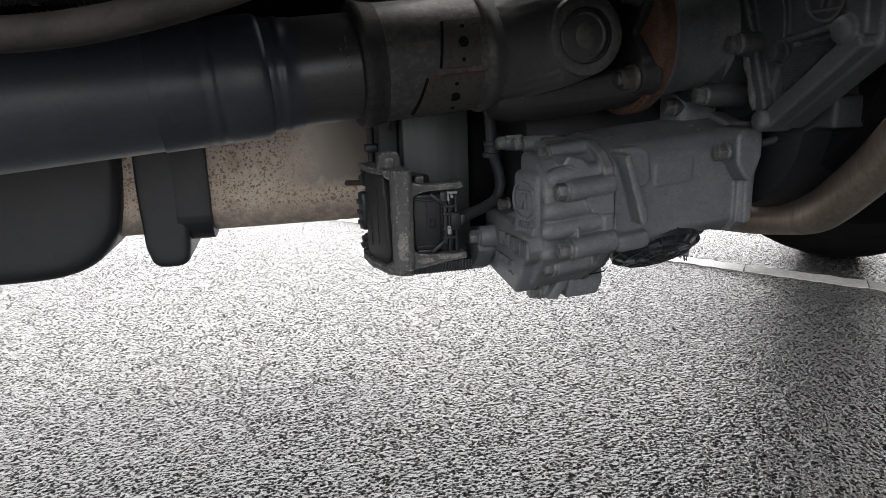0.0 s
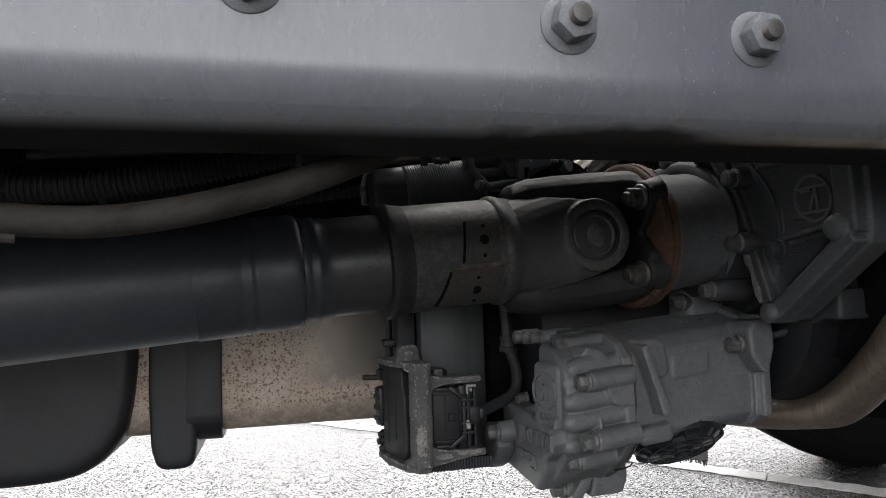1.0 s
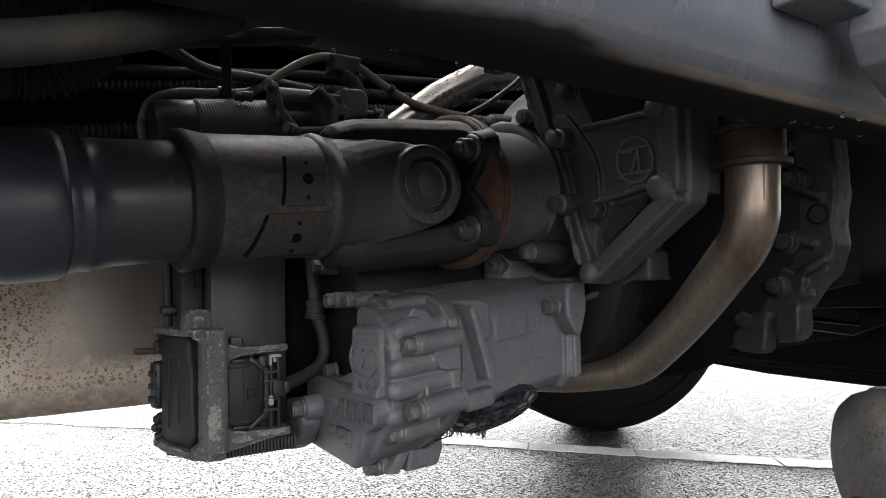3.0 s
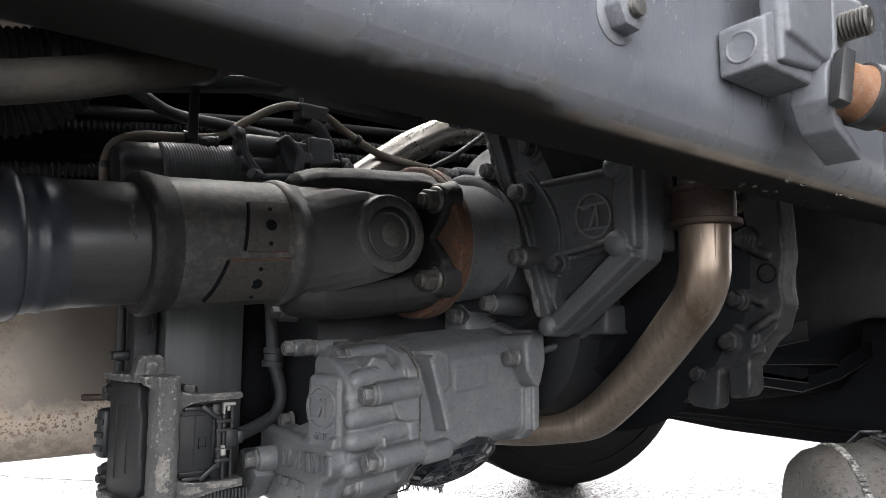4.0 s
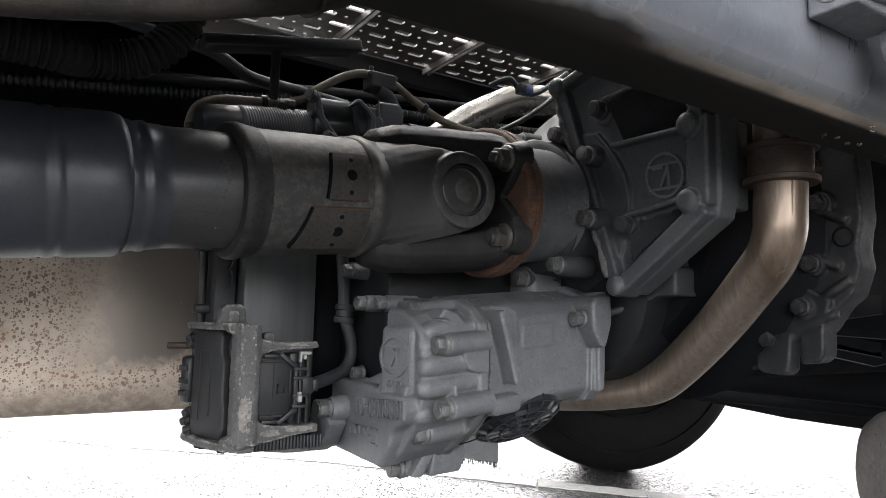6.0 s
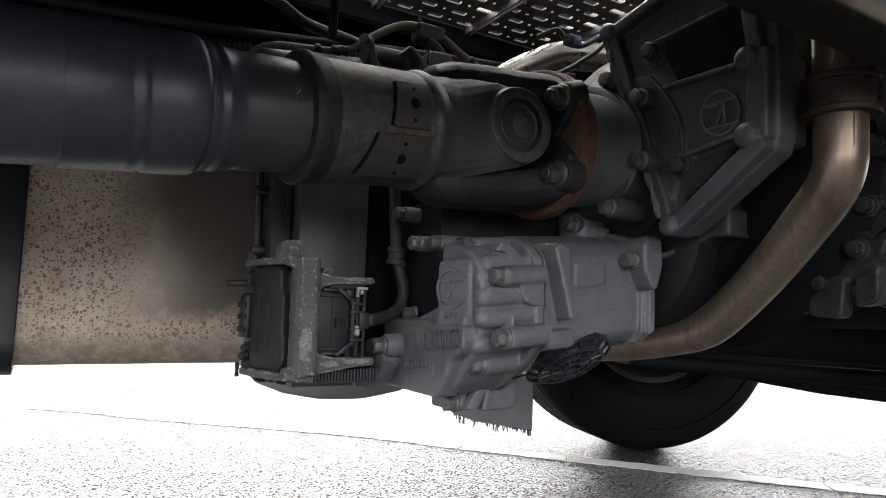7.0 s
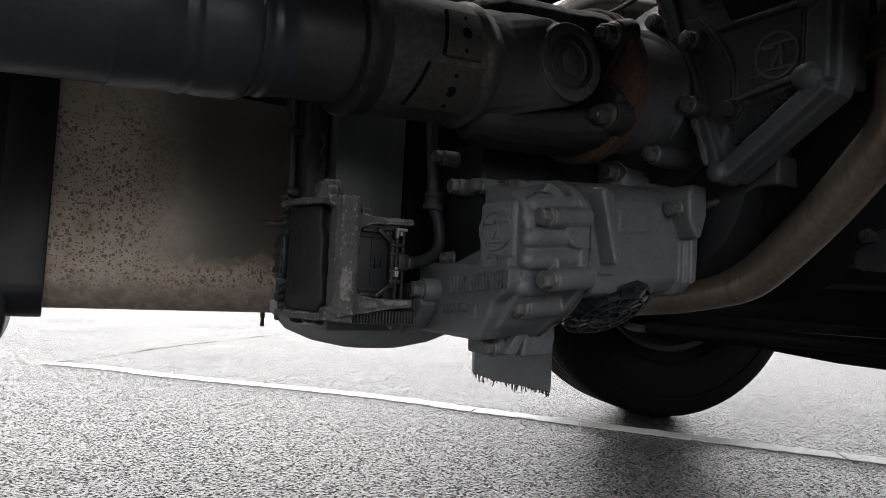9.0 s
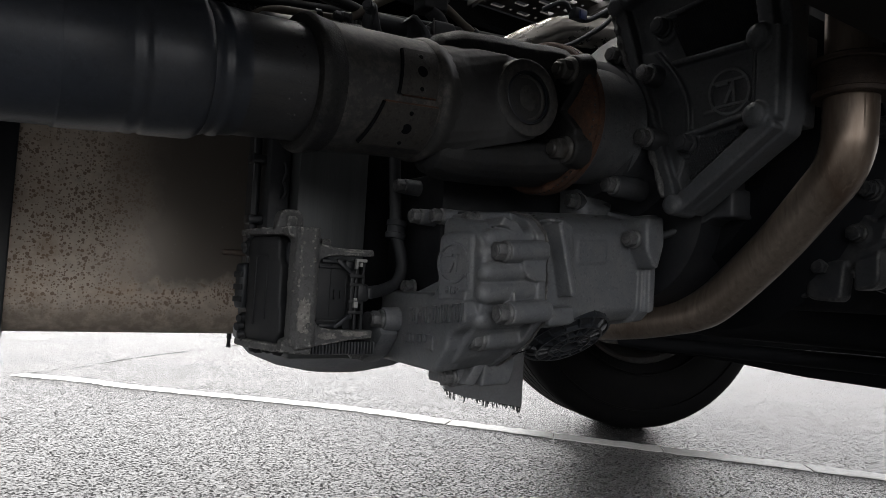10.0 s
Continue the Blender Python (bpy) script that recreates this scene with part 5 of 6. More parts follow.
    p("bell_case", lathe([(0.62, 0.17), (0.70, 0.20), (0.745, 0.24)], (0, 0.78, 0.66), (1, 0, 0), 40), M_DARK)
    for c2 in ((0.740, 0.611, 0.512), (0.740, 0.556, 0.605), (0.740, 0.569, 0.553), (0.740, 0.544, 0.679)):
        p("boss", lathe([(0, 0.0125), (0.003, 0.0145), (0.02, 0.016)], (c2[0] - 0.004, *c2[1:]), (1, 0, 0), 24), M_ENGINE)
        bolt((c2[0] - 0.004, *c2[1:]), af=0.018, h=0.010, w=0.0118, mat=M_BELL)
    p("bolt_hole", lathe([(0.002, 0.0115), (-0.002, 0.0125), (-0.003, 0.0105), (0.004, 0.0095), (0.0055, 0.009)], (0.7455, 0.521, 0.636), (1, 0, 0), 24), M_DARK)
    # thin plates beside the engine; pale rods stand in for their edge highlights
    for (x0, z0), (x1, z1), h in (((0.919, 0.578), (1.030, 0.602), 0.05), ((0.911, 0.539), (1.056, 0.552), 0.03), ((0.876, 0.503), (1.047, 0.485), 0.022), ((0.873, 0.519), (1.152, 0.510), 0.012), ((0.892, 0.489), (1.024, 0.472), 0.02), ((1.024, 0.472), (1.16, 0.486), 0.02), ((1.16, 0.486), (1.40, 0.54), 0.03)):
        sheet = prism([(x0, z0), (x1, z1), (x1, z1 + h), (x0, z0 + h)], 0.619, 0.6205, "y", 0.0)
        plate = p("engine_plate", sheet, M_DARK)
        part("edge_highlight", moved(tube([(x0, 0.6188, z0), (x1, 0.6188, z1)], 0.0008, 6, smooth=False), inv), M_STEEL, plate)
    # Engine block in near black, for the gloom it stands in
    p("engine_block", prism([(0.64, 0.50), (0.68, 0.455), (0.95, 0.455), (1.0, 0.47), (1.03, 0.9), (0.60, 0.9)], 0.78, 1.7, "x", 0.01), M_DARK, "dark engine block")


def oil_filter_cap():
    e = thing("oil_filter_cap", "black ribbed plastic cap under the retarder", "filter cap", at=(0.46, 0.80, 0.395))
    d = Vector((0.03, -0.55, -0.83)).normalized()
    c = Vector((0.462, 0.792, 0.420))
    m = Matrix.Translation(-Vector((0.46, 0.80, 0.395))) @ Matrix.Translation(c) @ frame_to(d)
    cap = lathe([(0, 0.058), (0.012, 0.058), (0.016, 0.055), (0.022, 0.044), (0.024, 0.026), (0.024, 0.004)], (0, 0, 0), (0, 0, 1), 40)
    part("cap", moved(cap, m), M_BLACK, e)
    for k in range(16):
        rib = prism([(0.012, 0.018), (0.055, 0.006), (0.0592, 0.008), (0.0585, 0.016), (0.050, 0.0235), (0.040, 0.0275), (0.012, 0.029)], -0.0013, 0.0013, "y", 0.0005)
        part("rib", moved(rib, m @ Matrix.Rotation(radians(22.5 * k), 4, "Z")), M_RIBS, e)
    for r0, top in ((0.013, 0.030), (0.027, 0.0295), (0.043, 0.0275), (0.0565, 0.020)):
        ring = lathe([(0.012, r0 - 0.0014), (top, r0 - 0.0011), (top, r0 + 0.0011), (0.012, r0 + 0.0014)], (0, 0, 0), (0, 0, 1), 40, False)
        part("ring_rib", moved(ring, m), M_RIBS, e)
    for a in (20, 200):
        tab = box((0.05, -0.007, 0.0), (0.067, 0.007, 0.010), 0.003, m=Matrix.Rotation(radians(a), 4, "Z"))
        part("tab", moved(tab, m), M_BLACK, e)


def control_unit():
    e = thing("control_unit", "black transmission control module in a weathered cast aluminium frame", "control unit", at=(0.16, 0.93, 0.45))
    back = Matrix.Translation((-0.16, -0.93, -0.45))
    c = Matrix.Translation((0.1245, 0.893, 0))
    plate_m = back @ Matrix.Translation((0.009, 0, 0)) @ c @ Matrix.Rotation(radians(16.2), 4, "Z") @ c.inverted()

    def p(name, bm, mat, m=back, label="", smooth=35, parent=None):
        return part(name, moved(bm, m), mat, parent or e, label, smooth)

    p("module", box((0.130, 0.897, 0.392), (0.19, 0.985, 0.505), 0.006), M_BLACK, plate_m)
    plate = p("end_plate", prism([(0.8955, 0.398), (0.8955, 0.425), (0.899, 0.43), (0.899, 0.475), (0.905, 0.484), (0.905, 0.504), (0.91, 0.5105), (0.960, 0.510), (0.967, 0.503), (0.967, 0.395), (0.960, 0.387), (0.903, 0.385)], 0.1205, 0.137, "x", 0.003, 3), M_MODULE, plate_m, "flat black plastic end plate")
    for y, z0, z1 in ((0.925, 0.412, 0.487), (0.948, 0.405, 0.485)):
        p("plate_rib", box((0.1195, y, z0), (0.1215, y + 0.0012, z1), 0.0004), M_MODULE, plate_m, parent=plate)
    p("plate_rib", box((0.1195, 0.925, 0.486), (0.1215, 0.949, 0.4872), 0.0004), M_MODULE, plate_m, parent=plate)
    # cast frame: corner post, lug, and the two arms reaching round the connectors
    frame_solids = [
        prism([(0.1325, 0.888), (0.1315, 0.864), (0.1355, 0.857), (0.150, 0.8515), (0.157, 0.855), (0.160, 0.872), (0.150, 0.888)], 0.386, 0.519, "z", 0.003, 2),
        prism([(0.134, 0.520), (0.142, 0.514), (0.152, 0.503), (0.175, 0.4985), (0.224, 0.4995), (0.226, 0.492), (0.19, 0.4905), (0.170, 0.489), (0.159, 0.484), (0.153, 0.473), (0.1505, 0.455),
               (0.1505, 0.43), (0.154, 0.416), (0.162, 0.409), (0.180, 0.406), (0.228, 0.4055), (0.227, 0.3975), (0.19, 0.393), (0.155, 0.386), (0.135, 0.383), (0.137, 0.45)], 0.856, 0.880, "y", 0.0015),
        prism([(0.104, 0.985), (0.108, 0.93), (0.122, 0.886), (0.136, 0.862), (0.156, 0.860), (0.158, 0.985)], 0.511, 0.519, "z", 0.002),
        prism([(0.104, 0.985), (0.108, 0.93), (0.122, 0.886), (0.136, 0.862), (0.156, 0.860), (0.158, 0.985)], 0.378, 0.387, "z", 0.002),
        prism([(0.122, 0.519), (0.124, 0.510), (0.131, 0.506), (0.134, 0.496), (0.140, 0.496), (0.140, 0.519)], 0.866, 0.882, "y", 0.001), prism([(0.122, 0.380), (0.124, 0.392), (0.131, 0.396), (0.134, 0.408), (0.140, 0.408), (0.140, 0.380)], 0.866, 0.882, "y", 0.001),
        prism([(0.118, 0.514), (0.152, 0.514), (0.150, 0.528), (0.149, 0.537), (0.143, 0.541), (0.126, 0.540), (0.121, 0.534)], 0.892, 0.914, "y", 0.003),
        box((0.128, 0.886, 0.52), (0.140, 0.895, 0.533), 0.003), box((0.164, 0.868, 0.497), (0.176, 0.882, 0.509), 0.003)]
    p("cast_frame", cast(0.0011, 1, *frame_solids, rough=0.0007, grain=110), M_ALU, smooth=80, label="corroded cast aluminium frame")
    # paint worn to bare metal on the lower post and on both arms
    rnd = random.Random(31)

    def worn(cx, cz, rx, rz, y, m):
        ring = [(cx + rx * math.cos(t) * k, cz + rz * math.sin(t) * k) for t, k in ((2 * math.pi * i / 26, rnd.uniform(0.72, 1.08)) for i in range(26))]
        p("worn_patch", prism(ring, y - 0.0008, y + 0.002, "y"), M_BARE, back @ m, "chipped bright metal patch")

    slant = Matrix.Translation((0.137, 0.8546, 0)) @ Matrix.Rotation(radians(-14), 4, "Z") @ Matrix.Translation((-0.137, -0.8546, 0))
    worn(0.1425, 0.425, 0.0082, 0.0165, 0.8544, slant)
    worn(0.1400, 0.412, 0.0048, 0.0120, 0.8543, slant)
    worn(0.146, 0.404, 0.0022, 0.0030, 0.8544, slant)
    worn(0.205, 0.4015, 0.020, 0.0030, 0.8562, Matrix.Identity(4))
    worn(0.172, 0.399, 0.012, 0.0045, 0.8562, Matrix.Identity(4))
    worn(0.200, 0.4955, 0.014, 0.0012, 0.8562, Matrix.Identity(4))
    # pitted specks of bare metal along the post's edges
    for k in range(34):
        z = rnd.uniform(0.392, 0.516)
        x, y = rnd.choice(((0.1503, 0.8512), (0.1355, 0.8568), (0.1318, 0.8635))) if k % 2 else (rnd.uniform(0.136, 0.15), 0.0)
        m = slant if k % 2 == 0 else Matrix.Identity(4)
        w = rnd.uniform(0.0005, 0.0014)
        worn(x, z, w, w * rnd.uniform(0.8, 2.2), 0.8544 if k % 2 == 0 else y, m)
    # connector between the arms
    body = p("connector", box((0.160, 0.868, 0.409), (0.197, 0.905, 0.484), 0.003), M_MODULE, label="black plastic connector")
    for q in (box((0.1765, 0.8668, 0.411), (0.1777, 0.869, 0.482), 0), box((0.1615, 0.8655, 0.475), (0.196, 0.87, 0.478), 0.0008), box((0.1615, 0.8655, 0.414), (0.196, 0.87, 0.417), 0.0008),
              joined(box((0.181, 0.865, 0.440), (0.190, 0.87, 0.4415), 0), box((0.181, 0.865, 0.4495), (0.190, 0.87, 0.451), 0), box((0.181, 0.865, 0.440), (0.1825, 0.87, 0.451), 0), box((0.1885, 0.865, 0.440), (0.190, 0.87, 0.451), 0))):
        p("moulding", q, M_MODULE, parent=body)
    for sgn, zc in ((1, 0.478), (-1, 0.415)):
        p("latch_arm", moved(box((-0.012, -0.003, -0.0025), (0.012, 0.003, 0.0025), 0.001), Matrix.Translation((0.191, 0.863, zc)) @ Matrix.Rotation(radians(38 * sgn), 4, "Y")), M_BLACK, parent=body)
        p("latch_arm", box((0.163, 0.861, zc + sgn * 0.005 - 0.002), (0.183, 0.868, zc + sgn * 0.005 + 0.002), 0.001), M_BLACK, parent=body)
    p("latch_bar", box((0.1985, 0.860, 0.418), (0.2035, 0.868, 0.474), 0.0012), M_MODULE)
    p("latch_bar", box((0.205, 0.862, 0.400), (0.209, 0.869, 0.488), 0.0012), M_MODULE)
    p("latch_bar", box((0.2145, 0.864, 0.404), (0.2185, 0.872, 0.486), 0.0012), M_MODULE)
    p("latch_back", box((0.197, 0.874, 0.404), (0.221, 0.90, 0.486), 0.003), M_BLACK)
    for z in (0.424, 0.436, 0.456, 0.466):
        p("latch_tooth", box((0.197, 0.859, z), (0.2145, 0.866, z + 0.004), 0.0008), M_MODULE)
    p("plug", box((0.2075, 0.858, 0.439), (0.222, 0.885, 0.459), 0.003), M_MODULE)
    p("plug_nose", box((0.2215, 0.861, 0.442), (0.229, 0.882, 0.456), 0.002), M_BLACK)
    p("clip", joined(box((0.2035, 0.857, 0.4845), (0.217, 0.863, 0.488), 0.0006), box((0.2035, 0.857, 0.476), (0.206, 0.863, 0.486), 0.0006), box((0.208, 0.857, 0.479), (0.2115, 0.862, 0.484), 0.0006)), M_WHITE, label="white plastic clip")
    p("clip", joined(box((0.2025, 0.856, 0.4315), (0.2075, 0.862, 0.4385), 0.0006), box((0.2025, 0.856, 0.4395), (0.2065, 0.861, 0.4425), 0.0006)), M_WHITE, label="white plastic clip")
    # screws, plugs and a second connector round the far edge of the plate
    rnd = random.Random(8)
    for y, z in ((0.968, 0.508), (0.975, 0.492), (0.978, 0.412), (0.972, 0.392), (0.92, 0.380), (0.945, 0.378), (0.965, 0.384), (0.982, 0.402), (0.978, 0.50), (0.905, 0.378)):
        p("screw", lathe([(0, 0.007), (0.008, 0.007), (0.010, 0.0055), (0.014, 0.005), (0.015, 0.003)], (0.132, y, z), (-1, rnd.uniform(-0.2, 0.5), rnd.uniform(-0.3, 0.3)), 12), M_MODULE, plate_m)
    side = p("side_connector", box((0.118, 0.972, 0.422), (0.15, 0.992, 0.478), 0.005), M_BLACK, plate_m)
    for z in (0.43, 0.445, 0.46):
        p("connector_rib", box((0.116, 0.974, z), (0.12, 0.99, z + 0.007), 0.001), M_MODULE, plate_m, parent=side)
    p("stud", lathe([(0, 0.004), (0.026, 0.004), (0.028, 0.003)], (0.128, 0.985, 0.490), (-0.8, 0.6, 0), 12), M_CLAMP, plate_m)
    p("fin_base", box((0.15, 0.872, 0.376), (0.24, 0.96, 0.392), 0.003), M_CASTDARK)
    for k in range(22):
        p("fin", box((0.152 + k * 0.004, 0.868, 0.377), (0.154 + k * 0.004, 0.95, 0.392), 0.0006), M_CASTDARK)


def oil_cooler():
    e = thing("oil_cooler", "flat grey brushed metal oil cooler beside the gearbox", "oil cooler", at=(0.22, 1.0, 0.5))
    inv = Matrix.Translation((-0.22, -1.0, -0.5))
    part("panel", moved(box((0.168, 0.97, 0.36), (0.266, 1.10, 0.72), 0.004), inv), M_COOLER, e)
    part("side_panel", moved(box((0.138, 0.995, 0.40), (0.166, 1.10, 0.72), 0.004), inv), M_CASTDARK, e)
    for z in (0.575, 0.60):
        part("clip", moved(tube([(0.156, 0.993, z + 0.012), (0.158, 0.988, z), (0.155, 0.992, z - 0.012)], 0.002, 6), inv), M_BLACK, e)


def air_tank():
    e = thing("oil_sump", "dark round bottomed gearbox oil sump", "oil sump", at=(0.315, 1.15, 0.375))
    dish = lathe([(0, 0.01), (0.002, 0.05), (0.012, 0.10), (0.028, 0.14), (0.055, 0.165), (0.07, 0.165)], (0, 0, -0.055), (0, 0, 1), 48)
    part("dish", moved(dish, Matrix.Diagonal((1, 0.6, 1, 1))), M_FLAP, e)
    part("drain_stud", lathe([(0, 0.005), (0.03, 0.005), (0.032, 0.003)], (-0.155, 0.0, 0.018), (0, 0, -1), 12), M_BLACK, e)


def water_pipe():
    e = thing("coolant_pipe", "brown heat-tinted steel coolant pipe with bends", "pipe", "coolant pipes", at=(0.59, 0.505, 0.7))
    inv = Matrix.Translation((-0.59, -0.505, -0.7))
    pts = [(0.592, 0.505, 0.95), (0.590, 0.505, 0.80), (0.588, 0.505, 0.70), (0.585, 0.505, 0.65), (0.585, 0.507, 0.625), (0.590, 0.520, 0.600), (0.601, 0.55, 0.573), (0.618, 0.60, 0.531), (0.634, 0.655, 0.490), (0.645, 0.70, 0.460), (0.650, 0.73, 0.447), (0.652, 0.77, 0.438), (0.648, 0.84, 0.426), (0.642, 0.95, 0.415)]
    part("tube", moved(tube(pts, 0.0262, 28, 10), inv), M_PIPE, e)
    # Seam ridge on the near side stands in for the pipe's highlight line
    side = Vector((-0.55, -0.8, 0.22)).normalized() * 0.0256
    part("seam_highlight", moved(tube([Vector(q) + side for q in pts[1:-2]], 0.0014, 8, 10), inv), M_PIPE, e)
    cl = thing("pipe_clamp", "rusty band clamp round the steel coolant pipe", "pipe clamp", at=(0.588, 0.505, 0.695))
    part("core", lathe([(-0.018, 0.0275), (-0.017, 0.032), (0.020, 0.032), (0.021, 0.0275)], (0, 0, 0), (0, 0, 1), 40), M_CLAMP, cl)
    for z0 in (-0.019, 0.016):
        part("band", lathe([(z0, 0.028), (z0, 0.0365), (z0 + 0.001, 0.0375), (z0 + 0.0055, 0.0375), (z0 + 0.0065, 0.0365), (z0 + 0.0065, 0.028)], (0, 0, 0), (0, 0, 1), 44), M_CLAMP, cl)
    part("clamp_bolt", moved(hexhead((0.0, 0, 0), (1, -0.2, 0), 0.012, 0.008, 0.008), Matrix.Translation((0.036, -0.012, 0.005))), M_CLAMP, cl)


def far_pipe():
    e = thing("coolant_pipe", "bright polished steel coolant pipe behind the gearbox", "pipe", "coolant pipes", at=(0.6, 1.0, 0.9))
    inv = Matrix.Translation((-0.6, -1.0, -0.9))
    pts = [(0.46, 1.02, 0.80), (0.53, 1.01, 0.855), (0.575, 1.0, 0.883), (0.62, 0.99, 0.905), (0.67, 0.97, 0.91), (0.75, 0.93, 0.905)]
    part("tube", moved(tube(pts, 0.026, 24, 8), inv), M_CHROME, e)


def shift_cylinder():
    e = thing("shift_valve", "dusty grey valve block with ribbed filter canister on the gearbox", "valve block", at=(0.27, 0.95, 0.78))
    inv = Matrix.Translation((-0.27, -0.95, -0.78))

    def p(name, bm, mat=M_CAST, label=""):
        return part(name, moved(bm, inv), mat, e, label)

    prof = [(0, 0.004), (0.001, 0.034), (0.004, 0.037)]
    s = 0.006
    while s < 0.12:
        prof += [(s, 0.0374), (s + 0.0007, 0.0366), (s + 0.0022, 0.0366), (s + 0.0029, 0.0374)]
        s += 0.0036
    prof += [(0.122, 0.036)]
    p("canister", lathe(prof, (0.148, 0.975, 0.762), (1, 0.02, 0.12), 48), M_GRID, "ribbed dusty canister")
    p("canister_end", lathe([(0, 0.01), (0.002, 0.03), (0.01, 0.036), (0.05, 0.036)], (0.10, 0.978, 0.757), (1, 0.02, 0.12), 32), M_BLACK)
    slope = (1, 0, 0.07)
    p("body", cast(0.0013, 2, lathe([(0, 0.0125), (0.003, 0.0145), (0.05, 0.0145), (0.07, 0.014)], (0.236, 0.945, 0.806), slope, 32), lathe([(0, 0.0150), (0.058, 0.0150)], (0.242, 0.950, 0.781), slope, 32),
                   box((0.290, 0.935, 0.765), (0.336, 1.0, 0.822), 0.004, 2), lathe([(0, 0.012), (0.07, 0.0122)], (0.245, 0.975, 0.798), slope, 24), rough=0.0003), M_GRID)
    p("end_block", cast(0.0013, 2, prism([(0.328, 0.772), (0.336, 0.786), (0.368, 0.794), (0.370, 0.820), (0.364, 0.831), (0.331, 0.829)], 0.926, 1.0, "y", 0.004, 3), lathe([(0, 0.007), (0.006, 0.008)], (0.3265, 0.93, 0.798), (0, -1, 0), 20), rough=0.0003), M_GRID)
    p("joint", tube([(0.3285, 0.9252, 0.829), (0.3295, 0.9252, 0.812), (0.331, 0.9252, 0.795), (0.3345, 0.9252, 0.784)], 0.0012, 6, smooth=False), M_CRUST, "pale sealant line")
    p("hex_bracket", cast(0.0011, 1, prism([(0.284, 0.812), (0.290, 0.821), (0.297, 0.821), (0.317, 0.805), (0.320, 0.798), (0.3185, 0.768), (0.308, 0.772), (0.311, 0.798), (0.306, 0.806), (0.293, 0.815)], 0.914, 0.935, "y", 0.0015), prism([(0.290, 0.816), (0.308, 0.803), (0.311, 0.796), (0.309, 0.773), (0.300, 0.775), (0.295, 0.79)], 0.921, 0.935, "y", 0.001), rough=0.0003), M_GRID)
    p("lower_tube", lathe([(0, 0.0062), (0.052, 0.0062)], (0.266, 0.925, 0.7615), (1, 0, 0.16), 20), M_GRID)
    p("strap", cast(0.0010, 1, prism([(0.230, 0.8175), (0.237, 0.819), (0.2395, 0.806), (0.244, 0.789), (0.254, 0.775), (0.2655, 0.764), (0.264, 0.756), (0.2555, 0.755), (0.247, 0.769), (0.238, 0.785), (0.2335, 0.802)], 0.913, 0.921, "y", 0.0012), rough=0.0002), M_GRID)
    for c in ((0.229, 0.915, 0.811), (0.255, 0.915, 0.7605)):
        p("bolt", hexhead(c, (-0.75, -0.65, 0.05), 0.0135, 0.010, 0.0085), M_GRID)
    for c in ((0.203, 0.945, 0.803), (0.213, 0.943, 0.804)):
        p("bolt", hexhead(c, (-1, 0, 0), 0.011, 0.008, 0.007), M_CASTDARK)
    p("fitting", lathe([(0, 0.0055), (0.02, 0.0055), (0.021, 0.009), (0.034, 0.009), (0.035, 0.006)], (0.366, 0.945, 0.803), (1, 0, 0), 20), M_CASTDARK)
    p("union", lathe([(0, 0.0085), (0.002, 0.0095), (0.012, 0.0095), (0.014, 0.008)], (0.396, 0.95, 0.797), (0.4, -1, 0), 20), M_BOLTG)
    p("cable_clip", cast(0.0012, 1, box((0.347, 0.985, 0.872), (0.388, 1.02, 0.897), 0.003), box((0.343, 0.988, 0.890), (0.392, 1.015, 0.897), 0.002), lathe([(0, 0.004), (0.012, 0.004)], (0.352, 1.0, 0.896), (0, 0, 1), 12), rough=0.0003), M_CASTDARK)
    p("clip_post", tube([(0.392, 0.995, 0.834), (0.386, 0.995, 0.852), (0.376, 0.995, 0.865), (0.362, 0.995, 0.872)], 0.011, 14), M_CASTDARK)


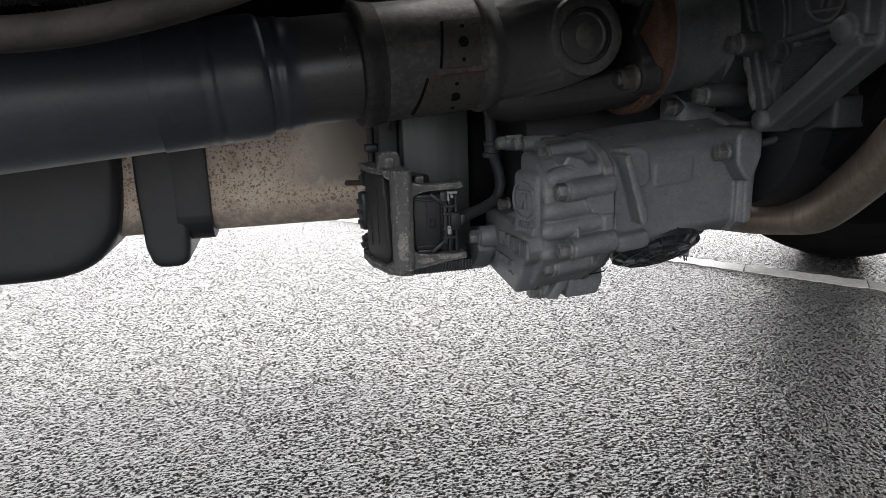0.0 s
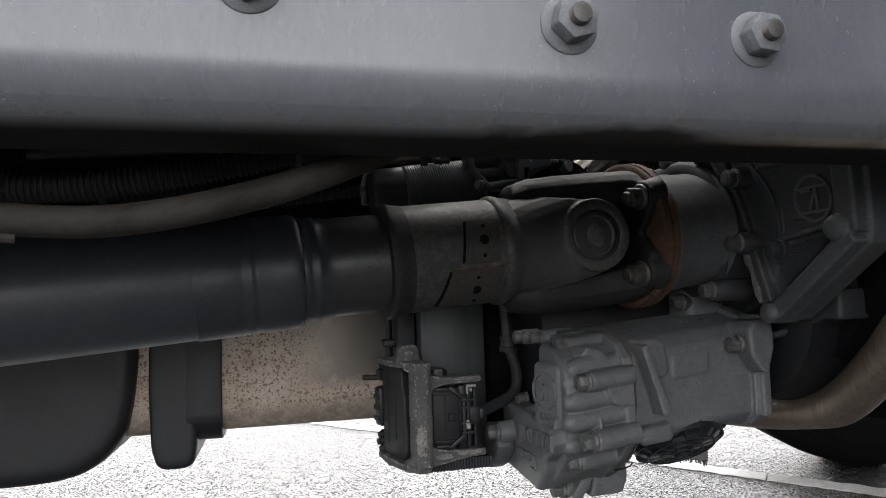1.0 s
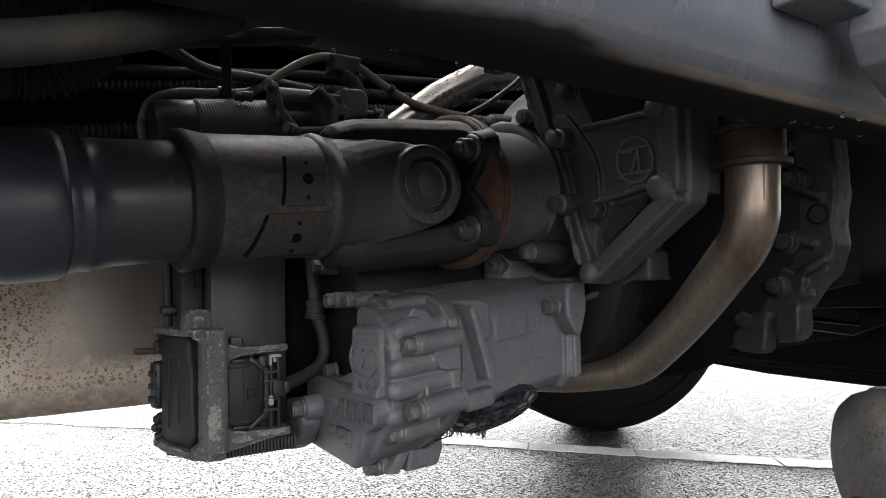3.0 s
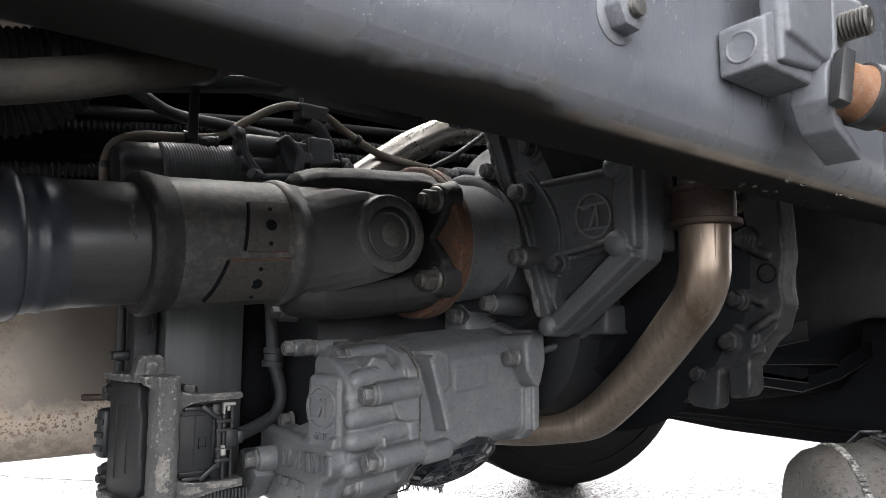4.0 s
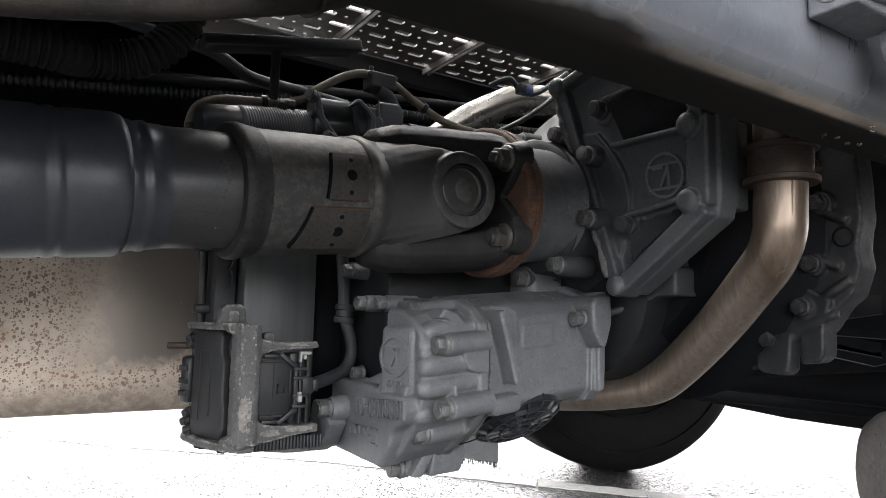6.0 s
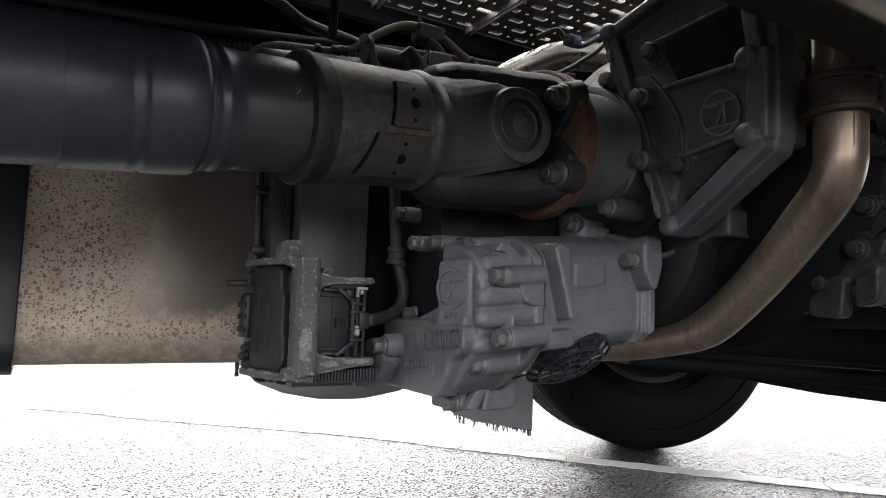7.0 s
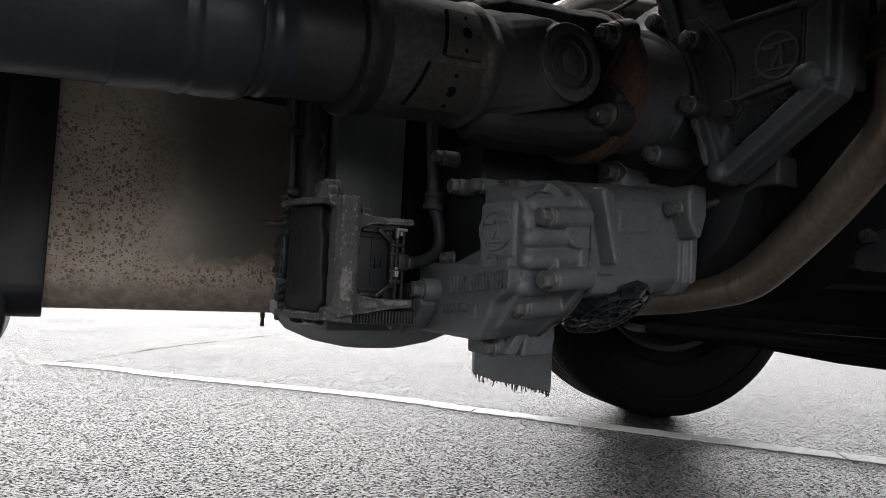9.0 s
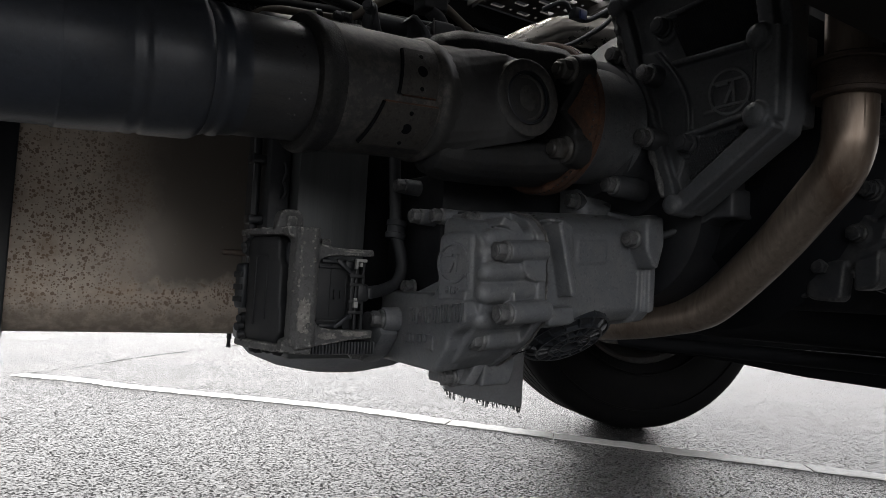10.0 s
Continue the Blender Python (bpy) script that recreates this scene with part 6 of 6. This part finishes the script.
def cables():
    c = part("cable", tube([(0.096, 1.0, 0.745), (0.096, 1.0, 0.775), (0.106, 1.0, 0.798), (0.135, 1.0, 0.812), (0.18, 1.0, 0.818), (0.23, 1.0, 0.827), (0.27, 1.0, 0.856), (0.31, 1.0, 0.883), (0.345, 1.0, 0.894), (0.39, 1.0, 0.888),
                            (0.43, 1.0, 0.868), (0.48, 0.99, 0.842), (0.53, 0.97, 0.828), (0.58, 0.95, 0.82)], 0.0062, 12), M_CABLE)
    tagged(c, "beige sleeved cable arched over the valve block", "cable", "cables")
    for a, d in (((0.19, 1.0, 0.82), (1, 0, 0.1)), ((0.445, 0.998, 0.86), (1, 0, -0.5)), ((0.098, 1.0, 0.768), (0, 0, 1))):
        t = part("cable_tie", lathe([(-0.004, 0.0068), (-0.004, 0.0085), (0.004, 0.0085), (0.004, 0.0068)], a, d, 16, False), M_BLACK)
        tagged(t, "black cable tie round the beige cable", "cable tie", "cable ties")
    runs = [([(-0.4, 1.15, 0.80), (0.05, 1.15, 0.85), (0.3, 1.15, 0.885), (0.6, 1.14, 0.90), (0.9, 1.13, 0.92)], 0.009, 0.0009, M_BLACK, "black corrugated conduit along the far frame rail"),
            ([(-0.4, 1.12, 0.72), (0.10, 1.14, 0.79), (0.3, 1.14, 0.83), (0.5, 1.13, 0.865), (0.62, 1.11, 0.85), (0.72, 1.08, 0.80)], 0.010, 0.0012, M_BLACK, "black corrugated conduit behind the gearbox"),
            ([(-0.4, 1.13, 0.84), (0.1, 1.14, 0.875), (0.4, 1.15, 0.915), (0.8, 1.15, 0.955)], 0.009, 0.0, M_BLACK, "black air line along the far frame rail"),
            ([(-0.4, 1.16, 0.75), (0.1, 1.16, 0.81), (0.35, 1.16, 0.84), (0.7, 1.15, 0.86)], 0.006, 0.0, M_DARK, "thin black brake line along the far rail"),
            ([(-0.02, 0.95, 0.87), (0.10, 0.95, 0.855), (0.16, 0.96, 0.835), (0.24, 1.0, 0.845), (0.34, 1.06, 0.86)], 0.008, 0.0, M_BLACK, "black cable looping over the gearbox")]
    runs += [([(0.50, 0.90, 0.88), (0.522, 0.88, 0.890), (0.542, 0.88, 0.877), (0.569, 0.88, 0.876), (0.604, 0.88, 0.897), (0.64, 0.88, 0.925)], 0.004, 0.0, M_BLACK, "thin black wire looping behind the side cover"),
             ([(0.44, 0.80, 0.775), (0.449, 0.80, 0.780), (0.477, 0.80, 0.796), (0.507, 0.80, 0.817), (0.533, 0.80, 0.838), (0.56, 0.80, 0.87)], 0.0035, 0.0, M_CASTDARK, "thin grey line rising to the side cover")]
    for pts, r, ribs, mat, label in runs:
        t = part("cable", tube(pts, r, 12, 8, ribs, 0.008), mat)
        tagged(t, label, "cable", "cables")
    def hose(label, mat, pts, r, ribs, pitch, ties):
        e = thing("hose", label, "hose", "hoses under the frame rail", at=pts[2])
        inv = Matrix.Translation(-Vector(pts[2]))
        part("tube", moved(tube(pts, r, 20, 10, ribs, pitch), inv), mat, e)
        way = spline(pts, 10)
        for k in ties:
            d = way[k + 1] - way[k]
            part("tie", moved(lathe([(-0.0022, r), (-0.0022, r + 0.0022), (0.0022, r + 0.0022), (0.0022, r)], way[k], d, 20, False), inv), M_BLACK, e, "black cable tie")

    hose("tan dusty rubber hose under the frame rail", M_HOSE, [(-0.6, 0.45, 0.68), (-0.30, 0.45, 0.665), (-0.192, 0.45, 0.657), (-0.131, 0.45, 0.656), (-0.064, 0.452, 0.668), (0.007, 0.46, 0.692), (0.08, 0.50, 0.735), (0.14, 0.56, 0.80)], 0.0100, 0.0, 0.004, (12, 56))
    hose("dark corrugated hose under the frame rail", M_GREASE, [(-0.6, 0.50, 0.70), (-0.30, 0.50, 0.69), (-0.19, 0.50, 0.684), (-0.10, 0.50, 0.695), (0.0, 0.51, 0.72), (0.1, 0.55, 0.76)], 0.0095, 0.0008, 0.004, (15, 38))
    hose("black corrugated conduit bent upwards over the shaft", M_GREASE, [(-0.5, 0.62, 0.72), (-0.12, 0.63, 0.705), (-0.044, 0.65, 0.71), (-0.01, 0.65, 0.72), (0.012, 0.65, 0.745), (0.018, 0.65, 0.79), (0.01, 0.66, 0.98)], 0.0135, 0.0012, 0.0055, (8, 52))
    h = part("hose", tube([(0.281, 0.928, 0.66), (0.283, 0.926, 0.60), (0.285, 0.923, 0.56), (0.287, 0.922, 0.53), (0.296, 0.921, 0.500), (0.297, 0.920, 0.480), (0.287, 0.915, 0.463), (0.262, 0.905, 0.453), (0.2275, 0.876, 0.449)], 0.0078, 16, 10), M_CASTDARK)
    tagged(h, "dark sheathed cable running to the control unit", "cable", "cables")
    h = part("hose_collar", lathe([(-0.012, 0.0125), (-0.01, 0.0135), (-0.005, 0.0135), (-0.004, 0.0118), (0.004, 0.0118), (0.005, 0.0135), (0.01, 0.0135), (0.012, 0.0125)], (0.287, 0.922, 0.533), (0.1, 0, 1), 24), M_CASTDARK)
    tagged(h, "dark plastic collar on the control unit cable", "collar")
    s = thing("pipe_support", "dark steel support bar above the propeller shaft", "support", at=(0.16, 0.85, 0.84))
    part("bar", box((-0.09, -0.015, -0.007), (0.10, 0.015, 0.007), 0.003, m=Matrix.Rotation(radians(-12), 4, "Y")), M_BLACK, s)
    part("leg", box((-0.010, -0.004, -0.065), (0.0, 0.004, 0.0), 0.002), M_BLACK, s)
    f = thing("hose_fitting", "grey hose fitting block at the frame rail", "hose fitting", at=(-0.205, 0.45, 0.66))
    part("block", box((-0.04, -0.014, -0.012), (0.0, 0.02, 0.022), 0.006, 3), M_PAINT, f)
    part("tie", tube([(-0.03, -0.014, -0.012), (0.0, -0.016, -0.014), (0.025, -0.012, -0.016)], 0.003, 8), M_HOSE, f)


def wire_plug():
    e = thing("wire_plug", "small black and blue plug on a wire behind the gearbox", "plug", at=(0.545, 0.872, 0.876))
    part("shell", box((-0.012, -0.008, -0.008), (0.012, 0.008, 0.007), 0.002), M_BLACK, e)
    part("lock", box((-0.005, -0.011, -0.011), (0.007, -0.007, 0.003), 0.001), M_BLUE, e, "blue locking tab")


def walkway():
    """Perforated plates above the gearbox, lit through their slots."""
    z, y0, y1 = 1.0, 0.84, 1.165
    pitch_x, pitch_y = 0.062, 0.0325
    for x0, nx in ((0.160, 3), (0.356, 3), (0.552, 3), (0.748, 2)):
        x1 = x0 + nx * pitch_x
        e = thing("walkway_plate", "galvanised walkway plate with punched slots above the gearbox", "walkway plate", "walkway plates", at=((x0 + x1) / 2, 1.0, z))
        inv = Matrix.Translation((-(x0 + x1) / 2, -1.0, -z))
        bm = bmesh.new()
        seen = {}

        def vert(q):
            k = tuple(round(a, 5) for a in q)
            if k not in seen:
                seen[k] = bm.verts.new(k)
            return seen[k]

        # cells with one slot each, every second row set over by half a cell
        for j in range(10):
            shift = pitch_x / 2 if j % 2 else 0.0
            b = y0 + j * pitch_y
            for i in range(nx):
                a = x0 + i * pitch_x
                for k in range(2):
                    c0 = a + k * pitch_x / 2
                    slot = (k == 0) == (shift == 0.0)
                    hx, hy = (0.0142, 0.0068) if slot else (0.0032, 0.0032)
                    mx, my, w = c0 + pitch_x / 4, b + pitch_y / 2, pitch_x / 2
                    outer = [(c0, b), (mx, b), (c0 + w, b), (c0 + w, my), (c0 + w, b + pitch_y), (mx, b + pitch_y), (c0, b + pitch_y), (c0, my)]
                    q = 0.86 if slot else 0.71
                    inner = [(mx - hx * q, my - hy * (1 if slot else 0.71)), (mx, my - hy), (mx + hx * q, my - hy * (1 if slot else 0.71)), (mx + hx, my), (mx + hx * q, my + hy * (1 if slot else 0.71)), (mx, my + hy), (mx - hx * q, my + hy * (1 if slot else 0.71)), (mx - hx, my)]
                    o = [vert((*v, z)) for v in outer]
                    n_ = [vert((*v, z)) for v in inner]
                    dn = [vert((*v, z + 0.003)) for v in inner]
                    for t in range(8):
                        bm.faces.new((o[t], o[(t + 1) % 8], n_[(t + 1) % 8], n_[t]))
                        bm.faces.new((n_[t], n_[(t + 1) % 8], dn[(t + 1) % 8], dn[t]))
        part("plate", moved(bm, inv), M_PLATE, e, smooth=0)
        for x in (x0, x1):
            part("edge", moved(box((x - 0.0015, y0, z - 0.012), (x + 0.0015, y1, z + 0.03), 0), inv), M_PLATE, e)


def body_above():
    # Unseen cab sides, with cab floor and deck, added to block sky light
    w = part("cab_side_blocker", box((1.0, 2.64, 0.42), (3.4, 2.7, 2.6), 0.0), M_DARK, smooth=0)
    tagged(w, "unseen far side of the truck cab, added to block sky light", "cab side", kind="structure")
    w = part("cab_side_blocker", box((0.55, -0.50, 0.25), (3.4, -0.44, 2.6), 0.0), M_DARK, smooth=0)
    tagged(w, "unseen near side of the truck cab, added to block sky light", "cab side", kind="structure")
    w = part("cab_floor_blocker", box((0.88, -0.44, 1.0), (3.4, 2.7, 1.06), 0.0), M_DARK, smooth=0)
    tagged(w, "plain near-black cab underside, added to block the sky", "cab floor", kind="structure")
    # Added deck: its openings set how much top light falls through
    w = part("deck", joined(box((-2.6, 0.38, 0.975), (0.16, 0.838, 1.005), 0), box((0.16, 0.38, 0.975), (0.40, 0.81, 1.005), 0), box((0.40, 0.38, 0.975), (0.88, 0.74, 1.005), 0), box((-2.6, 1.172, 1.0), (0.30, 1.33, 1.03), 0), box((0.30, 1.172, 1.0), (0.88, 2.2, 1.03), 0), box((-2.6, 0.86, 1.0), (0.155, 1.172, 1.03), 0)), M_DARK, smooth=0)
    tagged(w, "plain near-black deck, added to block the sky above the chassis", "deck", kind="structure")


def fuel_tank():
    e = thing("fuel_tank", "rust-speckled aluminium tank beyond the far frame rail", "tank", at=(0.0, 1.6, 0.6))
    inv = Matrix.Translation((0, -1.6, -0.6))
    y0, z0, z1, y1, r = 1.37, 0.357, 0.95, 1.95, 0.05
    sec = []
    for cy, cz, a0 in ((y0 + r, z0 + r, 180), (y1 - r, z0 + r, 270), (y1 - r, z1 - r, 0), (y0 + r, z1 - r, 90)):
        sec += [(cy + r * math.cos(radians(a0 + k * 15)), cz + r * math.sin(radians(a0 + k * 15))) for k in range(7)]
    part("shell", moved(prism(sec, -0.9, 0.262, "x", 0.0), inv), M_TANK, e)
    part("end_rim", moved(prism([(1.66 + (a - 1.66) * 1.015, 0.65 + (b - 0.65) * 1.015) for a, b in sec], 0.255, 0.266, "x", 0.0), inv), M_TANK, e)
    part("strap", moved(prism([(1.66 + (a - 1.66) * 1.04, 0.65 + (b - 0.65) * 1.05) for a, b in sec], -0.205, -0.14, "x", 0.003), inv), M_BLACK, e, "black rubber-lined tank strap")
    part("drain_stud", moved(lathe([(0, 0.0046), (0.012, 0.0046), (0.013, 0.0034), (0.022, 0.0034), (0.023, 0.0042), (0.029, 0.0042)], (0.217, 1.425, 0.360), (0, 0, -1), 14), inv), M_BLACK, e, "small black drain stud")


def black_reservoirs():
    e = thing("washer_reservoir", "rounded black plastic reservoir beside the tank", "reservoir", at=(-0.27, 1.45, 0.5))
    inv = Matrix.Translation((0.27, -1.45, -0.5))
    part("shell", moved(cast(0.006, 8, prism([(-0.268, 0.8), (-0.272, 0.45), (-0.268, 0.34), (-0.258, 0.305), (-0.245, 0.298), (-0.205, 0.298), (-0.19, 0.306), (-0.185, 0.34), (-0.183, 0.8)], 1.36, 1.6, "y", 0.018, 3)), inv), M_BLACK, e, smooth=80)
    part("mounting_bracket", moved(box((-0.292, 1.44, 0.352), (-0.262, 1.60, 0.50), 0.006), inv), M_GREASE, e)
    part("seam", moved(tube([(-0.184, 1.40, 0.36), (-0.1835, 1.40, 0.6), (-0.183, 1.40, 0.78)], 0.003, 8), inv), M_BLACK, e)
    b = thing("mudguard", "large black plastic mudguard with rounded lower corner", "mudguard", at=(-0.6, 1.3, 0.5))
    inv = Matrix.Translation((0.6, -1.3, -0.5))
    part("panel", moved(cast(0.009, 14, prism([(-1.6, 0.9), (-1.6, 0.285), (-0.46, 0.292), (-0.40, 0.298), (-0.36, 0.313), (-0.33, 0.338), (-0.308, 0.37), (-0.297, 0.41), (-0.288, 0.49), (-0.284, 0.9)], 1.34, 1.62, "y", 0.03, 3)), inv), M_BLACK, b, smooth=80)
    part("mounting_arm", moved(box((-0.72, 1.245, 0.74), (-0.66, 1.36, 0.79), 0.004), inv), M_GREASE, b)
    for x in (-0.9, -0.55):
        part("bolt", moved(hexhead((x, 1.3405, 0.36), (0, -1, 0), 0.018, 0.008, 0.014), inv), M_BLACK, b)


# ---------------------------------------------------------------- front axle and wheel
def front_wheel():
    e = thing("truck_wheel", "black truck tyre on a steel rim, steered aside, on wet asphalt", "wheel", at=laid_out((1.825, 1.93, 0.525)))
    e.scale = (REACH, REACH, REACH)
    turn = Matrix.Rotation(radians(-18), 4, "Z")
    prof = [(-0.12, 0.285), (-0.14, 0.30), (-0.155, 0.36), (-0.157, 0.42), (-0.148, 0.475), (-0.135, 0.503), (-0.125, 0.511)]
    tread = []
    for x in (-0.09, -0.045, 0.0, 0.045, 0.09):
        tread += [(x - 0.006, 0.514), (x - 0.005, 0.502), (x + 0.005, 0.502), (x + 0.006, 0.514)]
    prof += tread + [(-a, b) for a, b in prof[::-1]]
    prof = [(u, w * 1.024) for u, w in prof]
    tyre = part("tyre", moved(lathe(prof, (0, 0, 0), (0, 1, 0), 96, False), turn), M_RUBBER, e)
    for rr in (0.455, 0.33):
        part("sidewall_ring", moved(lathe([(-0.153, rr - 0.004), (-0.1585, rr - 0.002), (-0.1585, rr + 0.002), (-0.150, rr + 0.004)], (0, 0, 0), (0, 1, 0), 96, False), turn), M_RUBBER, tyre)
    rim = part("rim", moved(lathe([(-0.125, 0.295), (-0.13, 0.288), (-0.12, 0.275), (-0.05, 0.265), (0.0, 0.26), (0.05, 0.24), (0.06, 0.15)], (0, 0, 0), (0, 1, 0), 64, False), turn), M_WHEEL, e)
    for k in range(10):
        a = 2 * math.pi * k / 10
        nut = hexhead((0.1675 * math.cos(a), -0.062, 0.1675 * math.sin(a)), (0, -1, 0), 0.03, 0.02, 0.022)
        part("wheel_nut", moved(nut, turn), M_CASTDARK, rim)
    part("brake_drum", moved(lathe([(-0.16, 0.03), (-0.15, 0.12), (-0.06, 0.2), (0.05, 0.21)], (0, 0, 0), (0, 1, 0), 48), turn), M_DARK, e)


def axle():
    e = thing("front_axle", "dark forged front axle beam", "axle", at=laid_out((1.8, 1.0, 0.34)))
    e.scale = (REACH, REACH, REACH)
    bm = bmesh.new()
    rows = []
    for y, zb, zt in ((0.80, -0.06, 0.08), (0.55, -0.055, 0.075), (0.42, -0.06, 0.055), (0.2, -0.075, 0.045), (-0.3, -0.08, 0.04), (-1.0, -0.06, 0.06)):
        rows.append([bm.verts.new((x, y, z)) for x, z in ((-0.055, zb), (0.055, zb), (0.055, zt), (-0.055, zt))])
    for u, v in zip(rows, rows[1:]):
        for k in range(4):
            bm.faces.new((u[k], u[(k + 1) % 4], v[(k + 1) % 4], v[k]))
    bm.faces.new(rows[0])
    bm.faces.new(rows[-1][::-1])
    rounded(bm, 0.01, 2)
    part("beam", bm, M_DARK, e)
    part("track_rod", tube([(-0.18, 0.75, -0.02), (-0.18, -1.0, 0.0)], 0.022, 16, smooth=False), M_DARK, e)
    # Dark box added to shut out light between engine and axle
    s = thing("axle_gap_box", "near-black box added to close the gap above the axle", "oil pan", at=(1.25, 0.78, 0.49))
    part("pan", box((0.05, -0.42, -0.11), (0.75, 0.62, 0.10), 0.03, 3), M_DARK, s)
    part("drain_plug", hexhead((0.25, -0.1, -0.11), (0, 0, -1), 0.024, 0.012, 0.018), M_ENGINE, s)


def mud_flap():
    e = thing("mud_flap", "grey rubber mud flap with a bristle lower edge", "mud flap", at=laid_out((0.86, 1.5, 0.25), 1.06))
    e.scale = (1.06, 1.06, 1.06)
    part("sheet", prism([(-0.125, 0.78), (-0.112, -0.026), (-0.05, -0.048), (0.125, -0.080), (0.13, 0.78)], -0.006, 0.006, "y", 0.002), M_FLAP, e)
    rnd = random.Random(4)
    bits = []
    for k in range(70):
        x = -0.11 + 0.235 * k / 69
        z = -0.026 - 0.054 * (x + 0.11) / 0.235
        L = rnd.uniform(0.003, 0.012) if rnd.random() < 0.7 else rnd.uniform(0.01, 0.024)
        w = rnd.uniform(0.0004, 0.0008)
        bits.append(box((x - w, -0.002, z - L), (x + w, 0.002, z + 0.004), 0, m=Matrix.Translation((x, 0, z)) @ Matrix.Rotation(radians(rnd.uniform(-22, 22)), 4, "Y") @ Matrix.Translation((-x, 0, -z))))
    part("bristle_edge", joined(*bits), M_BLACK, e, smooth=0)


def exhaust_elbow():
    e = thing("exhaust_elbow", "dull silver exhaust elbow with stitched heat shield and rusty clamp", "exhaust", at=(0.726, 0.437, 0.376))
    d = Vector((0.70, -0.66, 0.02)).normalized()
    c = Vector((-0.052, 0.03, -0.006))
    part("shield", lathe([(0, 0.03), (0.002, 0.05), (0.008, 0.064), (0.018, 0.072), (0.035, 0.076), (0.055, 0.078), (0.085, 0.079)], c, d, 56), M_SHIELD, e)
    up = frame_to(d)
    for k in range(90):
        a = 2 * math.pi * k / 90
        q = Matrix.Translation(c) @ up @ Matrix.Rotation(a, 4, "Z") @ Matrix.Translation((0.0768, 0, 0.040))
        part("stitch", moved(box((-0.0012, -0.0017, -0.0035), (0.0016, 0.0017, 0.0035), 0), q), M_ALU, e)
    part("clamp_band", lathe([(0.080, 0.078), (0.080, 0.083), (0.082, 0.0845), (0.098, 0.0845), (0.10, 0.083), (0.10, 0.078)], c, d, 56, False), M_SHIELD, e)
    part("flange_ring", lathe([(0.098, 0.06), (0.099, 0.080), (0.103, 0.082), (0.112, 0.082), (0.116, 0.078), (0.118, 0.06)], c, d, 56), M_CLAMP, e, "rusty clamp ring")
    lug = c + d * 0.002 + Vector((-0.66, -0.70, 0)) * 0.035 + Vector((0, 0, -0.036))
    part("lug", box((-0.012, -0.012, -0.014), (0.010, 0.012, 0.012), 0.003, m=Matrix.Translation(lug) @ Matrix.Rotation(radians(-43), 4, "Z")), M_BLACK, e)
    tag = Matrix.Translation(c) @ up
    for a, ln in ((62, 0.05), (100, 0.03)):
        q = tag @ Matrix.Rotation(radians(a), 4, "Z") @ Matrix.Translation((0.0865, 0, 0.088))
        lug_bits = joined(box((-0.001, -ln / 2, -0.011), (0.0015, ln / 2, -0.006), 0.0006), box((-0.001, -ln / 2, 0.006), (0.0015, ln / 2, 0.011), 0.0006), box((-0.001, -ln / 2, -0.011), (0.0015, -ln / 2 + 0.008, 0.011), 0.0006), box((-0.001, ln / 2 - 0.008, -0.011), (0.0015, ln / 2, 0.011), 0.0006))
        part("slotted_tab", moved(lug_bits, q), M_STEEL, e)
    part("outlet", tube([c + d * 0.11, c + d * 0.2, c + d * 0.30 + Vector((0.02, 0, 0.06)), c + d * 0.36 + Vector((0.06, 0, 0.3)), c + d * 0.38 + Vector((0.08, 0, 0.62))], 0.06, 32), M_SHIELD, e)


def water_drops():
    """Drops hanging along the lip of the frame rail."""
    rnd = random.Random(11)
    bits = []
    for k in range(14):
        x = rnd.uniform(0.50, 0.78)
        y = rnd.choice((0.386, 0.42)) + rnd.uniform(-0.004, 0.004)
        r = rnd.uniform(0.0016, 0.003)
        bits.append(lathe([(0, r), (r * 0.35, r * 0.9), (r * 0.7, r * 0.6), (r * 0.8, r * 0.1)], (x, y, RAIL_Z + 0.0002), (0, 0, -1), 14))
    ob = part("water_drops", joined(*bits), M_DROP, smooth=80)
    tagged(ob, "clear water drops hanging under the frame rail", "water drops", kind="stuff")
    bits = []
    for k in range(34):
        a = radians(rnd.uniform(-55, 62))
        w = rnd.choice((0.066, 0.070, 0.073)) + rnd.uniform(-0.006, 0.004)
        out = Vector((0, -math.cos(a), math.sin(a)))
        r = rnd.uniform(0.0006, 0.0014)
        bits.append(lathe([(-0.0002, r), (r * 0.4, r * 0.85), (r * 0.7, r * 0.4), (r * 0.75, r * 0.1)], AX0 + AXD * w + out * 0.0545, out, 10))
    ob = part("water_drops", joined(*bits), M_DROP, smooth=80)
    tagged(ob, "small water drops clinging to the bare shaft steel", "water drops", kind="stuff")


def vertical_line():
    r = part("brake_line", tube([(0.132, 1.03, 0.46), (0.131, 1.03, 0.5), (0.128, 1.02, 0.60), (0.124, 1.02, 0.75)], 0.006, 10), M_BLACK)
    tagged(r, "thin black line running down beside the oil cooler", "brake line", "cables")
    for z in (0.53, 0.61):
        k = part("line_clip", box((0.119, 1.01, z), (0.142, 1.035, z + 0.012), 0.003), M_BLACK)
        tagged(k, "small black clip on the thin line", "clip", "line clips")


ground()
road_line()
frame_rails()
for bx, bz in ((-0.046, 0.775), (0.139, 0.763), (0.269, 0.762)):
    rail_bolt(bx, bz)
rail_bracket()
propeller_shaft()
gearbox()
oil_filter_cap()
control_unit()
oil_cooler()
vertical_line()
air_tank()
water_pipe()
far_pipe()
shift_cylinder()
cables()
walkway()
body_above()
fuel_tank()
black_reservoirs()
front_wheel()
axle()
mud_flap()
exhaust_elbow()
water_drops()
wire_plug()
